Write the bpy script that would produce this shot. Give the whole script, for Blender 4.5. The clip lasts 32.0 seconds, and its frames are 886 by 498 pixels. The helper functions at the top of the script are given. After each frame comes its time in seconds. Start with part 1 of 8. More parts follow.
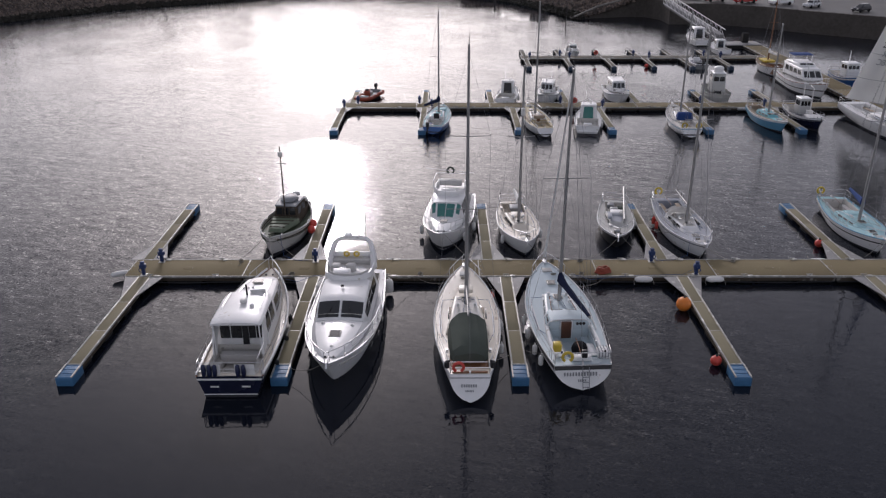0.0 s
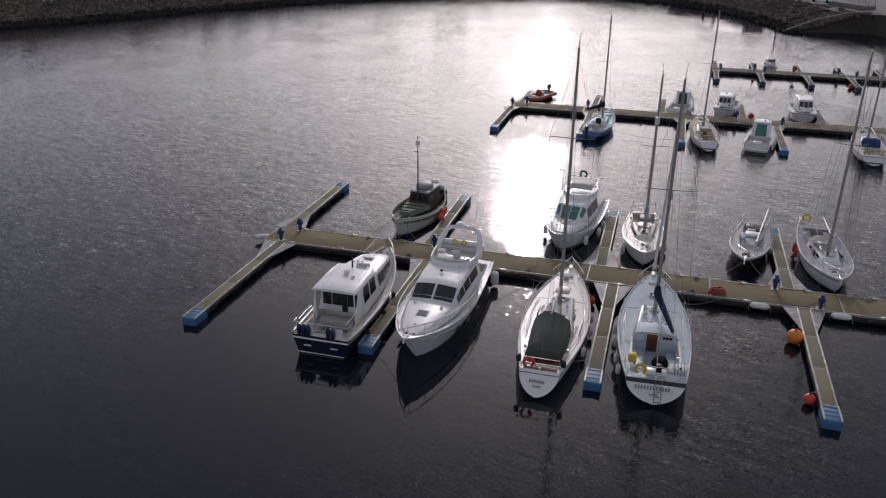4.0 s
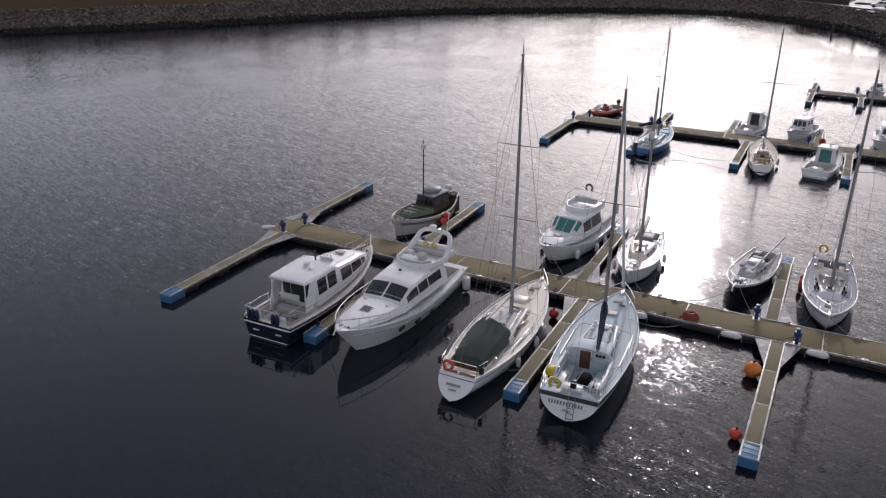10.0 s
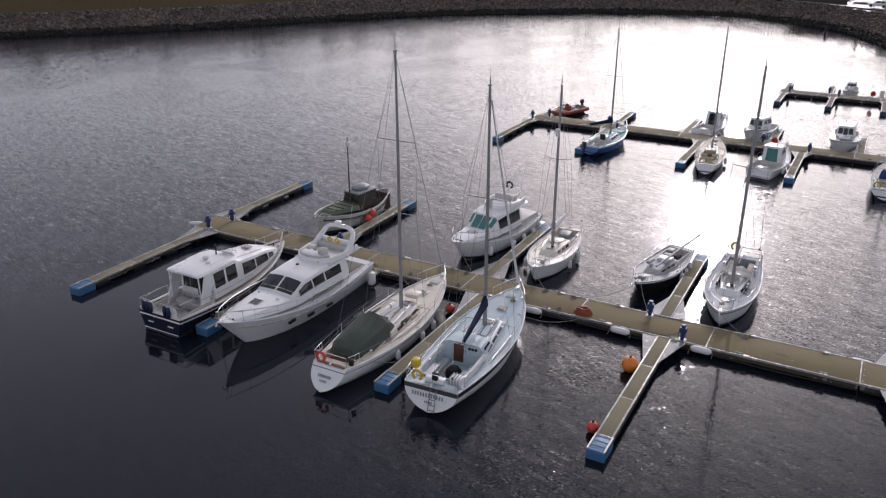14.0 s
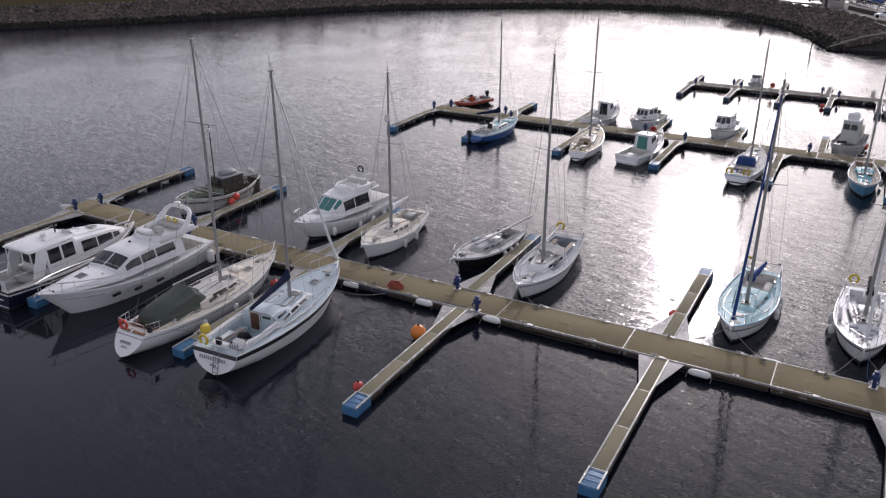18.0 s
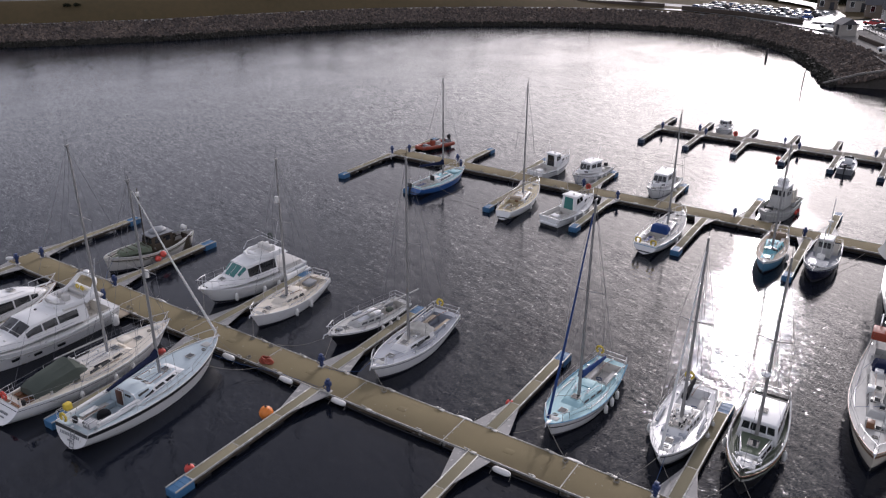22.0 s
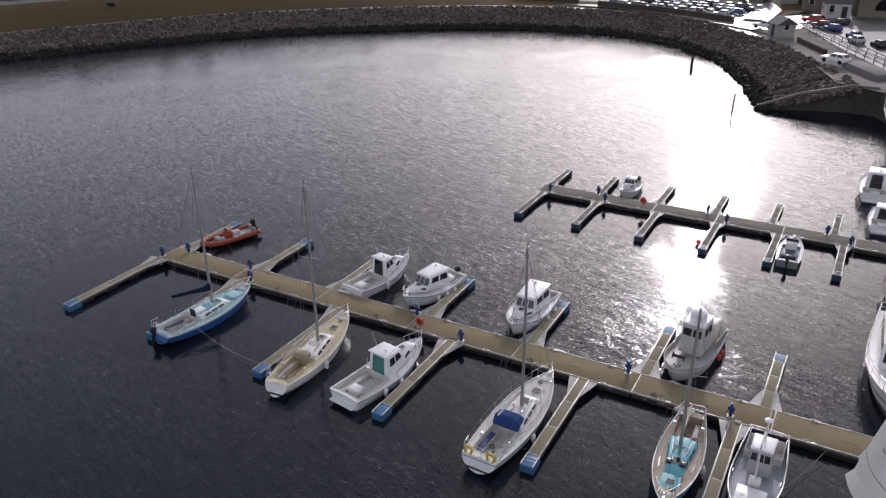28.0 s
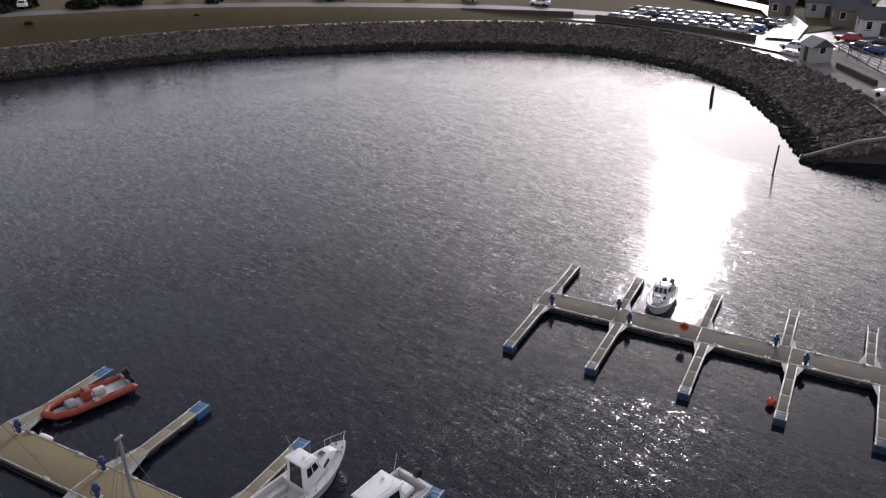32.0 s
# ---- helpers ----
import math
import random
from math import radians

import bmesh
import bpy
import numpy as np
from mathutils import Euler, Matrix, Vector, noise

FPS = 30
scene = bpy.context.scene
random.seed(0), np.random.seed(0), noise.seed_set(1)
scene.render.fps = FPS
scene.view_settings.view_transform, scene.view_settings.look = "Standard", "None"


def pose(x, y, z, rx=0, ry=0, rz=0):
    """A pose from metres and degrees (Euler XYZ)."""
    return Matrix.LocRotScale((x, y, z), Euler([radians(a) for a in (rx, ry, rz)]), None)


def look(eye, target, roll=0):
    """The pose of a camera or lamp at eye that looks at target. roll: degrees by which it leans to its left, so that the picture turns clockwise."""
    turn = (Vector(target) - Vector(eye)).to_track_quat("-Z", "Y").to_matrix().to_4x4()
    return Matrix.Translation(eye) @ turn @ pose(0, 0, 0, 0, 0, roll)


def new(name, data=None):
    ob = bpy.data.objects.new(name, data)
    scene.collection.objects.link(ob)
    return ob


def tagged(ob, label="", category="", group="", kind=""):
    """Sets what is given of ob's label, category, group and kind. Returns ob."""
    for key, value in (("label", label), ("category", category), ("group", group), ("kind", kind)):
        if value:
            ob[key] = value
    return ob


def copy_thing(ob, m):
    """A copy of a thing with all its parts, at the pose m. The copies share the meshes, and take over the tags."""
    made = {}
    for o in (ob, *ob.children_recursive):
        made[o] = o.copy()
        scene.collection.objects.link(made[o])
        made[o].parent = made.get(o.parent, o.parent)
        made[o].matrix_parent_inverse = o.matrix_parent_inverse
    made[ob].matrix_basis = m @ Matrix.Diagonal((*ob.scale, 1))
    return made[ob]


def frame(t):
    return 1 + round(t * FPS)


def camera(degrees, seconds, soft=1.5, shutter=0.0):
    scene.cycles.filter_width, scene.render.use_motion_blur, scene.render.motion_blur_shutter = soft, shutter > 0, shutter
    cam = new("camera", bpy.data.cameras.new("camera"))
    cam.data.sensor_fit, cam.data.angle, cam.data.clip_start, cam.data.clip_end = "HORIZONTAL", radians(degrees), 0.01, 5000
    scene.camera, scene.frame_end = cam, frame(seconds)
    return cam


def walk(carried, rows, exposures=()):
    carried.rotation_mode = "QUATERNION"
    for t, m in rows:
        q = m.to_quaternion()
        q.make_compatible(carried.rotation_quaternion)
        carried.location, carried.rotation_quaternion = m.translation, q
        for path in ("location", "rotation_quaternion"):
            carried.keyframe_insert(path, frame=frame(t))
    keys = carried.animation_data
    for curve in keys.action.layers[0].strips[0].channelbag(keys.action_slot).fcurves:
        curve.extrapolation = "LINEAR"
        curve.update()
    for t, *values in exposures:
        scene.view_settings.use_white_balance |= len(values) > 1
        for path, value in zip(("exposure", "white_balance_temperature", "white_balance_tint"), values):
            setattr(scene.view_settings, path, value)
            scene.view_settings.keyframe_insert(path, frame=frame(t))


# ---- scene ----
cam = camera(58.5, 32.0, soft=1.25)
PATH = [
    (0, -3.58, -32.67, 21.92, 0.26, -23.94, -0.15),
    (0.5, -2.99, -32.70, 21.87, 1.77, -23.95, -0.05),
    (1, -2.46, -32.68, 21.78, 2.83, -23.95, -0.00),
    (1.5, -1.65, -32.75, 21.68, 3.12, -23.91, -0.09),
    (2, -1.02, -32.90, 21.72, 3.98, -23.91, 0.06),
    (2.5, -0.18, -33.01, 21.74, 6.87, -23.92, 0.21),
    (3, 0.54, -33.22, 21.85, 10.31, -23.94, 0.41),
    (3.5, 1.23, -33.52, 22.05, 14.52, -24.00, 0.66),
    (5.5, 4.30, -32.35, 21.86, 16.88, -23.70, 0.36),
    (6, 5.20, -32.07, 21.81, 17.16, -23.54, 0.23),
    (6.5, 5.99, -31.86, 21.83, 17.23, -23.48, 0.22),
    (7, 6.82, -31.61, 21.80, 17.28, -23.43, 0.13),
    (7.5, 7.70, -31.36, 21.79, 17.58, -23.41, 0.10),
    (8, 8.50, -31.26, 21.79, 20.06, -23.37, 0.21),
    (8.5, 9.28, -31.06, 21.87, 21.80, -23.33, 0.32),
    (9, 10.25, -30.78, 21.69, 23.55, -22.98, 0.32),
    (9.5, 10.75, -30.69, 21.87, 25.31, -23.14, 0.61),
    (10, 11.69, -30.33, 21.70, 26.80, -22.99, 0.56),
    (10.5, 12.18, -30.14, 21.76, 27.11, -22.95, 0.63),
    (11, 12.93, -29.79, 21.73, 27.50, -22.96, 0.51),
    (11.5, 13.76, -29.43, 21.71, 28.07, -22.95, 0.54),
    (12, 14.63, -28.97, 21.71, 28.44, -23.06, 0.47),
    (12.5, 15.58, -28.53, 21.64, 28.71, -23.01, 0.40),
    (13, 16.54, -28.20, 21.59, 28.73, -22.91, 0.35),
    (14, 18.63, -27.38, 21.52, 28.80, -22.80, 0.06),
    (14.5, 19.58, -27.10, 21.51, 28.70, -22.91, 0.35),
    (16.5, 25.33, -26.91, 21.93, 28.11, -23.10, 0.11),
    (17, 26.63, -26.42, 21.88, 28.19, -23.15, 0.15),
    (18, 29.53, -24.98, 21.66, 28.50, -23.11, 0.13),
    (19, 32.56, -23.69, 21.82, 28.76, -23.16, 0.15),
    (19.5, 34.25, -23.05, 21.97, 28.68, -23.19, 0.12),
    (20, 35.84, -22.39, 22.42, 29.03, -23.26, 0.06),
    (20.5, 37.48, -21.68, 23.63, 30.09, -23.39, 0.01),
    (21, 38.83, -21.05, 25.42, 31.52, -23.61, 0.19),
    (21.5, 39.93, -20.47, 27.20, 32.39, -23.72, 0.32),
    (22, 40.62, -19.56, 28.82, 32.96, -23.89, 0.25),
    (22.5, 41.19, -18.44, 30.03, 33.07, -24.03, 0.13),
    (23, 41.21, -16.87, 30.35, 32.56, -24.23, 0.10),
    (24, 41.27, -13.05, 30.08, 31.56, -24.39, -0.08),
    (25, 40.89, -6.88, 29.80, 30.52, -24.55, -0.39),
    (25.5, 40.23, -3.55, 29.72, 29.97, -24.61, -0.59),
    (27.5, 37.32, 9.72, 30.25, 29.63, -25.35, -0.65),
    (28, 35.86, 13.19, 29.94, 29.27, -25.42, -0.65),
    (28.5, 34.60, 16.17, 29.90, 29.03, -25.62, -0.45),
    (29, 33.29, 19.12, 29.79, 28.90, -25.65, -0.45),
    (29.5, 31.96, 21.89, 29.68, 28.77, -25.69, -0.42),
    (30, 30.41, 24.48, 29.63, 28.45, -25.66, -0.07),
    (31, 27.79, 30.06, 29.74, 28.16, -25.68, -0.14),
    (32, 25.71, 35.55, 29.69, 28.27, -25.62, -0.79),
]
SUN_TURN, SUN_UP = 9.3, 23.0
walk(cam, [(t, pose(x, y, z, 90 + pitch, 0, yaw) @ pose(0, 0, 0, 0, 0, roll)) for t, x, y, z, yaw, pitch, roll in PATH],
     [(0.0, -0.28, 6200, 20), (1.0, -0.4, 6200, 20), (3.0, -0.62, 6200, 20), (8.0, -0.22, 6200, 20), (10.0, -0.22, 6200, 20), (14.0, -0.04, 6200, 20), (20.0, 0.06, 6200, 20), (25.0, 0.17, 6200, 20), (32.0, 0.06, 6200, 20)])

# world and sun
world = bpy.data.worlds.new("sky")
scene.world = world
world.use_nodes = True
wn = world.node_tree.nodes
sky = wn.new("ShaderNodeTexSky")
sky.sky_type, sky.sun_disc = "NISHITA", False
sky.sun_elevation, sky.sun_rotation = radians(SUN_UP), radians(-SUN_TURN)
sky.air_density, sky.dust_density, sky.ozone_density = 1.0, 3.0, 1.5
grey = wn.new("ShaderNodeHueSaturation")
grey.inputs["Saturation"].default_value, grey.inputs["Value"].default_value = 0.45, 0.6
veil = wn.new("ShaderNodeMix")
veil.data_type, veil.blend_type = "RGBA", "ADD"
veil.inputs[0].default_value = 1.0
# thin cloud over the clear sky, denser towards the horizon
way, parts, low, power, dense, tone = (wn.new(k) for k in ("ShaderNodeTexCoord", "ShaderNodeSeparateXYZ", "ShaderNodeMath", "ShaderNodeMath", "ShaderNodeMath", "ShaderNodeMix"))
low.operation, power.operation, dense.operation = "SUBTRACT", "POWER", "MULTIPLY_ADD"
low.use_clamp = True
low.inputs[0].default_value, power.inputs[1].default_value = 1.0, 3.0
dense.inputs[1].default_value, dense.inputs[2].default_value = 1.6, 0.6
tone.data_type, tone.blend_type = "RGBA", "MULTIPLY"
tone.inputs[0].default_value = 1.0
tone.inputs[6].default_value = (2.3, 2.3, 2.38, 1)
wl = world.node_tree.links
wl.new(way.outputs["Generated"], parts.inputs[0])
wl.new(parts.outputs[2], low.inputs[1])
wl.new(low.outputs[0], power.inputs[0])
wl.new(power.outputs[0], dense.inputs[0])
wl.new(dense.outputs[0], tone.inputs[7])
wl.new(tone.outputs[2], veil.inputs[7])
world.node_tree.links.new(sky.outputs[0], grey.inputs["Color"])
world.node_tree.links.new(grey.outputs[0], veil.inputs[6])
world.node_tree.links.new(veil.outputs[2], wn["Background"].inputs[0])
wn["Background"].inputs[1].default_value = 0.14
sun = new("sun", bpy.data.lights.new("sun", "SUN"))
sun.data.energy, sun.data.angle, sun.data.color = 1.3, radians(0.8), (1.0, 0.96, 0.92)
sun.matrix_world = look((0, 0, 60), (60 * math.sin(radians(SUN_TURN)) * math.cos(radians(SUN_UP)), -60 * math.cos(radians(SUN_TURN)) * math.cos(radians(SUN_UP)), 60 - 60 * math.sin(radians(SUN_UP))))


# materials
def mat(name, colour, rough=0.5, metal=0.0, grain=6.0, vary=0.12, blotch=0.5, bump=0.1, second=None, coat=0.0, each=0.0):
    m = bpy.data.materials.new(name)
    m.use_nodes = True
    n, l = m.node_tree.nodes, m.node_tree.links
    p = n["Principled BSDF"]
    p.inputs["Metallic"].default_value = metal
    p.inputs["Coat Weight"].default_value = coat
    co = n.new("ShaderNodeTexCoord")
    fine, broad = n.new("ShaderNodeTexNoise"), n.new("ShaderNodeTexNoise")
    fine.inputs["Scale"].default_value, fine.inputs["Detail"].default_value = grain, 5
    broad.inputs["Scale"].default_value, broad.inputs["Detail"].default_value = blotch, 4
    for t in (fine, broad):
        l.new(co.outputs["Object"], t.inputs["Vector"])
    mix = n.new("ShaderNodeMix")
    mix.data_type = "RGBA"
    mix.inputs[6].default_value = (*colour, 1)
    mix.inputs[7].default_value = (*(second or [c * (1 - 2.2 * vary) for c in colour]), 1)
    add = n.new("ShaderNodeMath")
    add.operation = "MULTIPLY_ADD"
    add.inputs[1].default_value, add.inputs[2].default_value = 1.6, -0.85
    both = n.new("ShaderNodeMath")
    both.operation = "ADD"
    l.new(fine.outputs["Fac"], both.inputs[0])
    l.new(broad.outputs["Fac"], both.inputs[1])
    half = n.new("ShaderNodeMath")
    half.operation = "MULTIPLY"
    half.inputs[1].default_value = 0.62
    l.new(both.outputs[0], half.inputs[0])
    last = half.outputs[0]
    if each:
        info, plus = n.new("ShaderNodeObjectInfo"), n.new("ShaderNodeMath")
        isl = n.new("ShaderNodeNewGeometry")
        s = n.new("ShaderNodeMath")
        l.new(info.outputs["Random"], s.inputs[0])
        l.new(isl.outputs["Random Per Island"], s.inputs[1])
        plus.operation = "MULTIPLY_ADD"
        plus.inputs[1].default_value = each
        l.new(s.outputs[0], plus.inputs[0])
        l.new(last, plus.inputs[2])
        last = plus.outputs[0]
    l.new(last, add.inputs[0])
    add.use_clamp = True
    l.new(add.outputs[0], mix.inputs[0])
    l.new(mix.outputs[2], p.inputs["Base Color"])
    p.inputs["Specular IOR Level"].default_value = 0.5 if rough < 0.8 else 0.15
    rr = n.new("ShaderNodeMapRange")
    rr.inputs[3].default_value, rr.inputs[4].default_value = max(0.02, rough - 0.1), min(1, rough + 0.12)
    l.new(broad.outputs["Fac"], rr.inputs[0])
    l.new(rr.outputs[0], p.inputs["Roughness"])
    if bump:
        b = n.new("ShaderNodeBump")
        b.inputs["Strength"].default_value, b.inputs["Distance"].default_value = bump, 0.02
        l.new(fine.outputs["Fac"], b.inputs["Height"])
        l.new(b.outputs[0], p.inputs["Normal"])
    return m


def glass(name, colour, rough=0.06):
    m = mat(name, colour, rough, 0, 1.5, 0.1, 0.4, 0)
    m.node_tree.nodes["Principled BSDF"].inputs["Coat Weight"].default_value = 0.5
    return m


def water_material():
    m = bpy.data.materials.new("harbour_water")
    m.use_nodes = True
    n, l = m.node_tree.nodes, m.node_tree.links
    p = n["Principled BSDF"]
    p.inputs["Base Color"].default_value = (0.007, 0.009, 0.015, 1)
    p.inputs["IOR"].default_value = 1.33
    geo = n.new("ShaderNodeNewGeometry")
    # three sizes of ripple, each as a slope of the surface
    slopes = []
    for turn, stretch, scale, steep in RIPPLES:
        mp = n.new("ShaderNodeMapping")
        mp.vector_type = "TEXTURE"
        mp.inputs["Rotation"].default_value[2] = turn
        mp.inputs["Scale"].default_value = [1 / k for k in stretch]
        tx = n.new("ShaderNodeTexNoise")
        tx.inputs["Scale"].default_value, tx.inputs["Detail"].default_value = scale, 1
        tx.inputs["Distortion"].default_value = 0.5
        l.new(geo.outputs["Position"], mp.inputs[0])
        l.new(mp.outputs[0], tx.inputs["Vector"])
        k = n.new("ShaderNodeVectorMath")
        k.operation = "MULTIPLY_ADD"
        k.inputs[1].default_value = (steep * 0.64, steep, 0)
        k.inputs[2].default_value = (-steep * 0.32, -steep / 2, 0)
        l.new(tx.outputs["Color"], k.inputs[0])
        slopes.append(k)
    s1, s2 = n.new("ShaderNodeVectorMath"), n.new("ShaderNodeVectorMath")
    l.new(slopes[0].outputs[0], s1.inputs[0])
    l.new(slopes[1].outputs[0], s1.inputs[1])
    l.new(s1.outputs[0], s2.inputs[0])
    l.new(slopes[2].outputs[0], s2.inputs[1])
    # calm in the lee of the near pontoons and of the sea wall, livelier in the open basin
    gust = n.new("ShaderNodeTexNoise")
    gust.inputs["Scale"].default_value, gust.inputs["Detail"].default_value = 0.035, 4
    l.new(geo.outputs["Position"], gust.inputs["Vector"])

    def ranged(value, a, b, c, d):
        r = n.new("ShaderNodeMapRange")
        r.interpolation_type = "SMOOTHSTEP"
        r.inputs[1].default_value, r.inputs[2].default_value, r.inputs[3].default_value, r.inputs[4].default_value = a, b, c, d
        l.new(value, r.inputs[0])
        return r.outputs[0]

    def times(a, b):
        r = n.new("ShaderNodeMath")
        r.operation = "MULTIPLY"
        l.new(a, r.inputs[0])
        l.new(b, r.inputs[1])
        return r.outputs[0]

    def reach(centre, near, far):
        """0 close to a place, 1 far from it, with a ragged edge."""
        d = n.new("ShaderNodeVectorMath")
        d.operation = "DISTANCE"
        d.inputs[1].default_value = centre
        ragged = n.new("ShaderNodeMath")
        ragged.operation = "MULTIPLY_ADD"
        ragged.inputs[1].default_value = 22.0
        l.new(geo.outputs["Position"], d.inputs[0])
        l.new(gust.outputs["Fac"], ragged.inputs[0])
        l.new(d.outputs["Value"], ragged.inputs[2])
        return ranged(ragged.outputs[0], near, far, 0, 1)

    # quieter among the near pontoons and under the sea wall, livelier in the open basin
    place = n.new("ShaderNodeSeparateXYZ")
    l.new(geo.outputs["Position"], place.inputs[0])
    near, berths, far, quay = reach((-10, -28, 0), 32, 54), reach((-9, 3, 0), 21, 27), reach((26, 148, 0), 34, 38), reach((67, 50, 0), 30, 44)
    # slicks: smooth patches a few metres wide with crisp edges between the ruffled ones
    slick = n.new("ShaderNodeTexNoise")
    slick.inputs["Scale"].default_value, slick.inputs["Detail"].default_value = 0.1, 4
    l.new(geo.outputs["Position"], slick.inputs["Vector"])
    live = times(times(ranged(gust.outputs["Fac"], 0.3, 0.7, 0.85, 1.1), ranged(slick.outputs["Fac"], 0.42, 0.56, 0.78, 1.06)), times(times(ranged(near, 0, 1, 0.4, 1), times(ranged(place.outputs[1], 5, 24, 0.85, 1.04), ranged(berths, 0, 1, 0.4, 1))), times(ranged(far, 0, 1, 0.3, 1), ranged(quay, 0, 1, 0.55, 1))))
    # lee water along the downwind side of the walkways, and cats' paws beyond it
    def lee(x0, y0, y1, y2):
        inside = times(ranged(place.outputs[1], y0, y1, 0, 1), ranged(place.outputs[1], y2, y2 + 1.5, 1, 0))
        return ranged(times(inside, ranged(place.outputs[0], x0 - 6, x0, 0, 1)), 0, 1, 1, 0.5)

    live = times(times(live, times(lee(-18, 41, 46, 54), lee(6, 75, 78, 84))), ranged(reach((21, 1, 0), 19, 25), 0, 1, 0.5, 1))
    live = times(live, ranged(reach((33.5, 71, 0), 19, 24), 0, 1, 0.5, 1))
    live = times(live, times(ranged(reach((32, 30, 0), 18, 24), 0, 1, 1.05, 1), ranged(reach((17, 67, 0), 18, 24), 0, 1, 1.5, 1)))
    live = times(live, ranged(reach((6.5, 0, 0), 14.5, 19), 0, 1, 1.6, 1))
    # ripples come in small bursts, steeper here and there
    burst = n.new("ShaderNodeTexNoise")
    burst.inputs["Scale"].default_value, burst.inputs["Detail"].default_value = 2.2, 2
    l.new(geo.outputs["Position"], burst.inputs["Vector"])
    steeper = ranged(burst.outputs["Fac"], 0.44, 0.72, 0.78, 2.3)
    tilt, up, unit = (n.new("ShaderNodeVectorMath") for k in range(3))
    tilt.operation, unit.operation = "SCALE", "NORMALIZE"
    up.inputs[1].default_value = (0, 0, 1)
    l.new(s2.outputs[0], tilt.inputs[0])
    l.new(times(live, steeper), tilt.inputs["Scale"])
    l.new(tilt.outputs[0], up.inputs[0])
    l.new(up.outputs[0], unit.inputs[0])
    l.new(unit.outputs[0], p.inputs["Normal"])
    l.new(ranged(live, 0.35, 1, WATER_ROUGH[0], WATER_ROUGH[1]), p.inputs["Roughness"])
    return m


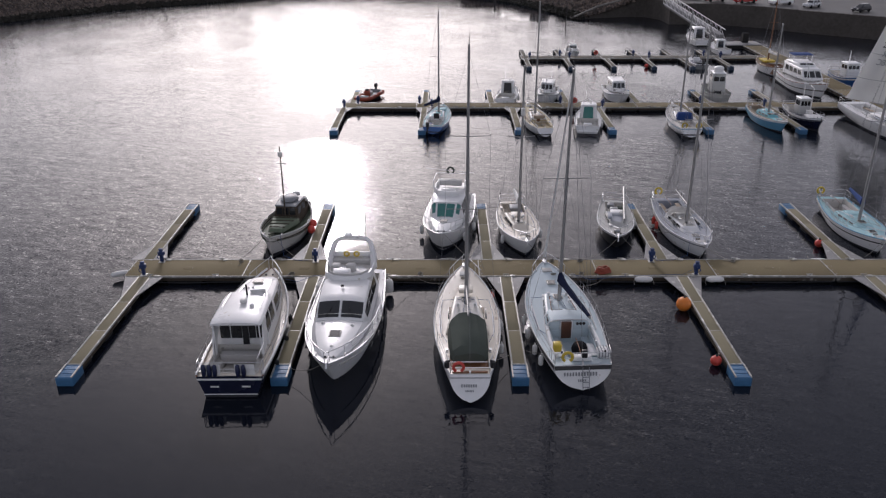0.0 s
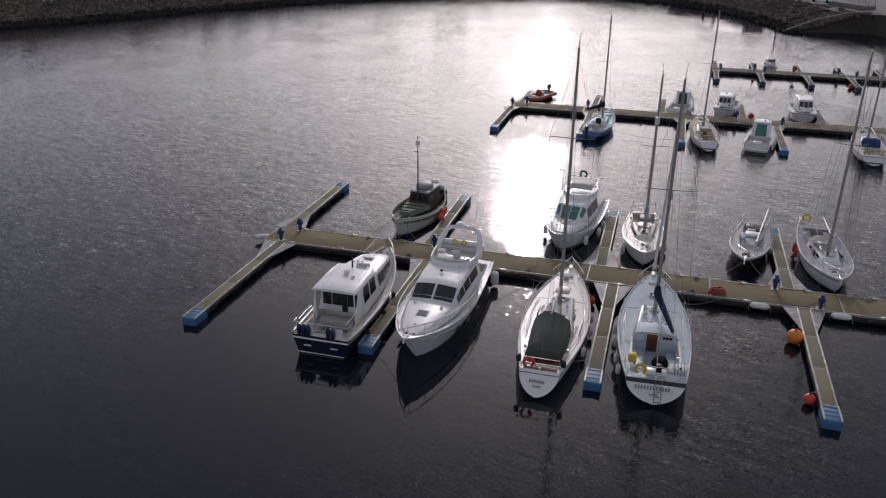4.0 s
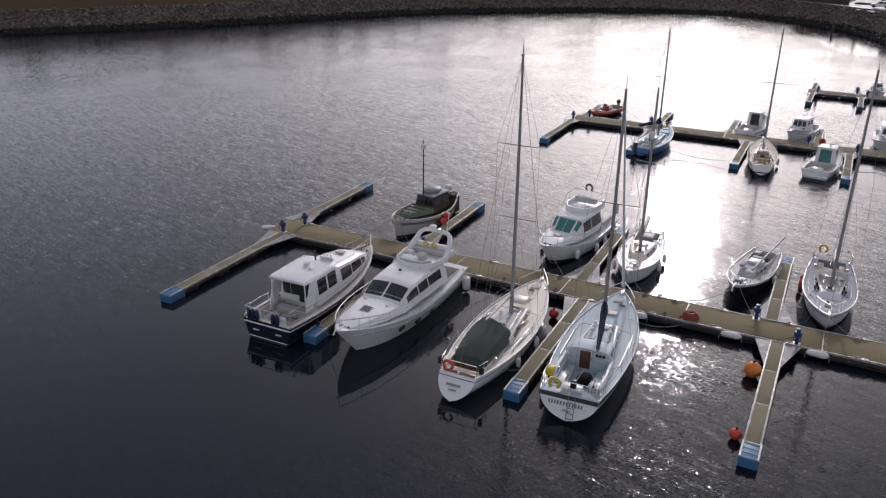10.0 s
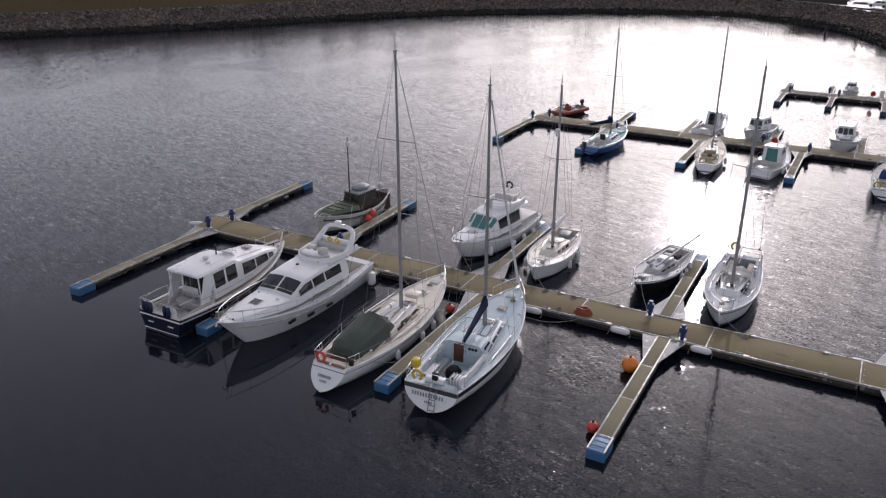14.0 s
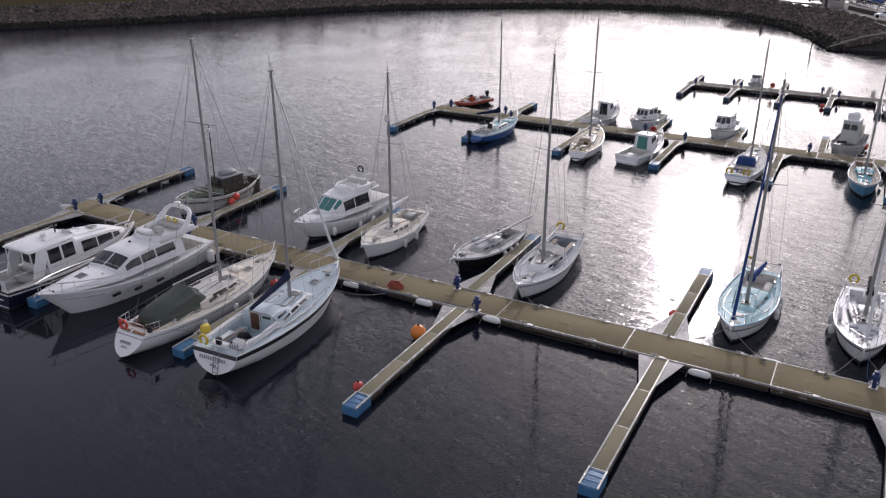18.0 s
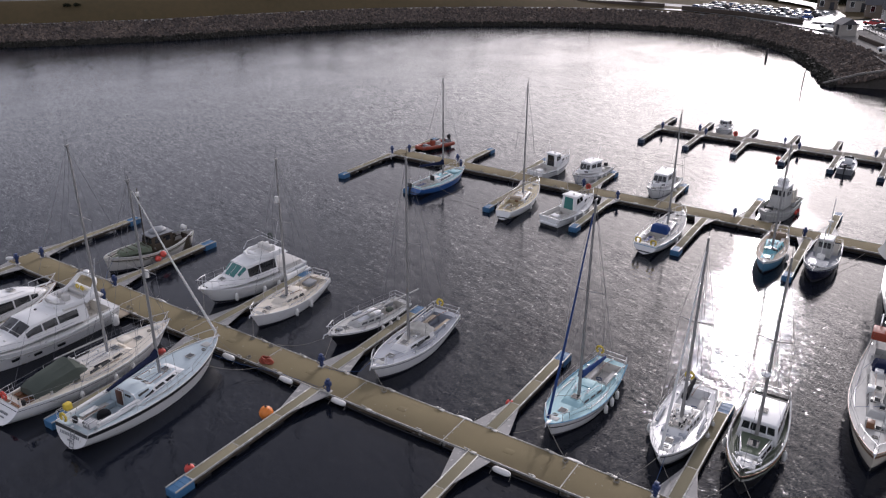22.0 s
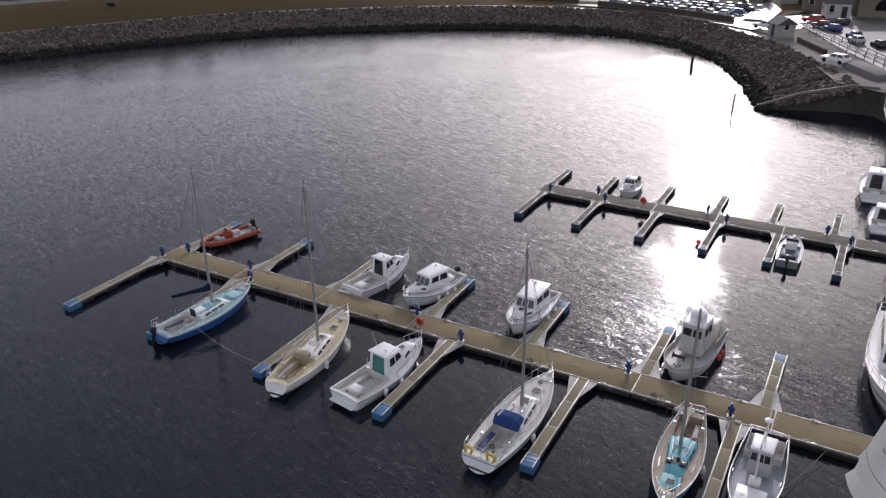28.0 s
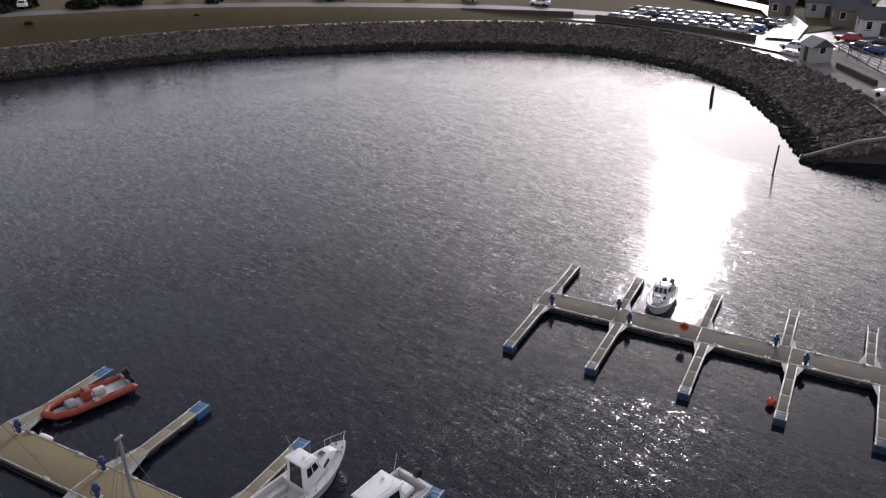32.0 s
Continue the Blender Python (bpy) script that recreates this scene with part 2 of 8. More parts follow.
RIPPLES = ((-0.6, (0.5, 1.1, 1), 1.1, 0.04), (-0.3, (0.3, 1.0, 1), 3.2, 0.14), (0.12, (0.6, 1.15, 1), 14.0, 0.35))
WATER_ROUGH = (0.04, 0.1)
WATER = water_material()
M = dict(
    white=mat("gelcoat_white", (0.78, 0.78, 0.77), 0.3, 0, 3, 0.05, 0.7, 0.02),
    cream=mat("gelcoat_cream", (0.74, 0.68, 0.58), 0.35, 0, 3, 0.06, 0.7, 0.02),
    paledeck=mat("nonslip_deck_pale", (0.62, 0.60, 0.56), 0.65, 0, 20, 0.08, 0.8, 0.1),
    bluedeck=mat("nonslip_deck_pale_blue", (0.50, 0.585, 0.62), 0.6, 0, 20, 0.08, 0.8, 0.1),
    turqdeck=mat("nonslip_deck_turquoise", (0.34, 0.56, 0.60), 0.6, 0, 20, 0.1, 0.8, 0.1),
    brightdeck=mat("deck_bright_turquoise", (0.16, 0.47, 0.54), 0.55, 0, 20, 0.1, 0.8, 0.1),
    greendeck=mat("deck_green", (0.11, 0.14, 0.09), 0.65, 0, 12, 0.12, 0.8, 0.1),
    greydeck=mat("nonslip_deck_grey", (0.36, 0.38, 0.42), 0.65, 0, 20, 0.1, 0.8, 0.1),
    navy=mat("hull_navy", (0.010, 0.013, 0.034), 0.25, 0, 3, 0.15, 0.6, 0.02),
    blue=mat("hull_blue", (0.03, 0.12, 0.36), 0.3, 0, 3, 0.12, 0.6, 0.02),
    skyblue=mat("hull_light_blue", (0.12, 0.32, 0.48), 0.35, 0, 3, 0.1, 0.6, 0.02),
    black=mat("hull_black", (0.012, 0.013, 0.015), 0.35, 0, 3, 0.15, 0.6, 0.03),
    grey=mat("paint_grey", (0.24, 0.25, 0.26), 0.5, 0, 5, 0.12, 0.8, 0.06),
    boot=mat("antifoul_dark", (0.03, 0.03, 0.035), 0.7, 0, 5, 0.3, 0.9, 0.1),
    teak=mat("varnished_teak", (0.22, 0.10, 0.045), 0.4, 0, 18, 0.25, 1.2, 0.1),
    mahogany=mat("varnished_mahogany", (0.10, 0.042, 0.024), 0.35, 0, 18, 0.25, 1.2, 0.1),
    teakdeck=mat("weathered_teak", (0.38, 0.31, 0.23), 0.7, 0, 16, 0.18, 1.0, 0.15),
    window=glass("window_smoked", (0.015, 0.017, 0.02)),
    teal=glass("window_teal", (0.04, 0.19, 0.17)),
    alloy=mat("mast_alloy", (0.36, 0.355, 0.345), 0.5, 0.5, 8, 0.1, 0.5, 0.03),
    steel=mat("stainless", (0.68, 0.68, 0.69), 0.42, 0.9, 8, 0.08, 1, 0.0),
    wire=mat("rigging_wire", (0.2, 0.2, 0.205), 0.65, 0.2, 8, 0.08, 1, 0.0),
    rope=mat("rope_pale", (0.30, 0.28, 0.24), 0.9, 0, 30, 0.2, 2, 0.2),
    rubber=mat("rubber_black", (0.018, 0.018, 0.02), 0.75, 0, 10, 0.2, 1, 0.1),
    vinyl=mat("fender_vinyl", (0.74, 0.73, 0.70), 0.45, 0, 6, 0.1, 1, 0.03),
    navyfender=mat("fender_navy", (0.012, 0.017, 0.06), 0.5, 0, 6, 0.1, 1, 0.03),
    bluefender=mat("fender_blue", (0.03, 0.06, 0.22), 0.45, 0, 6, 0.1, 1, 0.03),
    orange=mat("buoy_orange", (0.75, 0.22, 0.03), 0.45, 0, 6, 0.1, 1.5, 0.03),
    red=mat("buoy_red", (0.62, 0.07, 0.05), 0.45, 0, 6, 0.12, 1.5, 0.03),
    ribred=mat("rib_tube_orange_red", (0.29, 0.05, 0.022), 0.55, 0, 8, 0.1, 1.5, 0.05),
    yellow=mat("yellow_plastic", (0.62, 0.46, 0.05), 0.5, 0, 8, 0.12, 1.5, 0.05),
    canopy=mat("canvas_dark_green", (0.085, 0.10, 0.085), 0.85, 0, 25, 0.15, 1.2, 0.15),
    canvasnavy=mat("canvas_navy", (0.012, 0.018, 0.05), 0.85, 0, 25, 0.15, 1.2, 0.15),
    canvasblue=mat("canvas_blue", (0.03, 0.065, 0.20), 0.85, 0, 25, 0.15, 1.2, 0.15),
    canvasblack=mat("canvas_black", (0.012, 0.012, 0.015), 0.85, 0, 25, 0.15, 1.2, 0.15),
    sail=mat("sailcloth", (0.74, 0.74, 0.72), 0.7, 0, 10, 0.07, 0.8, 0.15),
    seat=mat("seat_vinyl", (0.50, 0.49, 0.47), 0.6, 0, 10, 0.1, 1, 0.05),
    mesh=mat("nonslip_mat_olive", (0.235, 0.195, 0.112), 0.85, 0, 22, 0.16, 0.35, 0.25, (0.15, 0.122, 0.076), 0, 0.12),
    edge=mat("galvanised_edge", (0.42, 0.41, 0.38), 0.5, 0.3, 9, 0.12, 0.8, 0.06),
    plate=mat("gusset_plate_grey", (0.27, 0.265, 0.26), 0.6, 0.2, 9, 0.14, 0.7, 0.08),
    bluecap=mat("end_cap_blue", (0.045, 0.15, 0.29), 0.5, 0, 9, 0.16, 1.0, 0.06),
    pedestal=mat("pedestal_blue", (0.018, 0.04, 0.13), 0.45, 0, 9, 0.12, 1.0, 0.03),
    float_=mat("float_concrete_dark", (0.028, 0.027, 0.026), 0.85, 0, 7, 0.25, 0.8, 0.2),
    timber=mat("fender_timber", (0.075, 0.06, 0.045), 0.85, 0, 9, 0.25, 0.8, 0.2),
    pile=mat("steel_pile", (0.035, 0.03, 0.028), 0.7, 0.2, 6, 0.3, 0.6, 0.2),
    rock=mat("armour_stone", (0.24, 0.185, 0.15), 0.9, 0, 1.8, 0.2, 0.25, 0.5, (0.075, 0.065, 0.06), 0, 0.5),
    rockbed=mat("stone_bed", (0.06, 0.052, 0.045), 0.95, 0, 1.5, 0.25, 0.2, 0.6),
    weedrock=mat("weeded_stone", (0.028, 0.027, 0.022), 0.8, 0, 1.8, 0.25, 0.25, 0.5),
    grass=mat("rough_grass", (0.10, 0.075, 0.038), 0.95, 0, 0.9, 0.2, 0.05, 0.4, (0.058, 0.05, 0.028)),
    asphalt=mat("asphalt", (0.085, 0.082, 0.078), 0.62, 0, 3, 0.2, 0.1, 0.15),
    tarmac=mat("dark_tarmac", (0.055, 0.053, 0.05), 0.6, 0, 3, 0.2, 0.1, 0.15),
    earthpath=mat("trodden_earth", (0.13, 0.11, 0.085), 0.8, 0, 3, 0.2, 0.15, 0.2),
    darkwall=mat("dark_stone_wall", (0.075, 0.06, 0.05), 0.9, 0, 3, 0.2, 0.3, 0.3),
    wetpath=mat("wet_concrete", (0.20, 0.20, 0.19), 0.42, 0, 2, 0.2, 0.12, 0.1),
    greymat=mat("weathered_grey_decking", (0.17, 0.155, 0.125), 0.85, 0, 18, 0.16, 0.4, 0.25, (0.11, 0.10, 0.085)),
    ropeblue=mat("rope_blue", (0.05, 0.10, 0.22), 0.9, 0, 30, 0.2, 2, 0.2),
    yellowdeck=mat("deck_faded_yellow", (0.60, 0.52, 0.34), 0.6, 0, 20, 0.1, 0.8, 0.1, (0.46, 0.38, 0.24)),
    fingermat=mat("weathered_olive_mat", (0.25, 0.225, 0.15), 0.85, 0, 20, 0.16, 0.4, 0.25, (0.17, 0.15, 0.10)),
    darkcap=mat("end_cap_dark_blue", (0.025, 0.05, 0.09), 0.5, 0, 9, 0.16, 1.0, 0.06),
    worn=mat("worn_pale_grey", (0.46, 0.46, 0.44), 0.6, 0, 5, 0.1, 0.8, 0.08),
    concrete=mat("quay_concrete", (0.20, 0.19, 0.175), 0.85, 0, 2, 0.2, 0.2, 0.2),
    quaystone=mat("quay_stone_wet", (0.10, 0.09, 0.08), 0.8, 0, 2, 0.25, 0.25, 0.3, None, 0, 0.2),
    hedge=mat("dark_scrub", (0.03, 0.034, 0.018), 0.95, 0, 2, 0.3, 0.2, 0.4, None, 0, 0.3),
    render=mat("rendered_wall", (0.36, 0.335, 0.30), 0.9, 0, 2, 0.12, 0.3, 0.1),
    whitewall=mat("whitewashed_wall", (0.50, 0.49, 0.46), 0.9, 0, 2, 0.1, 0.3, 0.1),
    stonewall=mat("sandstone_wall", (0.21, 0.175, 0.14), 0.9, 0, 3, 0.2, 0.3, 0.25),
    slate=mat("slate_roof", (0.06, 0.062, 0.07), 0.6, 0, 3, 0.2, 0.3, 0.2),
    tyre=mat("tyre", (0.015, 0.015, 0.016), 0.8, 0, 10, 0.2, 1, 0.1),
    engine=mat("outboard_black", (0.014, 0.014, 0.016), 0.35, 0, 6, 0.2, 1, 0.02),
    carwhite=mat("car_white", (0.7, 0.7, 0.7), 0.25, 0, 2, 0.05, 0.7, 0),
    carred=mat("car_red", (0.40, 0.02, 0.02), 0.25, 0, 2, 0.05, 0.7, 0),
    carblue=mat("car_blue", (0.02, 0.06, 0.22), 0.25, 0, 2, 0.05, 0.7, 0),
    carsilver=mat("car_silver", (0.45, 0.46, 0.47), 0.28, 0.6, 2, 0.05, 0.7, 0),
    carblack=mat("car_black", (0.015, 0.015, 0.018), 0.22, 0, 2, 0.05, 0.7, 0),
)


# mesh helpers
def thing(name, m, label, category, group="", kind=""):
    ob = new(name)
    ob.matrix_world = m
    ob.empty_display_size = 0.2
    return tagged(ob, label, category, group, kind)


def finish(bm, material, smooth):
    me = bpy.data.meshes.new("mesh")
    bmesh.ops.recalc_face_normals(bm, faces=bm.faces)
    bm.to_mesh(me)
    bm.free()
    me.materials.append(M[material] if isinstance(material, str) else material)
    if smooth:
        me.polygons.foreach_set("use_smooth", [True] * len(me.polygons))
        me.set_sharp_from_angle(angle=radians(smooth))
    return me


def part(name, bm, material, parent, label="", smooth=40, m=None):
    ob = new(name, finish(bm, material, smooth))
    ob.parent = parent
    if m is not None:
        ob.matrix_local = m
    return tagged(ob, label)


def again(ob, parent, m=None):
    """Another part on the same mesh."""
    o = new(ob.name.split(".")[0], ob.data)
    o.parent = parent
    if m is not None:
        o.matrix_local = m
    return o


def solo(name, bm, material, m, label, category, group="", kind="", smooth=40):
    ob = new(name, finish(bm, material, smooth))
    ob.matrix_world = m
    return tagged(ob, label, category, group, kind)


def box(bm, x0, x1, y0, y1, z0, z1, bevel=0.0):
    r = bmesh.ops.create_cube(bm, size=1, matrix=Matrix.LocRotScale(((x0 + x1) / 2, (y0 + y1) / 2, (z0 + z1) / 2), None, (abs(x1 - x0), abs(y1 - y0), abs(z1 - z0))))
    if bevel:
        vs = set(r["verts"])
        es = [e for e in bm.edges if e.verts[0] in vs and e.verts[1] in vs]
        bmesh.ops.bevel(bm, geom=es, offset=bevel, segments=2, affect="EDGES", profile=0.5)
    return bm


def boxed(*a, bevel=0.0):
    return box(bmesh.new(), *a, bevel=bevel)


def tube(bm, pts, r, n=6, r2=None, cap=True):
    pts = [Vector(p) for p in pts]
    rings = []
    for i, p in enumerate(pts):
        d = (pts[min(i + 1, len(pts) - 1)] - pts[max(i - 1, 0)]).normalized()
        a = d.orthogonal().normalized() if i == 0 else (rings_a - d * rings_a.dot(d)).normalized()
        rings_a = a
        b = d.cross(a)
        f = i / max(1, len(pts) - 1)
        rr = r if r2 is None else r + (r2 - r) * f
        rings.append([bm.verts.new(p + rr * (math.cos(2 * math.pi * k / n) * a + math.sin(2 * math.pi * k / n) * b)) for k in range(n)])
    for u, v in zip(rings, rings[1:]):
        for k in range(n):
            bm.faces.new((u[k], u[(k + 1) % n], v[(k + 1) % n], v[k]))
    if cap:
        bm.faces.new(rings[0][::-1])
        bm.faces.new(rings[-1])
    return bm


def tubed(pts, r, n=6, r2=None):
    return tube(bmesh.new(), pts, r, n, r2)


def lathe(profile, n=14, axis="z"):
    bm = bmesh.new()
    rings = []
    for r, z in profile:
        ring = []
        for k in range(n):
            c, s = math.cos(2 * math.pi * k / n) * r, math.sin(2 * math.pi * k / n) * r
            ring.append(bm.verts.new((c, s, z) if axis == "z" else (z, c, s) if axis == "x" else (c, z, s)))
        rings.append(ring)
    for u, v in zip(rings, rings[1:]):
        for k in range(n):
            bm.faces.new((u[k], u[(k + 1) % n], v[(k + 1) % n], v[k]))
    bm.faces.new(rings[0][::-1])
    bm.faces.new(rings[-1])
    return bm


def frustum(bm, low, high, bevel=0.0):
    """low, high: (y0, y1, half width at y0, half width at y1, z at y0, z at y1). Returns the side quads."""
    c = []
    for y0, y1, w0, w1, za, zb in (low, high):
        c += [(-w0, y0, za), (w0, y0, za), (w1, y1, zb), (-w1, y1, zb)]
    v = [bm.verts.new(p) for p in c]
    faces = [(3, 2, 1, 0), (4, 5, 6, 7), (0, 1, 5, 4), (1, 2, 6, 5), (2, 3, 7, 6), (3, 0, 4, 7)]
    fs = [bm.faces.new([v[i] for i in f]) for f in faces]
    if bevel:
        bmesh.ops.bevel(bm, geom=list({e for f in fs for e in f.edges}), offset=bevel, segments=3, affect="EDGES", profile=0.5)
    c = [Vector(p) for p in c]
    return {"aft": (c[0], c[1], c[5], c[4]), "right": (c[1], c[2], c[6], c[5]), "fore": (c[2], c[3], c[7], c[6]), "left": (c[3], c[0], c[4], c[7]), "top": (c[4], c[5], c[6], c[7])}


def pane(quad, u0, u1, v0, v1, thick=0.02, slant=0.0):
    """A thin bevelled pane on a quad (corners from lower left round), proud of it."""
    a, b, c, d = quad
    at = lambda u, v: (a * (1 - u) + b * u) * (1 - v) + (d * (1 - u) + c * u) * v
    nrm = (b - a).cross(d - a).normalized()
    bm = bmesh.new()
    q = [at(u0, v0), at(u1, v0), at(u1 - slant, v1), at(u0 + slant, v1)]
    lo = [bm.verts.new(p - nrm * 0.03) for p in q]
    mid = sum(q, Vector()) / 4
    hi = [bm.verts.new(mid + (p - mid) * 0.96 + nrm * thick) for p in q]
    for i in range(4):
        bm.faces.new((lo[i], lo[(i + 1) % 4], hi[(i + 1) % 4], hi[i]))
    bm.faces.new(hi)
    return bm


def sag(a, b, drop, n=9):
    a, b = Vector(a), Vector(b)
    return [a.lerp(b, i / (n - 1)) - Vector((0, 0, drop * 4 * (i / (n - 1)) * (1 - i / (n - 1)))) for i in range(n)]


def speckle(m, scale, cut, colour):
    """Small pale droppings and scuffs with a shape of their own."""
    n, l = m.node_tree.nodes, m.node_tree.links
    p = n["Principled BSDF"]
    co, tx, rg, mx = n.new("ShaderNodeNewGeometry"), n.new("ShaderNodeTexNoise"), n.new("ShaderNodeMapRange"), n.new("ShaderNodeMix")
    tx.inputs["Scale"].default_value, tx.inputs["Detail"].default_value = scale, 3
    rg.inputs[1].default_value, rg.inputs[2].default_value = cut, cut + 0.04
    mx.data_type = "RGBA"
    mx.inputs[7].default_value = (*colour, 1)
    old = p.inputs["Base Color"].links[0].from_socket
    l.new(co.outputs["Position"], tx.inputs["Vector"])
    l.new(tx.outputs["Fac"], rg.inputs[0])
    l.new(rg.outputs[0], mx.inputs[0])
    l.new(old, mx.inputs[6])
    l.new(mx.outputs[2], p.inputs["Base Color"])


speckle(M["mesh"], 4.0, 0.70, (0.42, 0.40, 0.35))
speckle(M["plate"], 3.0, 0.62, (0.40, 0.39, 0.37))
speckle(M["edge"], 2.5, 0.58, (0.62, 0.61, 0.58))
speckle(M["timber"], 2.0, 0.62, (0.20, 0.19, 0.17))
speckle(M["white"], 2.2, 0.68, (0.55, 0.52, 0.46))
speckle(M["paledeck"], 3.0, 0.64, (0.36, 0.34, 0.30))
speckle(M["cream"], 3.0, 0.66, (0.52, 0.42, 0.31))

# water
bm = bmesh.new()
S = 2600
n = 8
grid = [[bm.verts.new((-S + 2 * S * i / n, -S + 2 * S * j / n, 0)) for i in range(n + 1)] for j in range(n + 1)]
for j in range(n):
    for i in range(n):
        bm.faces.new((grid[j][i], grid[j][i + 1], grid[j + 1][i + 1], grid[j + 1][i]))
solo("water", bm, WATER, Matrix(), "dark rippled harbour water with sun glitter", "water", kind="structure", smooth=0)


# floating pontoons
DECK = 0.5
WALKWAYS = {  # centre y, width, first x, last x, section length, front tip y, back tip y
    "one": (12.65, 2.5, -23.6, 42.6, 7.72, 0.1, 24.2),
    "two": (55.6, 2.3, -15.2, 42.6, 8.2, 45.1, 63.5),
    "three": (85.0, 2.1, 7.4, 42.6, 6.2, 77.6, 91.4),
}
FRONT = {"one": (-22.3, -11.8, 0.1, 11.0, 22.6, 33.4), "two": (-15.0, -6.0, 3.8, 13.3, 23.0, 32.4), "three": (8.0, 13.8, 19.7, 25.3, 30.6, 35.9)}
BACK = {"one": (-22.9, -12.5, -0.9, 10.4, 22.3, 33.2), "two": (-14.3, -6.0, 1.6, 10.2, 18.3, 26.3, 33.7), "three": (8.0, 13.3, 19.2, 24.6, 29.7, 35.0)}
rnd = random.Random(4)


def walkway_section(length, width, mat_="mesh"):
    p = thing("pontoon_section", Matrix(), "matted floating walkway section with pale metal edges", "pontoon", "walkway sections")
    w, l = width / 2, length / 2
    part("deck", boxed(-l + 0.03, l - 0.03, -w + 0.06, w - 0.06, DECK - 0.06, DECK, bevel=0.01), mat_, p)
    for s in (-1, 1):
        part("edge_rail", boxed(-l + 0.02, l - 0.02, s * (w - 0.06), s * w, DECK - 0.1, DECK + 0.03, bevel=0.012), "edge", p)
        part("fender_board", boxed(-l + 0.05, l - 0.05, s * (w - 0.05), s * (w + 0.02), DECK - 0.30, DECK - 0.11, bevel=0.01), "timber", p)
    for e in (-1, 1):
        part("end_plate", boxed(e * (l - 0.03), e * (l - 0.005), -w, w, DECK - 0.12, DECK + 0.012), "edge", p)
    for k in range(3):
        x = -l + length * (k + 0.5) / 3
        part("float", boxed(x - length * 0.14, x + length * 0.14, -w + 0.12, w - 0.12, -0.35, DECK - 0.12, bevel=0.03), "float_", p)
    for x, s in ((-l * 0.55, -1), (l * 0.55, -1), (-l * 0.5, 1), (l * 0.5, 1)):
        bm = bmesh.new()
        box(bm, x - 0.05, x + 0.05, s * (w - 0.06) - 0.03, s * (w - 0.06) + 0.03, DECK + 0.03, DECK + 0.1)
        tube(bm, [(x - 0.2, s * (w - 0.06), DECK + 0.12), (x + 0.2, s * (w - 0.06), DECK + 0.12)], 0.028)
        part("mooring_cleat", bm, "edge", p)
    for s in (-1, 1):
        part("service_pipe", tubed([(-l + 0.05, s * (w + 0.05), DECK - 0.33), (0, s * (w + 0.06), DECK - 0.42), (l - 0.05, s * (w + 0.05), DECK - 0.33)], 0.04, 6), "rubber", p)
        for k in range(2):
            x = (-0.22 + 0.5 * k) * length
            part("edge_bracket", boxed(x - 0.16, x + 0.16, s * (w - 0.14), s * (w + 0.05), DECK - 0.04, DECK + 0.05, bevel=0.015), "edge", p)
    lid = part("access_lid", boxed(-0.3, 0.3, -0.22, 0.22, DECK - 0.01, DECK + 0.008, bevel=0.004), "mesh", p)
    for k in range(4):
        part("joint_bolt", lathe([(0.035, DECK), (0.035, DECK + 0.02), (0.01, DECK + 0.03)], 6), "edge", p, "", 40, pose(-l + 0.14, -w * 0.75 + w * 0.5 * k, 0))
    return p


def finger(length, width, gusset, cap, mat_="mesh", cap_m="bluecap"):
    """Root at the origin, running to +y."""
    p = thing("finger_pontoon", Matrix(), "narrow matted finger pontoon with blue end cap", "pontoon", "finger pontoons")
    w = width / 2
    end = length - cap
    k = 3
    for i in range(k):
        a, b = end * i / k, end * (i + 1) / k
        part("deck", boxed(-w + 0.05, w - 0.05, a + 0.012, b - 0.012, DECK - 0.06, DECK - 0.008, bevel=0.008), mat_, p)
        part("cross_bar", boxed(-w + 0.06, w - 0.06, b - 0.02, b + 0.02, DECK - 0.07, DECK - 0.002), "edge", p)
    for s in (-1, 1):
        part("edge_rail", boxed(s * (w - 0.085), s * w, 0.02, end, DECK - 0.1, DECK + 0.02, bevel=0.012), "edge", p)
        part("fender_board", boxed(s * (w - 0.05), s * (w + 0.02), 0.5, length - 0.1, DECK - 0.28, DECK - 0.11, bevel=0.01), "timber", p)
        bm = bmesh.new()
        lo = [(s * (w + 0.01), 0.02), (s * (w + gusset * 0.55), 0.02), (s * (w + 0.01), gusset * 1.9)]
        a = [bm.verts.new((x, y, DECK - 0.05)) for x, y in lo]
        b = [bm.verts.new((x, y, DECK - 0.012)) for x, y in lo]
        bm.faces.new(a)
        bm.faces.new(b)
        for i in range(3):
            bm.faces.new((a[i], a[(i + 1) % 3], b[(i + 1) % 3], b[i]))
        part("gusset_plate", bm, "plate", p, "grey triangular steel corner plate")
    c = part("end_cap", boxed(-w - 0.03, w + 0.03, end + 0.01, length, -0.1, DECK - 0.03, bevel=0.03), cap_m, p, "blue plastic end float")
    for i in range(4):
        y = end + 0.1 + (cap - 0.2) * i / 3
        part("rib", boxed(-w + 0.06, w - 0.06, y - 0.03, y + 0.03, DECK - 0.035, DECK - 0.012), cap_m, c)
    for s in (-1, 1):
        part("rim", boxed(s * (w - 0.05), s * (w + 0.025), end, length - 0.03, DECK - 0.05, DECK + 0.025), "edge", c, "pale rim")
    nf = 4
    for i in range(nf):
        y = 0.6 + (end - 1.6) * i / (nf - 1) + 0.3
        part("float", boxed(-w + 0.06, w - 0.06, y - 0.5, y + 0.5, -0.3, DECK - 0.1, bevel=0.03), "float_", p)
    return p


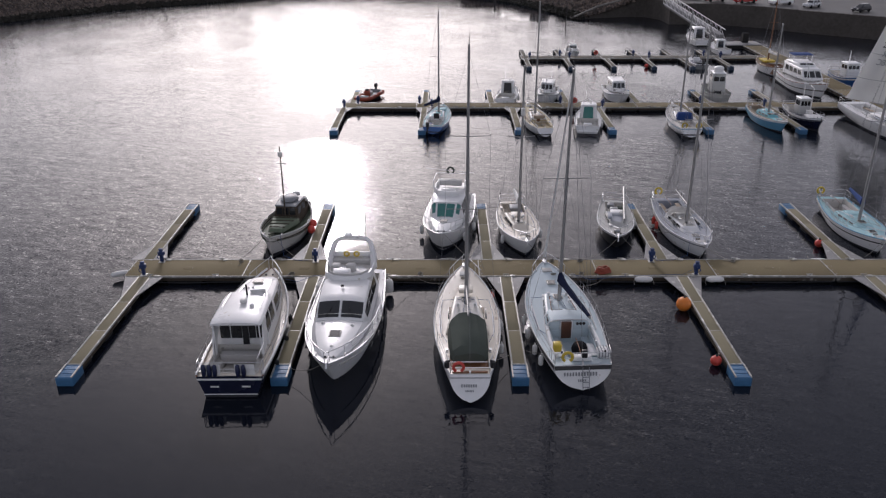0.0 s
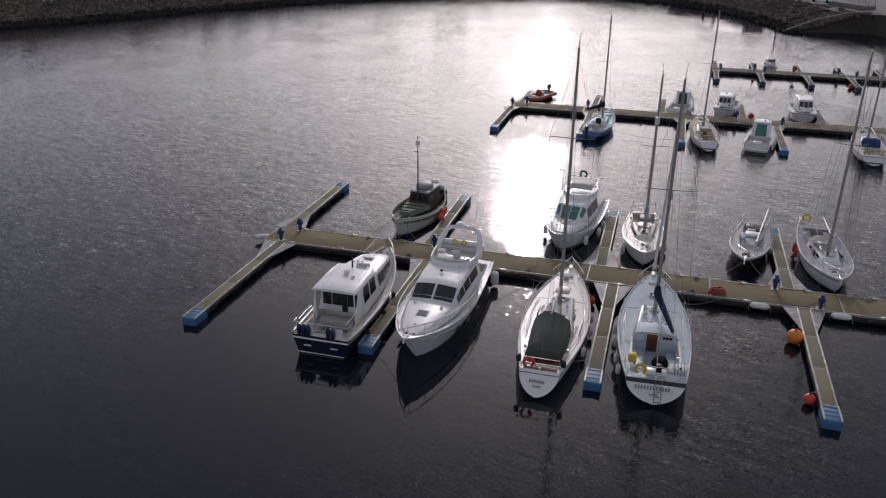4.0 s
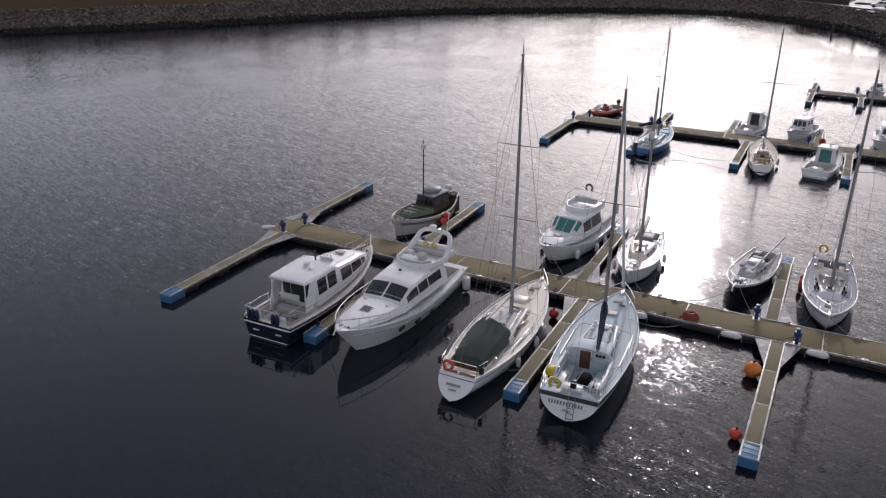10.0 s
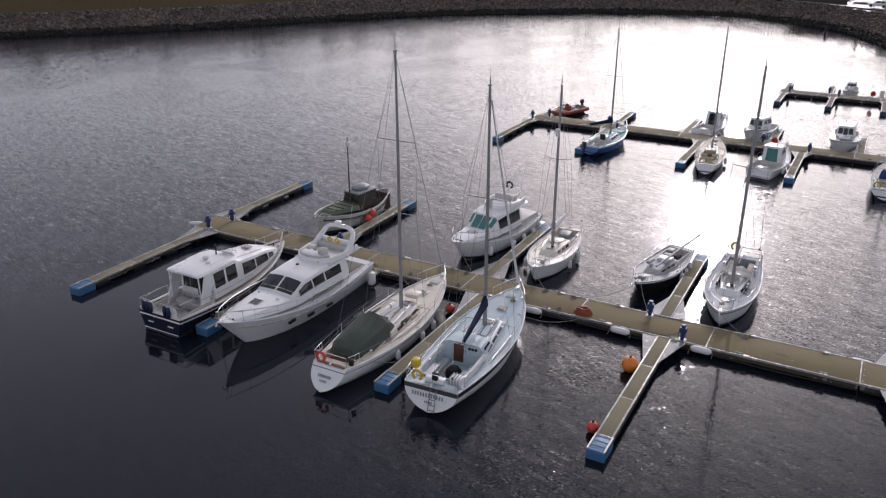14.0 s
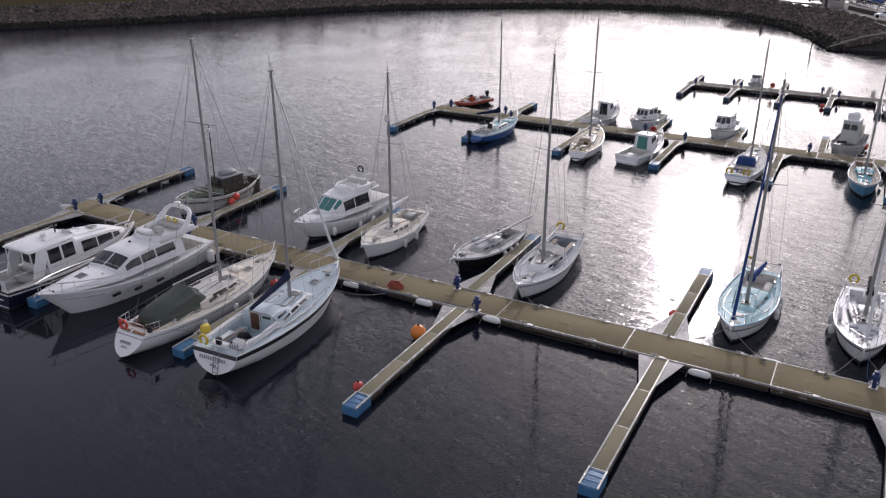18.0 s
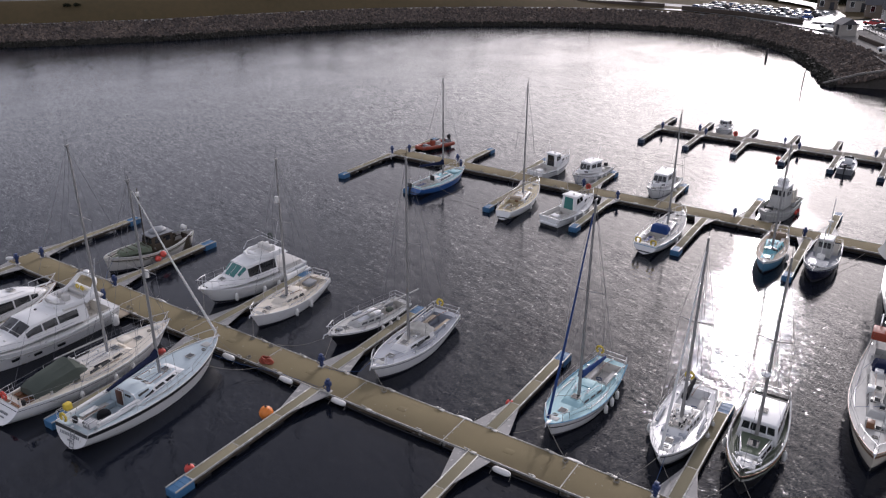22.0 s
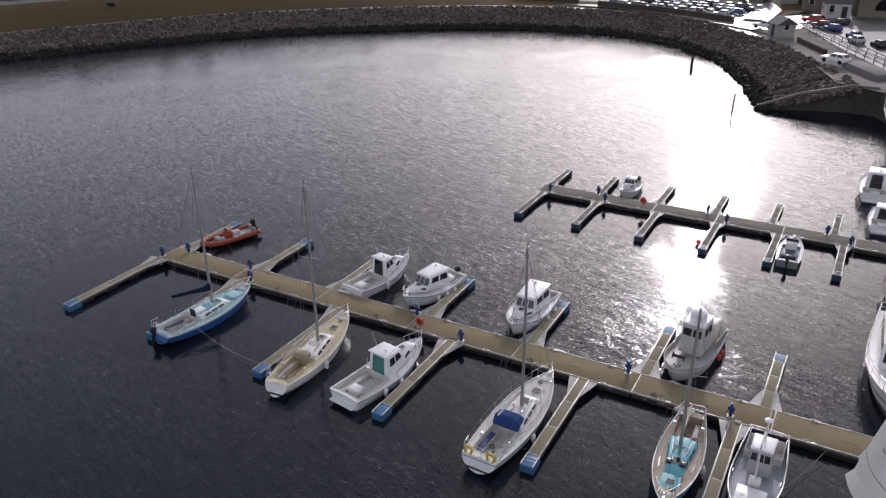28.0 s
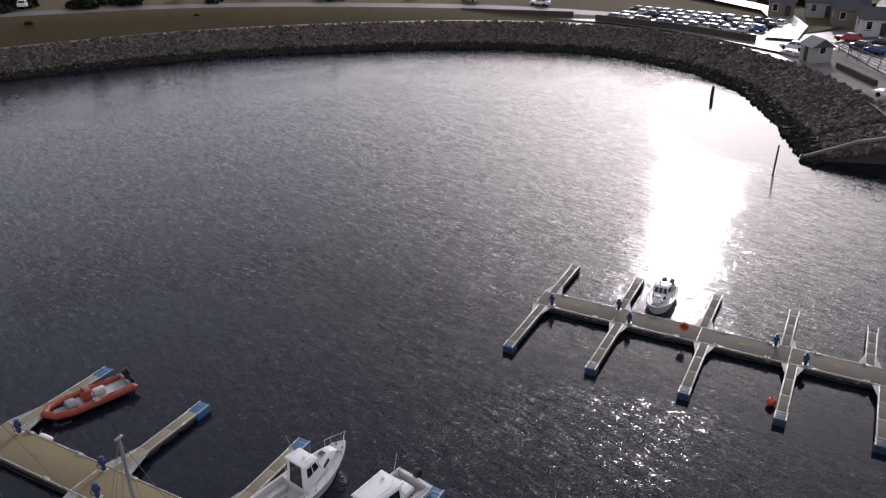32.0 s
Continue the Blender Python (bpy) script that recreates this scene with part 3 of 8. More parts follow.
def service_pedestal():
    p = thing("service_pedestal", Matrix(), "blue power and water pedestal on the walkway", "pedestal", "service pedestals")
    part("base_plate", boxed(-0.2, 0.2, -0.2, 0.2, 0, 0.03, bevel=0.01), "edge", p)
    part("column", boxed(-0.1, 0.1, -0.1, 0.1, 0.03, 0.84, bevel=0.03), "pedestal", p)
    part("socket_box", boxed(-0.19, 0.19, -0.14, 0.14, 0.45, 0.74, bevel=0.03), "pedestal", p)
    part("lamp_cap", boxed(-0.13, 0.13, -0.13, 0.13, 0.84, 0.92, bevel=0.04), "pedestal", p)
    part("hose_coil", tubed([(0.2 * math.cos(a * 0.7), -0.2, 0.42 + 0.16 * math.sin(a * 0.7)) for a in range(10)], 0.025), "pedestal", p)
    return p


def dock_fender():
    p = thing("dock_fender", Matrix(), "white inflated cylindrical fender tied along the walkway edge", "fender", "dock fenders")
    part("body", lathe([(0.03, -0.56), (0.1, -0.52), (0.16, -0.42), (0.18, -0.25), (0.18, 0.25), (0.16, 0.42), (0.1, 0.52), (0.03, 0.56)], 12, "x"), "vinyl", p)
    for s in (-1, 1):
        part("lanyard", tubed([(s * 0.57, 0, 0), (s * 0.6, 0.1, 0.12), (s * 0.6, 0.3, 0.22)], 0.015), "rope", p)
    return p


def round_buoy(colour, r, label):
    p = thing("mooring_buoy", Matrix(), label, "buoy", "round buoys")
    prof = [(0.02 + r * math.sin(math.pi * i / 10) * 0.98, -r * math.cos(math.pi * i / 10)) for i in range(11)]
    part("body", lathe(prof, 16), colour, p)
    part("eye", lathe([(0.05, r * 0.96), (0.07, r + 0.02), (0.05, r + 0.08), (0.02, r + 0.1)], 8), "rubber", p)
    part("rope", tubed([(0, 0, r + 0.05), (0.15, 0.1, r + 0.1), (0.3, 0.25, r * 0.8)], 0.015), "rope", p)
    return p


def at_deck(x, y, z=DECK, rz=0):
    return pose(x, y, z, 0, 0, rz)


for key, (cy, width, x0, x1, step, front, back) in WALKWAYS.items():
    n = round((x1 - x0) / step)
    step = (x1 - x0) / n
    proto = walkway_section(step, width, "greymat" if key == "three" else "mesh")
    for i in range(n):
        m = pose(x0 + step * (i + 0.5), cy, 0, 0, 0, rnd.uniform(-0.12, 0.12))
        if i == 0:
            proto.matrix_world = m
        else:
            copy_thing(proto, m)
    for xs, tip, s in ((FRONT[key], front, -1), (BACK[key], back, 1)):
        root = cy + s * width / 2
        length = abs(tip - root)
        proto = finger(length, {"one": 0.78, "two": 0.74, "three": 0.66}[key], {"one": 1.45, "two": 1.1, "three": 0.7}[key], {"one": 1.25, "two": 1.1, "three": 0.8}[key], *(("greymat", "darkcap") if key == "three" else ("fingermat",)))
        for i, x in enumerate(xs):
            m = pose(x, root, 0, 0, 0, (180 if s < 0 else 0) + rnd.uniform(-0.4, 0.4))
            if i == 0:
                proto.matrix_world = m
            else:
                copy_thing(proto, m)

# spine walkway
proto = walkway_section(9.0, 3.0)
proto.matrix_world = pose(44.8, 4.5, 0, 0, 0, 90)
for i in range(1, 11):
    copy_thing(proto, pose(44.8, 4.5 + 9.0 * i, 0, 0, 0, 90))

ped = service_pedestal()
spots = [(-22.4, 11.65), (-21.9, 13.6), (-10.6, 11.6), (-12.0, 13.6), (11.9, 11.6), (9.6, 13.6), (34.3, 11.6), (32.3, 13.6), (-15.0, 54.8), (-13.6, 56.4), (-5.2, 54.8), (-6.6, 56.4), (13.9, 54.8), (9.4, 56.4), (25.3, 56.4), (32.0, 54.9), (8.6, 84.3), (13.2, 85.8), (14.4, 84.3), (24.0, 85.8), (26.0, 84.3), (36.4, 84.3), (34.4, 85.8)]
for i, (x, y) in enumerate(spots):
    if i == 0:
        ped.matrix_world = at_deck(x, y)
    else:
        copy_thing(ped, at_deck(x, y, DECK, rnd.uniform(-10, 10)))

fend = dock_fender()
spots = [(-24.1, 12.1, 25), (-7.0, 13.95, 0), (-3.6, 13.95, 0), (8.6, 11.25, 0), (13.0, 11.25, 0), (24.6, 11.1, 0), (3.4, 11.2, 0), (20.5, 13.95, 0), (27.6, 13.95, 0), (36.6, 13.95, 0), (37.4, 11.2, 0), (-10.6, 11.2, 0), (-12.0, 56.9, 0), (2.4, 56.85, 0), (9.0, 56.85, 0), (29.4, 54.3, 0), (20.4, 56.8, 0)]
for i, (x, y, rz) in enumerate(spots):
    m = at_deck(x, y, 0.36, rz)
    if i == 0:
        fend.matrix_world = m
    else:
        copy_thing(fend, m @ pose(0, 0, 0, 180 * (y < 12.6 or 50 < y < 55.5), 0, 0))

round_buoy("orange", 0.42, "large orange round buoy floating beside a finger pontoon").matrix_world = pose(10.15, 7.9, 0.42)
rb = round_buoy("red", 0.27, "small red round buoy beside a finger pontoon")
rb.matrix_world = pose(10.2, 2.0, 0.28)
for x, y in ((-1.0, 9.2), (21.9, 17.0), (24.6, 79.5)):
    copy_thing(rb, pose(x, y, 0.28))


# orange throw bag on the walkway, and ring-buoy posts
bag = thing("hose_bundle", at_deck(6.2, 11.95, DECK, 12), "red-orange bundle of hose lying on the walkway", "hose")
for k in range(5):
    pts = [((0.5 - 0.04 * k) * math.cos(a * 0.42), (0.28 - 0.03 * k) * math.sin(a * 0.42), 0.06 + 0.07 * k + 0.03 * math.sin(a * 1.7 + k)) for a in range(16)]
    part("coil", tubed(pts, 0.055), "ribred", bag)
for x, y in ((10.7, 54.7), (18.2, 84.35)):
    lb = thing("lifebuoy_stand", at_deck(x, y), "orange-red lifebuoy on a short stand at the walkway edge", "lifebuoy", "lifebuoy stands")
    part("post", boxed(-0.05, 0.05, -0.05, 0.05, 0, 1.2, bevel=0.01), "edge", lb)
    part("cabinet", boxed(-0.24, 0.24, -0.1, 0.08, 0.45, 1.0, bevel=0.08), "ribred", lb)
    pts = [(0.26 * math.cos(2 * math.pi * a / 16), -0.17, 0.8 + 0.26 * math.sin(2 * math.pi * a / 16)) for a in range(17)]
    part("ring", tubed(pts, 0.06, 8), "red", lb)


def mooring_line(a, b, drop):
    solo("mooring_line", tubed(sag(a, b, drop), 0.013, 5), "rope", Matrix(), "weathered mooring rope from boat to pontoon", "rope", "mooring lines")


# boats: local frame, bow to +y, water at z = 0, middle of the length at the origin
class Hull:
    def __init__(self, L, B, bow, stern, mid=None, transom=0.7, rake=0.9, counter=0.3, wide=0.45, flare=0.75, fine=2.2, lift=0.0, vee=0.0):
        self.L, self.B, self.bow, self.stern, self.mid = L, B, bow, stern, mid if mid else 0.82 * min(bow, stern)
        self.transom, self.rake, self.counter, self.wide, self.flare, self.fine, self.lift, self.vee = transom, rake, counter, wide, flare, fine, lift, vee

    def half(self, t):
        w = self.wide
        if t < w:
            return self.B / 2 * (self.transom + (1 - self.transom) * math.sin(math.pi / 2 * t / w))
        return self.B / 2 * max(0.0, 1 - ((t - w) / (1 - w)) ** self.fine) ** 0.85 + 0.015

    def sheer(self, t):
        a, b, c = self.stern, self.mid, self.bow
        return a + (b - a) * min(1, t / 0.4) * (2 - min(1, t / 0.4)) if t < 0.4 else b + (c - b) * ((t - 0.4) / 0.6) ** 1.8

    def point(self, t, u, s):
        low = -0.35 + self.lift * max(0, 1 - t / 0.3) ** 2
        z = low + (self.sheer(t) - low) * u
        f = self.flare * (1 - 0.75 * t**5)
        v = self.vee * max(0, 1 - t / 0.4)
        w = self.half(t) * ((1 - v) * (f + (1 - f) * u**0.8) + v * (1 - (1 - u) ** 2.3) ** 0.7)
        y = (t - 0.5) * self.L - self.rake * (1 - u) * t**5 + self.counter * (1 - u) * (1 - t) ** 6
        return Vector((s * w, y, z))

    def deck(self, y):
        """Half width and height of the deck edge at a place along the boat."""
        t = min(1, max(0, y / self.L + 0.5))
        return self.half(t), self.sheer(t)

    def rail(self, y0, y1, s, inset=0.05, up=0.0, n=10):
        out = []
        for i in range(n + 1):
            y = y0 + (y1 - y0) * i / n
            w, z = self.deck(y)
            out.append(Vector((s * max(0.02, w - inset), y, z + up)))
        return out


class Shell:
    """A smooth moulded cabin: sections (y, foot half width, shoulder half width, foot z, height, crown) from bow to stern."""

    def __init__(self, sections):
        self.rows = []
        for y, wb, wt, z, hh, cr in sections:
            r = min(0.16, hh * 0.25)
            self.rows.append([Vector(p) for p in ((wb, y, z), (wb + (wt - wb) * 0.5, y, z + hh * 0.5), (wt, y, z + hh - r), (wt - r * 0.3, y, z + hh - r * 0.3), (wt - r, y, z + hh), (wt * 0.5, y, z + hh + cr * 0.75), (0, y, z + hh + cr))])

    def at(self, a, b, s):
        i, j = min(int(a), len(self.rows) - 2), min(int(b), 5)
        f, g = a - i, b - j
        p = (self.rows[i][j].lerp(self.rows[i + 1][j], f)).lerp(self.rows[i][j + 1].lerp(self.rows[i + 1][j + 1], f), g)
        return Vector((s * p.x, p.y, p.z))

    def mesh(self):
        bm = bmesh.new()
        n, k = 3 * (len(self.rows) - 1), 12
        sides = [[[bm.verts.new(self.at(i / 3, j / 2, s)) for j in range(k + 1)] for i in range(n + 1)] for s in (-1, 1)]
        for g in sides:
            for i in range(n):
                for j in range(k):
                    bm.faces.new((g[i][j], g[i + 1][j], g[i + 1][j + 1], g[i][j + 1]))
        for e in (0, n):
            for j in range(k):
                bm.faces.new((sides[0][e][j], sides[1][e][j], sides[1][e][j + 1], sides[0][e][j + 1]))
        bmesh.ops.remove_doubles(bm, verts=bm.verts, dist=0.001)
        return bm

    def pane(self, a0, a1, b0, b1, s, proud=0.015, lean=0.0):
        """A pane lying on the moulding between two places along it and two up its side."""
        bm = bmesh.new()
        A, B = 5, 4
        mid = self.at((a0 + a1) / 2, 0.5, 0)
        grid = []
        for i in range(A + 1):
            row = []
            for j in range(B + 1):
                b = b0 + (b1 - b0) * j / B
                a = a0 + (a1 - a0) * i / A + lean * (j / B)
                p, d = self.at(a, b, s), 0.04
                n = (self.at(a + d, b, s) - self.at(a - d if a > d else a, b, s)).cross(self.at(a, min(6, b + d), s) - self.at(a, b - d if b > d else b, s))
                n.normalize()
                if n.dot(p - mid) < 0:
                    n = -n
                row.append((bm.verts.new(p + n * proud), p - n * 0.03))
            grid.append(row)
        for i in range(A):
            for j in range(B):
                bm.faces.new((grid[i][j][0], grid[i + 1][j][0], grid[i + 1][j + 1][0], grid[i][j + 1][0]))
        rim = [grid[i][0] for i in range(A)] + [grid[A][j] for j in range(B)] + [grid[i][B] for i in range(A, 0, -1)] + [grid[0][j] for j in range(B, 0, -1)]
        low = [bm.verts.new(q) for v, q in rim]
        for i in range(len(rim)):
            k = (i + 1) % len(rim)
            bm.faces.new((rim[i][0], low[i], low[k], rim[k][0]))
        return bm


def coaming(pts, high, thick):
    """An upright moulded wall along a line, its top rounded."""
    bm = bmesh.new()
    rows = []
    for i, p in enumerate(pts):
        p = Vector(p)
        d = Vector(pts[min(i + 1, len(pts) - 1)]) - Vector(pts[max(i - 1, 0)])
        n = Vector((-d.y, d.x, 0)).normalized() * thick / 2
        up = Vector((0, 0, high))
        rows.append([bm.verts.new(q) for q in (p + n, p + n + up * 0.85, p + n * 0.5 + up, p - n * 0.5 + up, p - n + up * 0.85, p - n)])
    for a, b in zip(rows, rows[1:]):
        for k in range(5):
            bm.faces.new((a[k], a[k + 1], b[k + 1], b[k]))
    bm.faces.new(rows[0])
    bm.faces.new(rows[-1])
    return bm


def hull_parts(boat, h, paint, deck="paledeck", stripe=None, boot="boot", cockpit=None, floor="paledeck", rail="white", bulwark=0.0, band=(0.8, 0.9)):
    N, U = 22, 10
    bm = bmesh.new()
    sides = []
    for s in (-1, 1):
        g = [[bm.verts.new(h.point(i / N, j / U, s)) for j in range(U + 1)] for i in range(N + 1)]
        sides.append(g)
        for i in range(N):
            for j in range(U):
                bm.faces.new((g[i][j], g[i + 1][j], g[i + 1][j + 1], g[i][j + 1]))
    for e in (0, N):
        for j in range(U):
            bm.faces.new((sides[0][e][j], sides[1][e][j], sides[1][e][j + 1], sides[0][e][j + 1]))
    hull = part("hull", bm, paint, boat)
    if boot:
        strip(hull, h, boot, "boot_top", 0.2, 0.33)
    if stripe:
        strip(hull, h, stripe, "sheer_stripe", *band)
    # deck with an open cockpit well
    drop = 0.03 + bulwark
    cuts = sorted({-0.5 * h.L + 0.02, 0.5 * h.L - 0.05, *([cockpit[0], cockpit[1]] if cockpit else [])} | {(i / N - 0.5) * h.L for i in range(1, N)})
    bm = bmesh.new()

    def row(y, a, b, s):
        w, z = h.deck(y)
        out = []
        for k in range(4):
            x = a + (b * (w - 0.015) - a) * k / 3
            out.append(bm.verts.new((s * x, y, z - drop + 0.05 * (1 - (x / max(w, 0.1)) ** 2))))
        return out

    for y0, y1 in zip(cuts, cuts[1:]):
        mid = (y0 + y1) / 2
        a = cockpit[2] if cockpit and cockpit[0] <= mid <= cockpit[1] else 0.0
        for s in (-1, 1):
            a0, a1 = min(a, h.deck(y0)[0] - 0.05), min(a, h.deck(y1)[0] - 0.05)
            p, q = row(y0, a0, 1, s), row(y1, a1, 1, s)
            for k in range(3):
                bm.faces.new((p[k], p[k + 1], q[k + 1], q[k]))
    bmesh.ops.remove_doubles(bm, verts=bm.verts, dist=0.002)
    part("deck", bm, deck, boat)
    if cockpit:
        y0, y1, w, deep = cockpit
        z = min(h.deck(y0)[1], h.deck(y1)[1]) - drop
        zt = max(h.deck(y0)[1], h.deck(y1)[1]) + 0.02
        bm = bmesh.new()
        box(bm, -w, w, y0, y1, z - deep - 0.03, z - deep)
        for s in (-1, 1):
            box(bm, s * w, s * (w + 0.03), y0 - 0.03, y1 + 0.03, z - deep - 0.03, zt + 0.06)
        box(bm, -w, w, y0 - 0.03, y0, z - deep - 0.03, zt + 0.05)
        box(bm, -w, w, y1, y1 + 0.03, z - deep - 0.03, zt + 0.02)
        part("cockpit_well", bm, floor, boat)
        for s in (-1, 1):
            part("cockpit_seat", boxed(s * (w - 0.42), s * (w - 0.005), y0 + 0.1, y1 - 0.05, z - deep, z - deep + min(0.42, deep * 0.7), bevel=0.03), floor, boat)
    for s in (-1, 1):
        part("toe_rail", tubed(h.rail(-h.L / 2 + 0.02, h.L / 2 - 0.03, s, 0.01, 0.012, 24), 0.035, 5), rail, boat)
    return hull


def strip(hull, h, material, name, u0, u1):
    N = 22
    bm = bmesh.new()
    for s in (-1, 1):
        rows = []
        for i in range(N + 1):
            t = i / N
            out = Vector((s * 0.022, 0.022 if t > 0.9 else 0, 0))
            rows.append([bm.verts.new(h.point(t, u, s) + out) for u in (u0, (u0 + u1) / 2, u1)])
        for a, b in zip(rows, rows[1:]):
            for k in range(2):
                bm.faces.new((a[k], b[k], b[k + 1], a[k + 1]))
    q = [h.point(0, u, s) + Vector((0, -0.02, 0)) for u, s in ((u0, -1), (u0, 1), (u1, 1), (u1, -1))]
    bm.faces.new([bm.verts.new(p) for p in q])
    part(name, bm, material, hull)


def rails(boat, h, y0, y1, up=0.62, posts=5, wires=2, pulpit=True, pushpit=True, gap=0.0):
    for s in (-1, 1):
        pts = h.rail(y0, y1, s, 0.06, 0, posts - 1)
        for p in pts:
            part("stanchion", tubed([p, p + Vector((0, 0, up))], 0.014, 5), "steel", boat)
        for k in range(wires):
            part("lifeline", tubed([p + Vector((0, 0, up * (1 - 0.5 * k))) for p in pts], 0.009, 4), "wire", boat)
    e = h.L / 2
    if pulpit:
        left, right = h.rail(y1, e - 0.15, -1, 0.05, up, 5), h.rail(y1, e - 0.15, 1, 0.05, up, 5)
        part("pulpit", tubed(left + [Vector((0, e + 0.12, h.bow + up + 0.04))] + right[::-1], 0.024, 6), "steel", boat)
        for q in (left[2], right[2], left[-1], right[-1]):
            part("pulpit_leg", tubed([q, q - Vector((0, 0, up))], 0.016, 5), "steel", boat)
    if pushpit:
        a, b = h.rail(y0, -e + 0.1, -1, 0.06, up, 3), h.rail(y0, -e + 0.1, 1, 0.06, up, 3)
        part("pushpit", tubed(a + b[::-1], 0.018, 6), "steel", boat)
        part("pushpit_rail", tubed([p - Vector((0, 0, up * 0.5)) for p in a + b[::-1]], 0.014, 6), "steel", boat)
        for q in (a[1], b[1], a[-1], b[-1]):
            part("pushpit_leg", tubed([q, q - Vector((0, 0, up))], 0.016, 5), "steel", boat)


def hung_fenders(boat, h, spots, colour="vinyl", r=0.13, long=0.6):
    first = None
    for y, s in spots:
        w, z = h.deck(y)
        m = pose(s * (w + r * 0.75), y, max(0.12 + long / 2, z - 0.3 - long / 2))
        if first is None:
            first = part("fender", lathe([(0.03, -long / 2), (r * 0.8, -long * 0.42), (r, -long * 0.3), (r, long * 0.3), (r * 0.8, long * 0.42), (0.03, long / 2), (0.03, long / 2 + 0.1)], 10), colour, boat, "", 40, m)
        else:
            again(first, boat, m)


def rig(boat, h, y, height, foot, boom=3.2, cover="canvasnavy", spread=1.0, two=False, furl=None, boomz=1.15, wide_stays=True, colour="alloy", boom_turn=0.0, radar=None):
    """Mast at y with its foot at that height above the water."""
    bm = bmesh.new()
    tube(bm, [(0, y, foot), (0, y, foot + (height - foot) * 0.6), (0, y - 0.05, height)], 0.105, 10, 0.06)
    mast = part("mast", bm, colour, boat)
    part("masthead_fitting", boxed(-0.05, 0.05, y - 0.22, y + 0.12, height, height + 0.1, bevel=0.02), "alloy", mast)
    part("wind_vane", tubed([(0, y, height + 0.1), (0, y, height + 0.4), (0, y + 0.3, height + 0.42)], 0.014, 5), "rubber", mast)
    part("aerial", tubed([(0.03, y - 0.15, height + 0.1), (0.03, y - 0.15, height + 0.85)], 0.01, 4), "rubber", mast)
    levels = [0.56] if not two else [0.4, 0.68]
    w, z = h.deck(y)
    tips = []
    for k in levels:
        zz = foot + (height - foot) * k
        for s in (-1, 1):
            part("spreader", tubed([(0, y, zz), (s * spread, y - 0.12, zz + 0.06)], 0.03, 6, 0.018), colour, mast)
        tips.append(zz + 0.06)
    top = foot + (height - foot) * 0.97
    for s in (-1, 1):
        pts = [(s * (w - 0.1), y - 0.1, z)] + [(s * spread, y - 0.12, q) for q in tips] + [(s * 0.04, y, top)]
        part("shroud", tubed(pts, 0.008, 4), "wire", boat)
        part("lower_shroud", tubed([(s * (w - 0.12), y - 0.6, z), (s * 0.05, y, tips[0] - 0.1)], 0.006, 4), "wire", boat)
    e = h.L / 2
    if furl:
        part("furled_headsail", tubed([(0, e - 0.1, h.bow + 0.35), (0, e - 0.2 - (e - y) * 0.5, h.bow + 0.35 + (top - h.bow) * 0.5), (0, y + 0.15, top - 0.3)], 0.09, 8, 0.035), furl, boat)
    else:
        part("forestay", tubed([(0, e - 0.08, h.bow + 0.05), (0, y + 0.05, top)], 0.012, 4), "wire", boat)
    part("backstay", tubed([(0, -e + 0.08, h.stern + 0.05), (0, y - 0.1, height)], 0.009, 4), "wire", boat)
    if boom:
        zb = foot + boomz
        c, sn = math.cos(radians(boom_turn)), math.sin(radians(boom_turn))
        end = Vector((boom * sn, y - boom * c, zb + 0.12))
        b = part("boom", tubed([(0, y - 0.08, zb), end], 0.06, 8, 0.05), colour, boat)
        if cover:
            pts, bm = [], bmesh.new()
            rings = []
            for i in range(9):
                f = i / 8
                p = Vector((0, y - 0.05, zb + 0.05)).lerp(end, f * 0.97)
                r = 0.19 * (1 - 0.55 * f) + 0.015 * math.sin(i * 2.3)
                hgt = 0.34 * (1 - 0.6 * f) + (0.25 if i == 0 else 0)
                rings.append([bm.verts.new(p + Vector((r * math.cos(a), 0.0, 0.03 + (hgt if math.sin(a) > 0 else 0.09) * math.sin(a)))) for a in [2 * math.pi * q / 10 for q in range(10)]])
            for u, v in zip(rings, rings[1:]):
                for q in range(10):
                    bm.faces.new((u[q], u[(q + 1) % 10], v[(q + 1) % 10], v[q]))
            bm.faces.new(rings[0])
            bm.faces.new(rings[-1])
            part("sail_cover", bm, cover, b, "sail stowed under a fabric cover")
        part("topping_lift", tubed([end, (0, y - 0.1, height)], 0.008, 4), "wire", boat)
    if radar:
        part("radar_reflector", lathe([(0.03, -0.28), (0.15, -0.22), (0.15, 0.22), (0.03, 0.28)], 10), "vinyl", mast, "", 40, pose(0.02, y + 0.18, radar))
    return mast


def hatch(boat, x, y, z, w, l, tilt=0.0, m="window"):
    p = part("hatch", boxed(-w / 2, w / 2, -l / 2, l / 2, -0.02, 0.045, bevel=0.015), "edge", boat, "", 40, pose(x, y, z, tilt))
    part("hatch_pane", boxed(-w / 2 + 0.05, w / 2 - 0.05, -l / 2 + 0.05, l / 2 - 0.05, 0.04, 0.055), m, p)


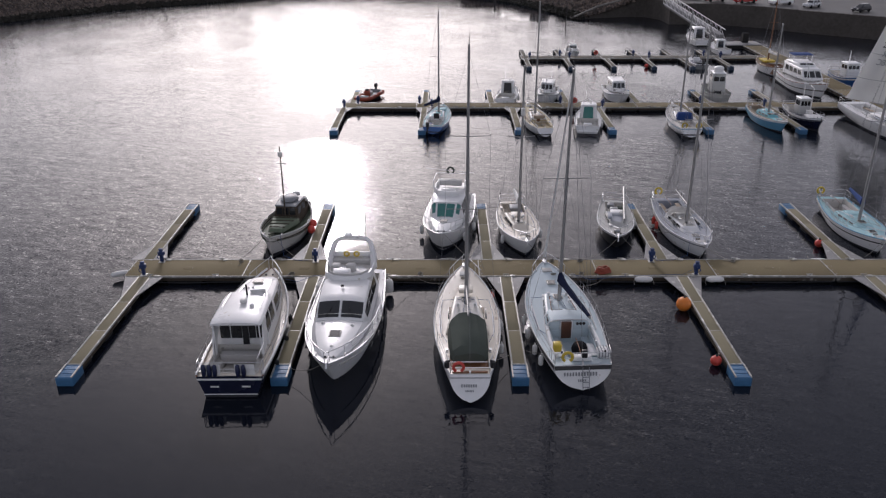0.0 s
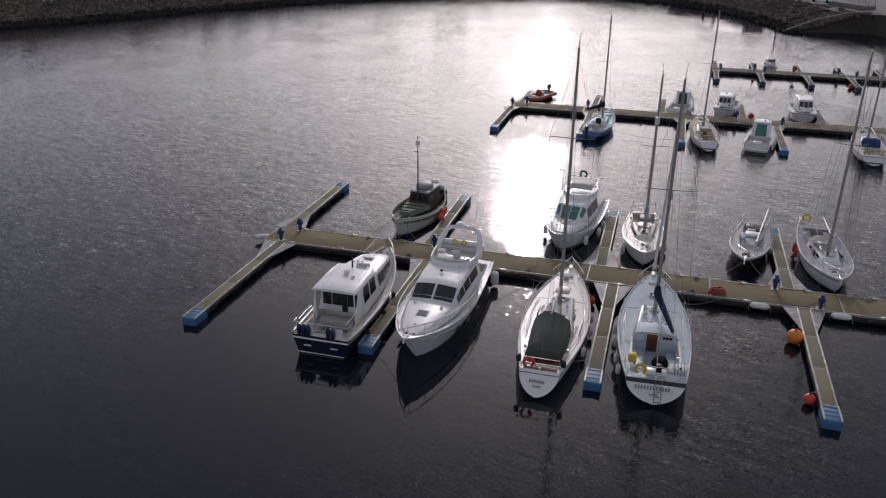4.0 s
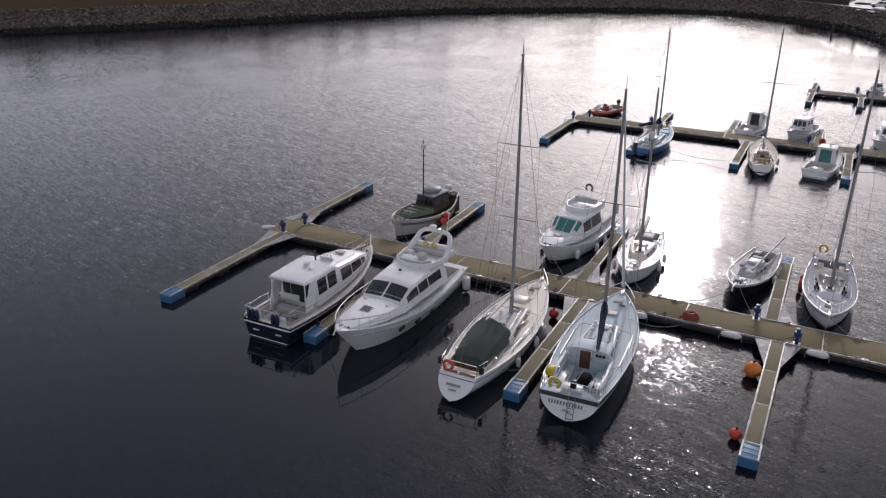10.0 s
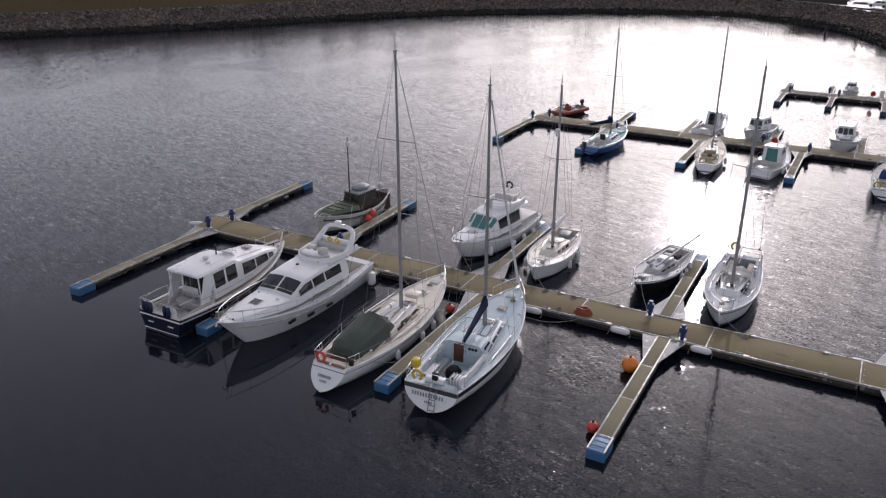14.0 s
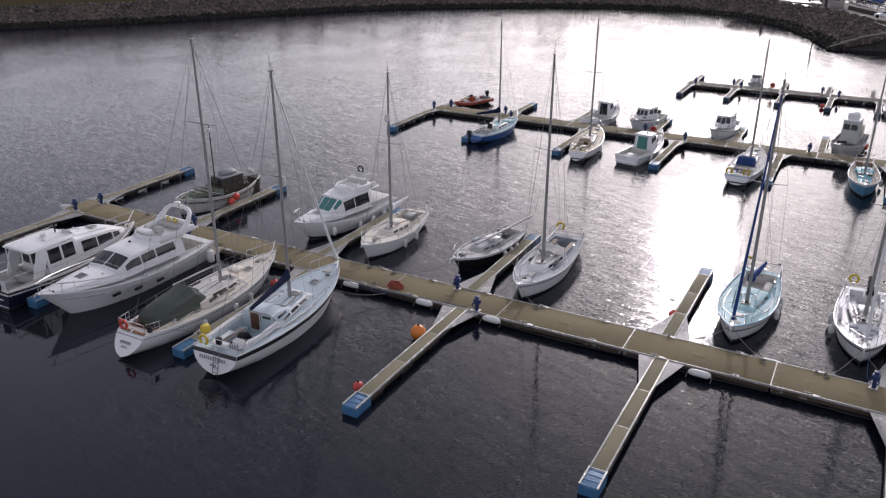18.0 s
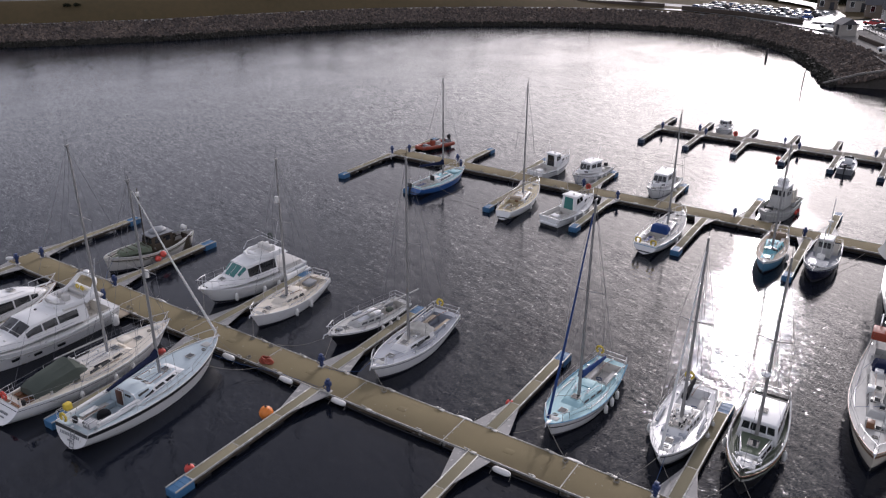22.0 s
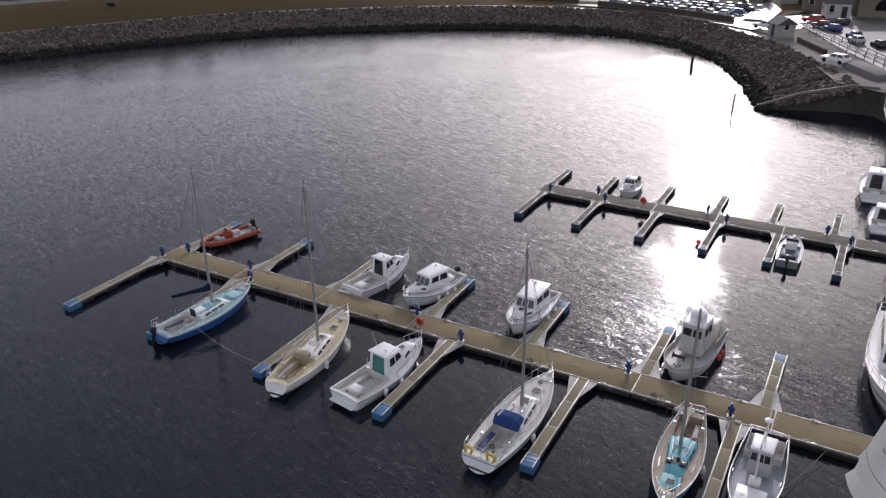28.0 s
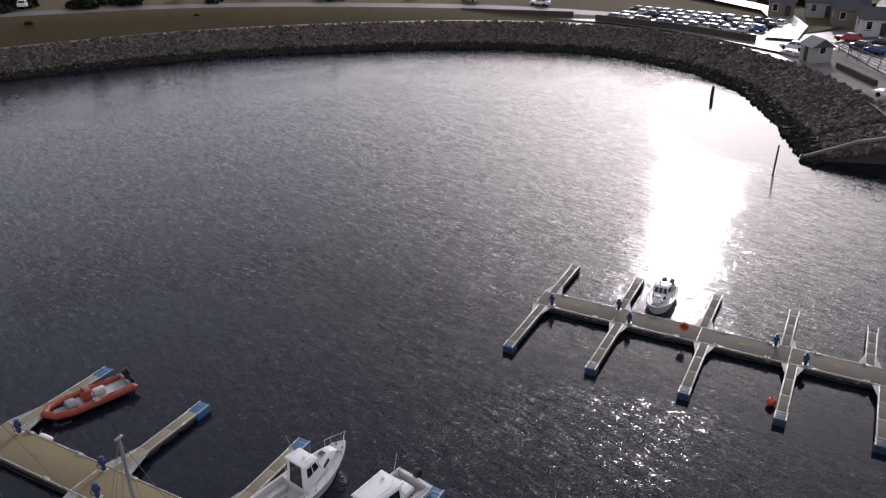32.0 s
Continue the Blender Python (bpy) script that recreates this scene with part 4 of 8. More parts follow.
def coachroof(boat, h, y0, y1, w0, w1, high0, high1, colour, top=None, windows=3, wstart=0.15, wend=0.85, glass_m="window", nose=0.5, wv=(0.3, 0.75)):
    """Low cabin from y0 (aft) to y1 (fore)."""
    z0, z1 = h.deck(y0)[1] - 0.03, h.deck(y1)[1] - 0.03
    bm = bmesh.new()
    q = frustum(bm, (y0, y1, w0, w1, z0, z1), (y0 + 0.04, y1 - nose, w0 - 0.14, w1 - 0.1, z0 + high0, z1 + high1), 0.05)
    c = part("coachroof", bm, colour, boat)
    if top:
        bm = bmesh.new()
        frustum(bm, (y0 + 0.14, y1 - nose - 0.1, w0 - 0.24, w1 - 0.17, z0 + high0 - 0.02, z1 + high1 - 0.02), (y0 + 0.15, y1 - nose - 0.11, w0 - 0.25, w1 - 0.18, z0 + high0 + 0.012, z1 + high1 + 0.012))
        part("roof_mat", bm, top, c)
    for side in ("left", "right"):
        for i in range(windows):
            a = wstart + (wend - wstart) * (i + 0.08) / windows
            b = wstart + (wend - wstart) * (i + 0.92) / windows
            if side == "left":
                a, b = 1 - b, 1 - a
            part("window", pane(q[side], a, b, wv[0], wv[1], 0.012, 0.006), glass_m, c)
    return c, q, z0 + high0, z1 + high1


def winches(boat, h, y, w, z):
    for s in (-1, 1):
        part("winch", lathe([(0.09, 0), (0.06, 0.05), (0.055, 0.14), (0.085, 0.19), (0.03, 0.2)], 10), "steel", boat, "", 40, pose(s * w, y, z))


def outboard(boat, x, y, z, up=0.0, cowl="engine"):
    o = part("outboard_motor", boxed(-0.17, 0.17, -0.38, 0.06, 0.15, 0.62, bevel=0.08), cowl, boat, "black outboard motor", 40, pose(x, y, z, -up))
    part("motor_leg", boxed(-0.07, 0.07, -0.24, -0.08, -0.6, 0.16, bevel=0.03), "engine", o)
    part("bracket", boxed(-0.11, 0.11, -0.1, 0.1, -0.12, 0.12, bevel=0.02), "engine", o)


def lettering(boat, text, size, m, material="navy", bars=0):
    """A row of plain bars in place of a name."""
    x = -bars * size * 0.35
    first = None
    for i in range(bars):
        if first is None:
            first = part("name_bar", boxed(-size * 0.2, size * 0.2, -size * 0.45, size * 0.45, -0.004, 0.012), material, boat, "", 40, m @ pose(x, 0, 0))
        else:
            again(first, boat, m @ pose(x, 0, 0))
        x += size * 0.7


def berth(name, label, category, bow, stern, group=""):
    """An Empty for a boat from its bow and stern places; also its length."""
    b, s = Vector((*bow, 0)), Vector((*stern, 0))
    d = b - s
    rz = math.degrees(math.atan2(-d.x, d.y))
    c = (b + s) / 2
    return thing(name, pose(c.x, c.y, 0, 0, 0, rz), label, category, group), d.length


def helm_wheel(boat, x, y, z, r=0.35, m="steel"):
    pts = [(x + r * math.cos(2 * math.pi * i / 18), y, z + r * math.sin(2 * math.pi * i / 18)) for i in range(19)]
    w = part("steering_wheel", tubed(pts, 0.018, 6), m, boat)
    bm = bmesh.new()
    for i in range(6):
        tube(bm, [(x, y, z), pts[i * 3]], 0.009, 4)
    part("spokes", bm, m, w)
    part("pedestal", tubed([(x, y + 0.08, z - 0.75), (x, y + 0.08, z + 0.05)], 0.08, 8, 0.06), "white", boat)


def ring_buoy(boat, m, colour="ribred"):
    """Horseshoe lifebuoy."""
    pts = [(0.24 * math.cos(a), 0, 0.24 * math.sin(a)) for a in [math.radians(-60 + 300 * i / 14) + math.pi / 2 - math.radians(90) for i in range(15)]]
    part("horseshoe_lifebuoy", tubed(pts, 0.075, 8), colour, boat, "", 40, m)


def rope_coil(boat, x, y, z, r=0.16, m="rope"):
    pts = []
    for i in range(34):
        a = i * 0.56
        rr = r * (1 - 0.2 * (i % 11) / 11)
        pts.append((x + rr * math.cos(a), y + rr * 0.8 * math.sin(a), z + 0.018 + 0.02 * (i // 11)))
    part("rope_coil", tubed(pts, 0.016, 4), m, boat)


def cleat(boat, x, y, z):
    bm = bmesh.new()
    box(bm, x - 0.025, x + 0.025, y - 0.04, y + 0.04, z - 0.02, z + 0.06)
    tube(bm, [(x, y - 0.14, z + 0.075), (x, y + 0.14, z + 0.075)], 0.022, 5)
    part("cleat", bm, "steel", boat)


def fittings(boat, h, Y, za, zf, cab, mast, cockpit, B, seed):
    """Deck fittings of a sailing boat."""
    r = random.Random(seed)
    for s in (-1, 1):
        for f in (0.05, 0.9):
            w, z = h.deck(Y(f))
            cleat(boat, s * max(0.1, w - 0.16), Y(f), z + 0.01)
        y0, y1 = Y(cab[0] + 0.02), Y(cab[1] - 0.05)
        pts = [(s * (h.deck(y0 + (y1 - y0) * k / 4)[0] - 0.32), y0 + (y1 - y0) * k / 4, h.deck(y0 + (y1 - y0) * k / 4)[1] + 0.02) for k in range(5)]
        part("sheet_track", tubed(pts, 0.022, 4), "steel", boat)
        part("jib_sheet", tubed([(s * 0.12, Y(mast) + 0.4, zf + 0.1)] + [Vector(p) + Vector((0, 0, 0.06)) for p in pts[::-2]] + [(s * (B * 0.27 + 0.12), Y(cockpit[1]) - 0.5, za - 0.22)], 0.012, 4), r.choice(("rope", "ropeblue")), boat)
        part("vent_cowl", lathe([(0.07, 0), (0.06, 0.1), (0.1, 0.17), (0.03, 0.22)], 8), "white", boat, "", 40, pose(s * B * 0.13, Y(mast) - 0.35, (za + zf) / 2 + 0.05))
        part("mast_winch", lathe([(0.06, 0), (0.04, 0.04), (0.04, 0.1), (0.06, 0.13), (0.02, 0.14)], 8), "steel", boat, "", 40, pose(s * 0.3, Y(cab[0]) + 1.15, za + 0.01))
        part("halyard", tubed([(s * 0.09, Y(mast), (za + zf) / 2 + 1.6), (s * 0.1, Y(mast) - 0.05, (za + zf) / 2 + 0.1), (s * 0.24, Y(cab[0]) + 1.2, za + 0.06)], 0.012, 4), r.choice(("rope", "ropeblue")), boat)
        part("stern_light", lathe([(0.03, 0), (0.05, 0.03), (0.05, 0.09), (0.02, 0.11)], 8), "rubber", boat, "", 40, pose(s * B * 0.28, -h.L / 2 + 0.1, h.stern + 0.62))
    rope_coil(boat, r.uniform(-0.3, 0.3), Y(0.86), h.deck(Y(0.86))[1] + 0.02)
    rope_coil(boat, r.uniform(-0.3, 0.3), Y((cockpit[0] + cockpit[1]) / 2), h.deck(Y(0.2))[1] - 0.5, 0.2, "ropeblue")
    part("cockpit_cushion", boxed(-B * 0.24, -B * 0.13, Y(cockpit[0]) + 0.3, Y(cockpit[1]) - 0.5, h.deck(Y(0.2))[1] - 0.2, h.deck(Y(0.2))[1] - 0.12, bevel=0.03), r.choice(("seat", "teakdeck", "bluefender", "worn")), boat)
    part("bridge_instruments", boxed(-0.25, 0.25, Y(cab[0]) - 0.03, Y(cab[0]) + 0.03, za - 0.12, za - 0.02, bevel=0.02), "rubber", boat)
    part("bow_roller", boxed(-0.09, 0.09, h.L / 2 - 0.35, h.L / 2 + 0.08, h.bow, h.bow + 0.07, bevel=0.01), "steel", boat)
    part("fore_hatch_box", boxed(-0.28, 0.28, Y(0.885), Y(0.93), h.deck(Y(0.9))[1] - 0.02, h.deck(Y(0.9))[1] + 0.06, bevel=0.02), "worn", boat)


def yacht(name, label, bow, stern, B, fb=1.25, fs=1.0, paint="white", deck="paledeck", stripe="navy", roof=None, roofmat=None, cockpit=(0.06, 0.30), cab=(0.30, 0.66), mast=0.58, height=12.0, cover="canvasnavy", furl=None, hood=None, two=False, transom=0.72, rake=1.0, counter=0.35, wheel=False, spread=0.95, fenders=(), boom=True, boom_turn=0.0, boot="boot", rail="white", windows=3, high=(0.42, 0.28), radar=None, band=(0.8, 0.9), wood=False, boomlen=None, wires=2, flare=0.72, fendercolour="vinyl"):
    boat, L = berth(name, label, "sailing boat", bow, stern, "moored boats")
    h = Hull(L, B, fb, fs, transom=transom, rake=rake, counter=-counter, flare=flare, lift=0.5, vee=0.95)
    Y = lambda f: (f - 0.5) * L
    cw = B * 0.27
    hull_parts(boat, h, paint, deck, stripe, boot, (Y(cockpit[0]), Y(cockpit[1]), cw, 0.5), deck if deck != "turqdeck" else "paledeck", rail, band=band)
    c, q, za, zf = coachroof(boat, h, Y(cab[0]), Y(cab[1]), B * 0.33, B * 0.2, high[0], high[1], roof or "white", roofmat, windows)
    part("companionway", pane(q["aft"], 0.38, 0.62, 0.05, 0.95, 0.02), "teak" if wood else "window", c, "varnished wooden washboards" if wood else "")
    part("sliding_hatch", boxed(-0.36, 0.36, Y(cab[0]) + 0.05, Y(cab[0]) + 0.95, za - 0.02, za + 0.07, bevel=0.03), roof or "white", c)
    hatch(boat, 0, Y(cab[1]) - 0.95, (za + 2 * zf) / 3 + 0.03, 0.5, 0.5)
    zz = h.deck(Y(0.8))[1]
    hatch(boat, 0, Y(0.78), zz + 0.02, 0.5, 0.5)
    for s in (-1, 1):
        part("handrail", tubed([(s * B * 0.2, Y(cab[0]) + 0.4, za + 0.02), (s * B * 0.2, Y(cab[0]) + 0.45, za + 0.09), (s * B * 0.14, Y(cab[1]) - 1.3, zf + 0.22), (s * B * 0.14, Y(cab[1]) - 1.25, zf + 0.12)], 0.022, 5), "teak" if wood else "steel", c)
    winches(boat, h, Y((cockpit[0] + cockpit[1]) / 2), cw + 0.12, h.deck(Y(0.2))[1] + 0.1)
    rails(boat, h, Y(0.08), Y(0.86), wires=wires)
    ym = Y(mast)
    foot = (za + zf) / 2 if cab[0] < mast < cab[1] else h.deck(ym)[1]
    rig(boat, h, ym, height, foot, (boomlen or L * 0.33) if boom else 0, cover, spread, two, furl, boom_turn=boom_turn, radar=radar)
    if hood:
        bm = bmesh.new()
        frustum(bm, (Y(cab[0]) - 0.35, Y(cab[0]) + 0.85, B * 0.3, B * 0.27, za - 0.25, za), (Y(cab[0]) - 0.25, Y(cab[0]) + 0.45, B * 0.26, B * 0.2, za + 0.55, za + 0.5), 0.12)
        part("spray_hood", bm, hood, boat, "folded fabric spray hood over the companionway")
    if wheel:
        helm_wheel(boat, 0, Y(0.13), h.stern + 0.25)
    else:
        part("tiller", tubed([(0, Y(0.03), h.stern + 0.1), (0.06, Y(0.1), h.stern + 0.2), (0.1, Y(0.2), h.stern + 0.16)], 0.022, 6), "teak", boat)
    part("rudder_head", boxed(-0.04, 0.04, -L / 2 - 0.02, -L / 2 + 0.14, h.stern * 0.6, h.stern + 0.12, bevel=0.01), "white", boat)
    part("anchor", tubed([(0, L / 2 - 0.5, fb + 0.03), (0, L / 2 + 0.1, fb + 0.1), (0, L / 2 + 0.2, fb - 0.1)], 0.035, 6), "steel", boat)
    fittings(boat, h, Y, za, zf, cab, mast, cockpit, B, int(L * 100))
    hung_fenders(boat, h, [(Y(f), s) for f, s in fenders], fendercolour)
    return boat, h, Y, (za, zf)


def motor(name, label, bow, stern, B, fb, fs, paint="white", deck="white", stripe=None, cockpit=(0.04, 0.34), cat="motor boat", transom=0.88, rake=1.5, counter=0.1, flare=0.68, wide=0.4, fine=2.4, boot="boot", floor="paledeck", deep=0.6, bulwark=0.0, rail="white", cw=0.36, mid=None, band=(0.8, 0.9)):
    boat, L = berth(name, label, cat, bow, stern, "moored boats")
    h = Hull(L, B, fb, fs, mid, transom, rake, counter, wide, flare, fine)
    Y = lambda f: (f - 0.5) * L
    hull_parts(boat, h, paint, deck, stripe, boot, (Y(cockpit[0]), Y(cockpit[1]), B * cw, deep) if cockpit else None, floor, rail, bulwark, band)
    for s in (-1, 1):
        for f in (0.04, 0.5, 0.9):
            w, z = h.deck(Y(f))
            cleat(boat, s * max(0.1, w - 0.13), Y(f), z + 0.02)
        part("nav_light", lathe([(0.03, 0), (0.05, 0.02), (0.05, 0.08), (0.02, 0.1)], 8), "rubber", boat, "", 40, pose(s * 0.2, Y(0.93), h.deck(Y(0.93))[1] + 0.03))
    rope_coil(boat, 0.1, Y(0.88), h.deck(Y(0.88))[1] + 0.02 - bulwark * 0.9)
    if cockpit:
        rope_coil(boat, -B * 0.15, Y(cockpit[0]) + 0.5, h.deck(Y(cockpit[0]))[1] - deep - bulwark, 0.18, "ropeblue")
    return boat, h, Y


def house_on(boat, low, high, colour, bevel=0.06, name="cabin", panes=(), roof=None, over=0.1, pane_m="window", roof_h=0.07):
    """A cabin block with panes (side, u0, u1, v0, v1) and a roof slab."""
    bm = bmesh.new()
    q = frustum(bm, low, high, bevel)
    c = part(name, bm, colour, boat)
    for side, u0, u1, v0, v1 in panes:
        part("window", pane(q[side], u0, u1, v0, v1, 0.014, 0.008), pane_m, c)
    if roof:
        y0, y1, w0, w1, z0, z1 = high
        bm = bmesh.new()
        frustum(bm, (y0 - over, y1 + over, w0 + over * 0.5, w1 + over * 0.5, z0 - 0.02, z1 - 0.02), (y0 - over + 0.05, y1 + over - 0.1, w0, w1 - 0.05, z0 + roof_h, z1 + roof_h), 0.03)
        part("roof", bm, roof, c)
    return c, q


SIDES2 = lambda a, b, n, v0, v1: [("right", a + (b - a) * (i + 0.06) / n, a + (b - a) * (i + 0.94) / n, v0, v1) for i in range(n)] + [("left", 1 - a - (b - a) * (i + 0.94) / n, 1 - a - (b - a) * (i + 0.06) / n, v0, v1) for i in range(n)]
ROW = lambda side, n, v0, v1, a=0.05, b=0.95: [(side, a + (b - a) * (i + 0.05) / n, a + (b - a) * (i + 0.95) / n, v0, v1) for i in range(n)]


# ---- boats along the near walkway, front berths ----
boat, h, Y = motor("motor_cruiser", "white wheelhouse motor cruiser with navy hull and open stern cockpit", (-14.0, 10.0), (-13.9, -0.8), 3.5, 1.75, 1.15, "navy", "cream", "white", (0.03, 0.27), rail="teak", transom=0.9, counter=0.0, band=(0.86, 0.93))
for s in (-1, 1):
    part("bulwark", tubed(h.rail(Y(0.01), Y(0.98), s, 0.0, 0.1, 20), 0.07, 6), "white", boat)
z = 1.15
cab = Shell([(Y(0.9), 0.4, 0.3, z + 0.45, 0.08, 0.02), (Y(0.84), 0.8, 0.66, z + 0.3, 0.5, 0.06), (Y(0.76), 1.05, 0.9, z + 0.15, 0.95, 0.1), (Y(0.62), 1.25, 1.08, z + 0.05, 1.25, 0.12), (Y(0.5), 1.32, 1.14, z, 1.45, 0.12), (Y(0.47), 1.33, 1.16, z, 1.66, 0.12), (Y(0.28), 1.34, 1.18, z - 0.05, 1.74, 0.12)])
c = part("cabin", cab.mesh(), "white", boat)
for s in (-1, 1):
    for a0, a1, b0, b1, lean in ((1.3, 2.0, 0.75, 1.8, 0), (2.08, 2.9, 0.7, 1.88, 0), (2.98, 3.85, 0.65, 1.88, 0), (5.04, 5.45, 0.72, 1.93, 0), (5.53, 5.94, 0.72, 1.93, 0)):
        part("side_window", cab.pane(a0, a1, b0, b1, s), "window", c)
    part("front_window", cab.pane(4.1, 4.85, 4.4, 5.9, s), "window", c)
    bm = bmesh.new()
    ring = [[bm.verts.new((s * x, y, zz_)) for y, zz_ in ((Y(0.165), z - 0.35), (Y(0.225), z - 0.35), (Y(0.28), z + 1.0), (Y(0.28), z + 1.7), (Y(0.225), z + 1.7))] for x in (1.2, 1.27)]
    for k in range(5):
        bm.faces.new((ring[0][k], ring[0][(k + 1) % 5], ring[1][(k + 1) % 5], ring[1][k]))
    bm.faces.new(ring[0])
    bm.faces.new(ring[1])
    part("side_screen", bm, "white", boat, "slanting white quarter panel beside the cockpit")
    part("screen_rail", tubed([(s * 1.3, Y(0.03), z + 0.75), (s * 1.33, Y(0.12), z + 0.75), (s * 1.3, Y(0.18), z + 0.7)], 0.025, 6), "steel", boat)
    part("trunk_rail", tubed([(s * 0.75, Y(0.5), z + 1.55), (s * 0.72, Y(0.6), z + 1.42), (s * 0.6, Y(0.74), z + 1.2)], 0.02, 5), "steel", c)
    part("roof_post", tubed([(s * 1.14, Y(0.195), z - 0.05), (s * 1.12, Y(0.19), z + 1.72)], 0.04, 6), "white", boat)
    part("roof_rail", tubed([(s * 0.95, Y(0.3), z + 1.86), (s * 0.95, Y(0.31), z + 1.96), (s * 0.9, Y(0.46), z + 1.94), (s * 0.9, Y(0.47), z + 1.8)], 0.018, 5), "steel", c)
roof = Shell([(Y(0.485), 1.12, 1.0, z + 1.7, 0.1, 0.06), (Y(0.42), 1.25, 1.16, z + 1.7, 0.13, 0.08), (Y(0.2), 1.28, 1.2, z + 1.68, 0.13, 0.08), (Y(0.178), 1.24, 1.14, z + 1.68, 0.1, 0.05)])
part("wheelhouse_roof", roof.mesh(), "white", boat)
for x0, x1 in ((-1.1, -0.6), (-0.55, 0.0), (0.35, 0.7), (0.74, 1.1)):
    part("aft_window", boxed(x0, x1, Y(0.277), Y(0.281), z + 0.35, z + 1.55, bevel=0.01), "window", boat)
part("aft_door", boxed(0.02, 0.33, Y(0.275), Y(0.281), z - 0.5, z + 1.55, bevel=0.01), "rubber", boat, "dark open companion door")
part("raised_hatch", boxed(-0.4, 0.4, -0.02, 0.02, 0, 0.55, bevel=0.01), "white", boat, "white roof hatch propped open", 40, pose(0.45, Y(0.5), z + 1.6, 35, 0, 8))
for x in (-0.6, -0.35, -0.1):
    part("roof_nub", lathe([(0.06, 0), (0.06, 0.1), (0.02, 0.13)], 8), "vinyl", boat, "", 40, pose(x, Y(0.6), z + 1.4))
part("radar_mast", tubed([(0, Y(0.44), z + 1.85), (0, Y(0.44), z + 2.5)], 0.05, 8), "rubber", boat)
part("search_light", lathe([(0.05, -0.1), (0.16, -0.08), (0.18, 0.08), (0.05, 0.12)], 10), "vinyl", boat, "", 40, pose(0.0, Y(0.36), z + 2.02))
part("roof_vent", lathe([(0.12, 0), (0.12, 0.08), (0.05, 0.12)], 10), "white", boat, "", 40, pose(0.5, Y(0.33), z + 1.9))
hatch(boat, 0, Y(0.68), z + 1.4, 0.55, 0.5, -6)
part("stern_bench", boxed(-1.0, 1.0, Y(0.24) - 0.5, Y(0.24), z - 0.6, z - 0.1, bevel=0.06), "seat", boat)
rails(boat, h, Y(0.05), Y(0.85), 0.7, 6)
for x0, x1 in ((-1.35, -0.45), (0.25, 1.2)):
    part("rail_cloth", boxed(x0, x1, -h.L / 2 + 0.13, -h.L / 2 + 0.16, 1.12, 1.72, bevel=0.01), "sail", boat, "white cloth laced to the stern rail")
for x in (-1.2, -0.93, -0.67, 0.42, 0.7):
    part("stern_fender", lathe([(0.03, -0.33), (0.1, -0.26), (0.12, 0), (0.1, 0.26), (0.03, 0.33)], 10), "navyfender", boat, "navy fender on the stern rail", 40, pose(x, -h.L / 2 + 0.03, 1.45))
for s in (-1, 1):
    part("waterline", tubed([h.point(0, 0.34, s) + Vector((0, -0.02, 0)), Vector((0, h.point(0, 0.34, s).y - 0.02, h.point(0, 0.34, s).z))], 0.022, 5), "white", boat)
    part("exhaust_plate", boxed(s * 0.75 - 0.2, s * 0.75 + 0.2, -h.L / 2 - 0.03, -h.L / 2 + 0.01, 0.55, 0.62), "vinyl", boat)
hung_fenders(boat, h, [(Y(0.2), 1), (Y(0.42), 1), (Y(0.62), 1), (Y(0.8), -1)], "rubber")

boat, h, Y = motor("flybridge_yacht", "white flybridge motor yacht with smoked windows and radar arch", (-9.2, -1.0), (-9.0, 10.7), 3.95, 1.95, 1.35, "white", "white", None, (0.05, 0.24), rake=2.0, boot=None, flare=0.6, rail="steel")
z = 1.45
fore = Shell([(Y(0.93), 0.35, 0.3, z + 0.35, 0.05, 0.02), (Y(0.86), 0.85, 0.72, z + 0.18, 0.26, 0.08), (Y(0.74), 1.25, 1.08, z + 0.05, 0.38, 0.1), (Y(0.62), 1.5, 1.3, z - 0.05, 0.45, 0.1), (Y(0.5), 1.5, 1.3, z - 0.08, 0.45, 0.1)])
part("fore_deck_moulding", fore.mesh(), "white", boat)
sal = Shell([(Y(0.635), 1.36, 1.24, z + 0.06, 0.4, 0.06), (Y(0.535), 1.52, 1.28, z, 1.04, 0.1), (Y(0.40), 1.56, 1.3, z - 0.05, 1.2, 0.12), (Y(0.26), 1.58, 1.32, z - 0.08, 1.23, 0.1), (Y(0.2), 1.56, 1.28, z - 0.1, 1.22, 0.06)])
c = part("saloon", sal.mesh(), "white", boat)
for s in (-1, 1):
    part("windscreen", sal.pane(0.3, 0.9, 3.6, 5.9, s), "window", c)
    part("lower_pane", sal.pane(0.12, 0.26, 3.9, 5.9, s), "window", c)
    part("screen_bar", tubed([sal.at(0.28, 3.6 + 0.4 * k, s) + Vector((0, 0.02, 0.02)) for k in range(6)], 0.02, 5), "edge", c)
    part("side_window", sal.pane(0.55, 1.35, 0.75, 1.85, s), "window", c)
    part("side_window", sal.pane(1.42, 2.05, 0.75, 1.85, s), "window", c)
    part("side_window", sal.pane(2.12, 3.0, 0.75, 1.8, s), "window", c)
    part("wiper", tubed([sal.at(0.1, 4.8, s) + Vector((0, 0.03, 0.03)), sal.at(0.6, 5.3, s) + Vector((0, 0.04, 0.04))], 0.014, 4), "rubber", c)
z -= 0.16
part("roof_light", lathe([(0.03, 0), (0.1, 0.03), (0.1, 0.08), (0.03, 0.12)], 8), "rubber", c, "", 40, pose(0.1, Y(0.44), z + 1.44))
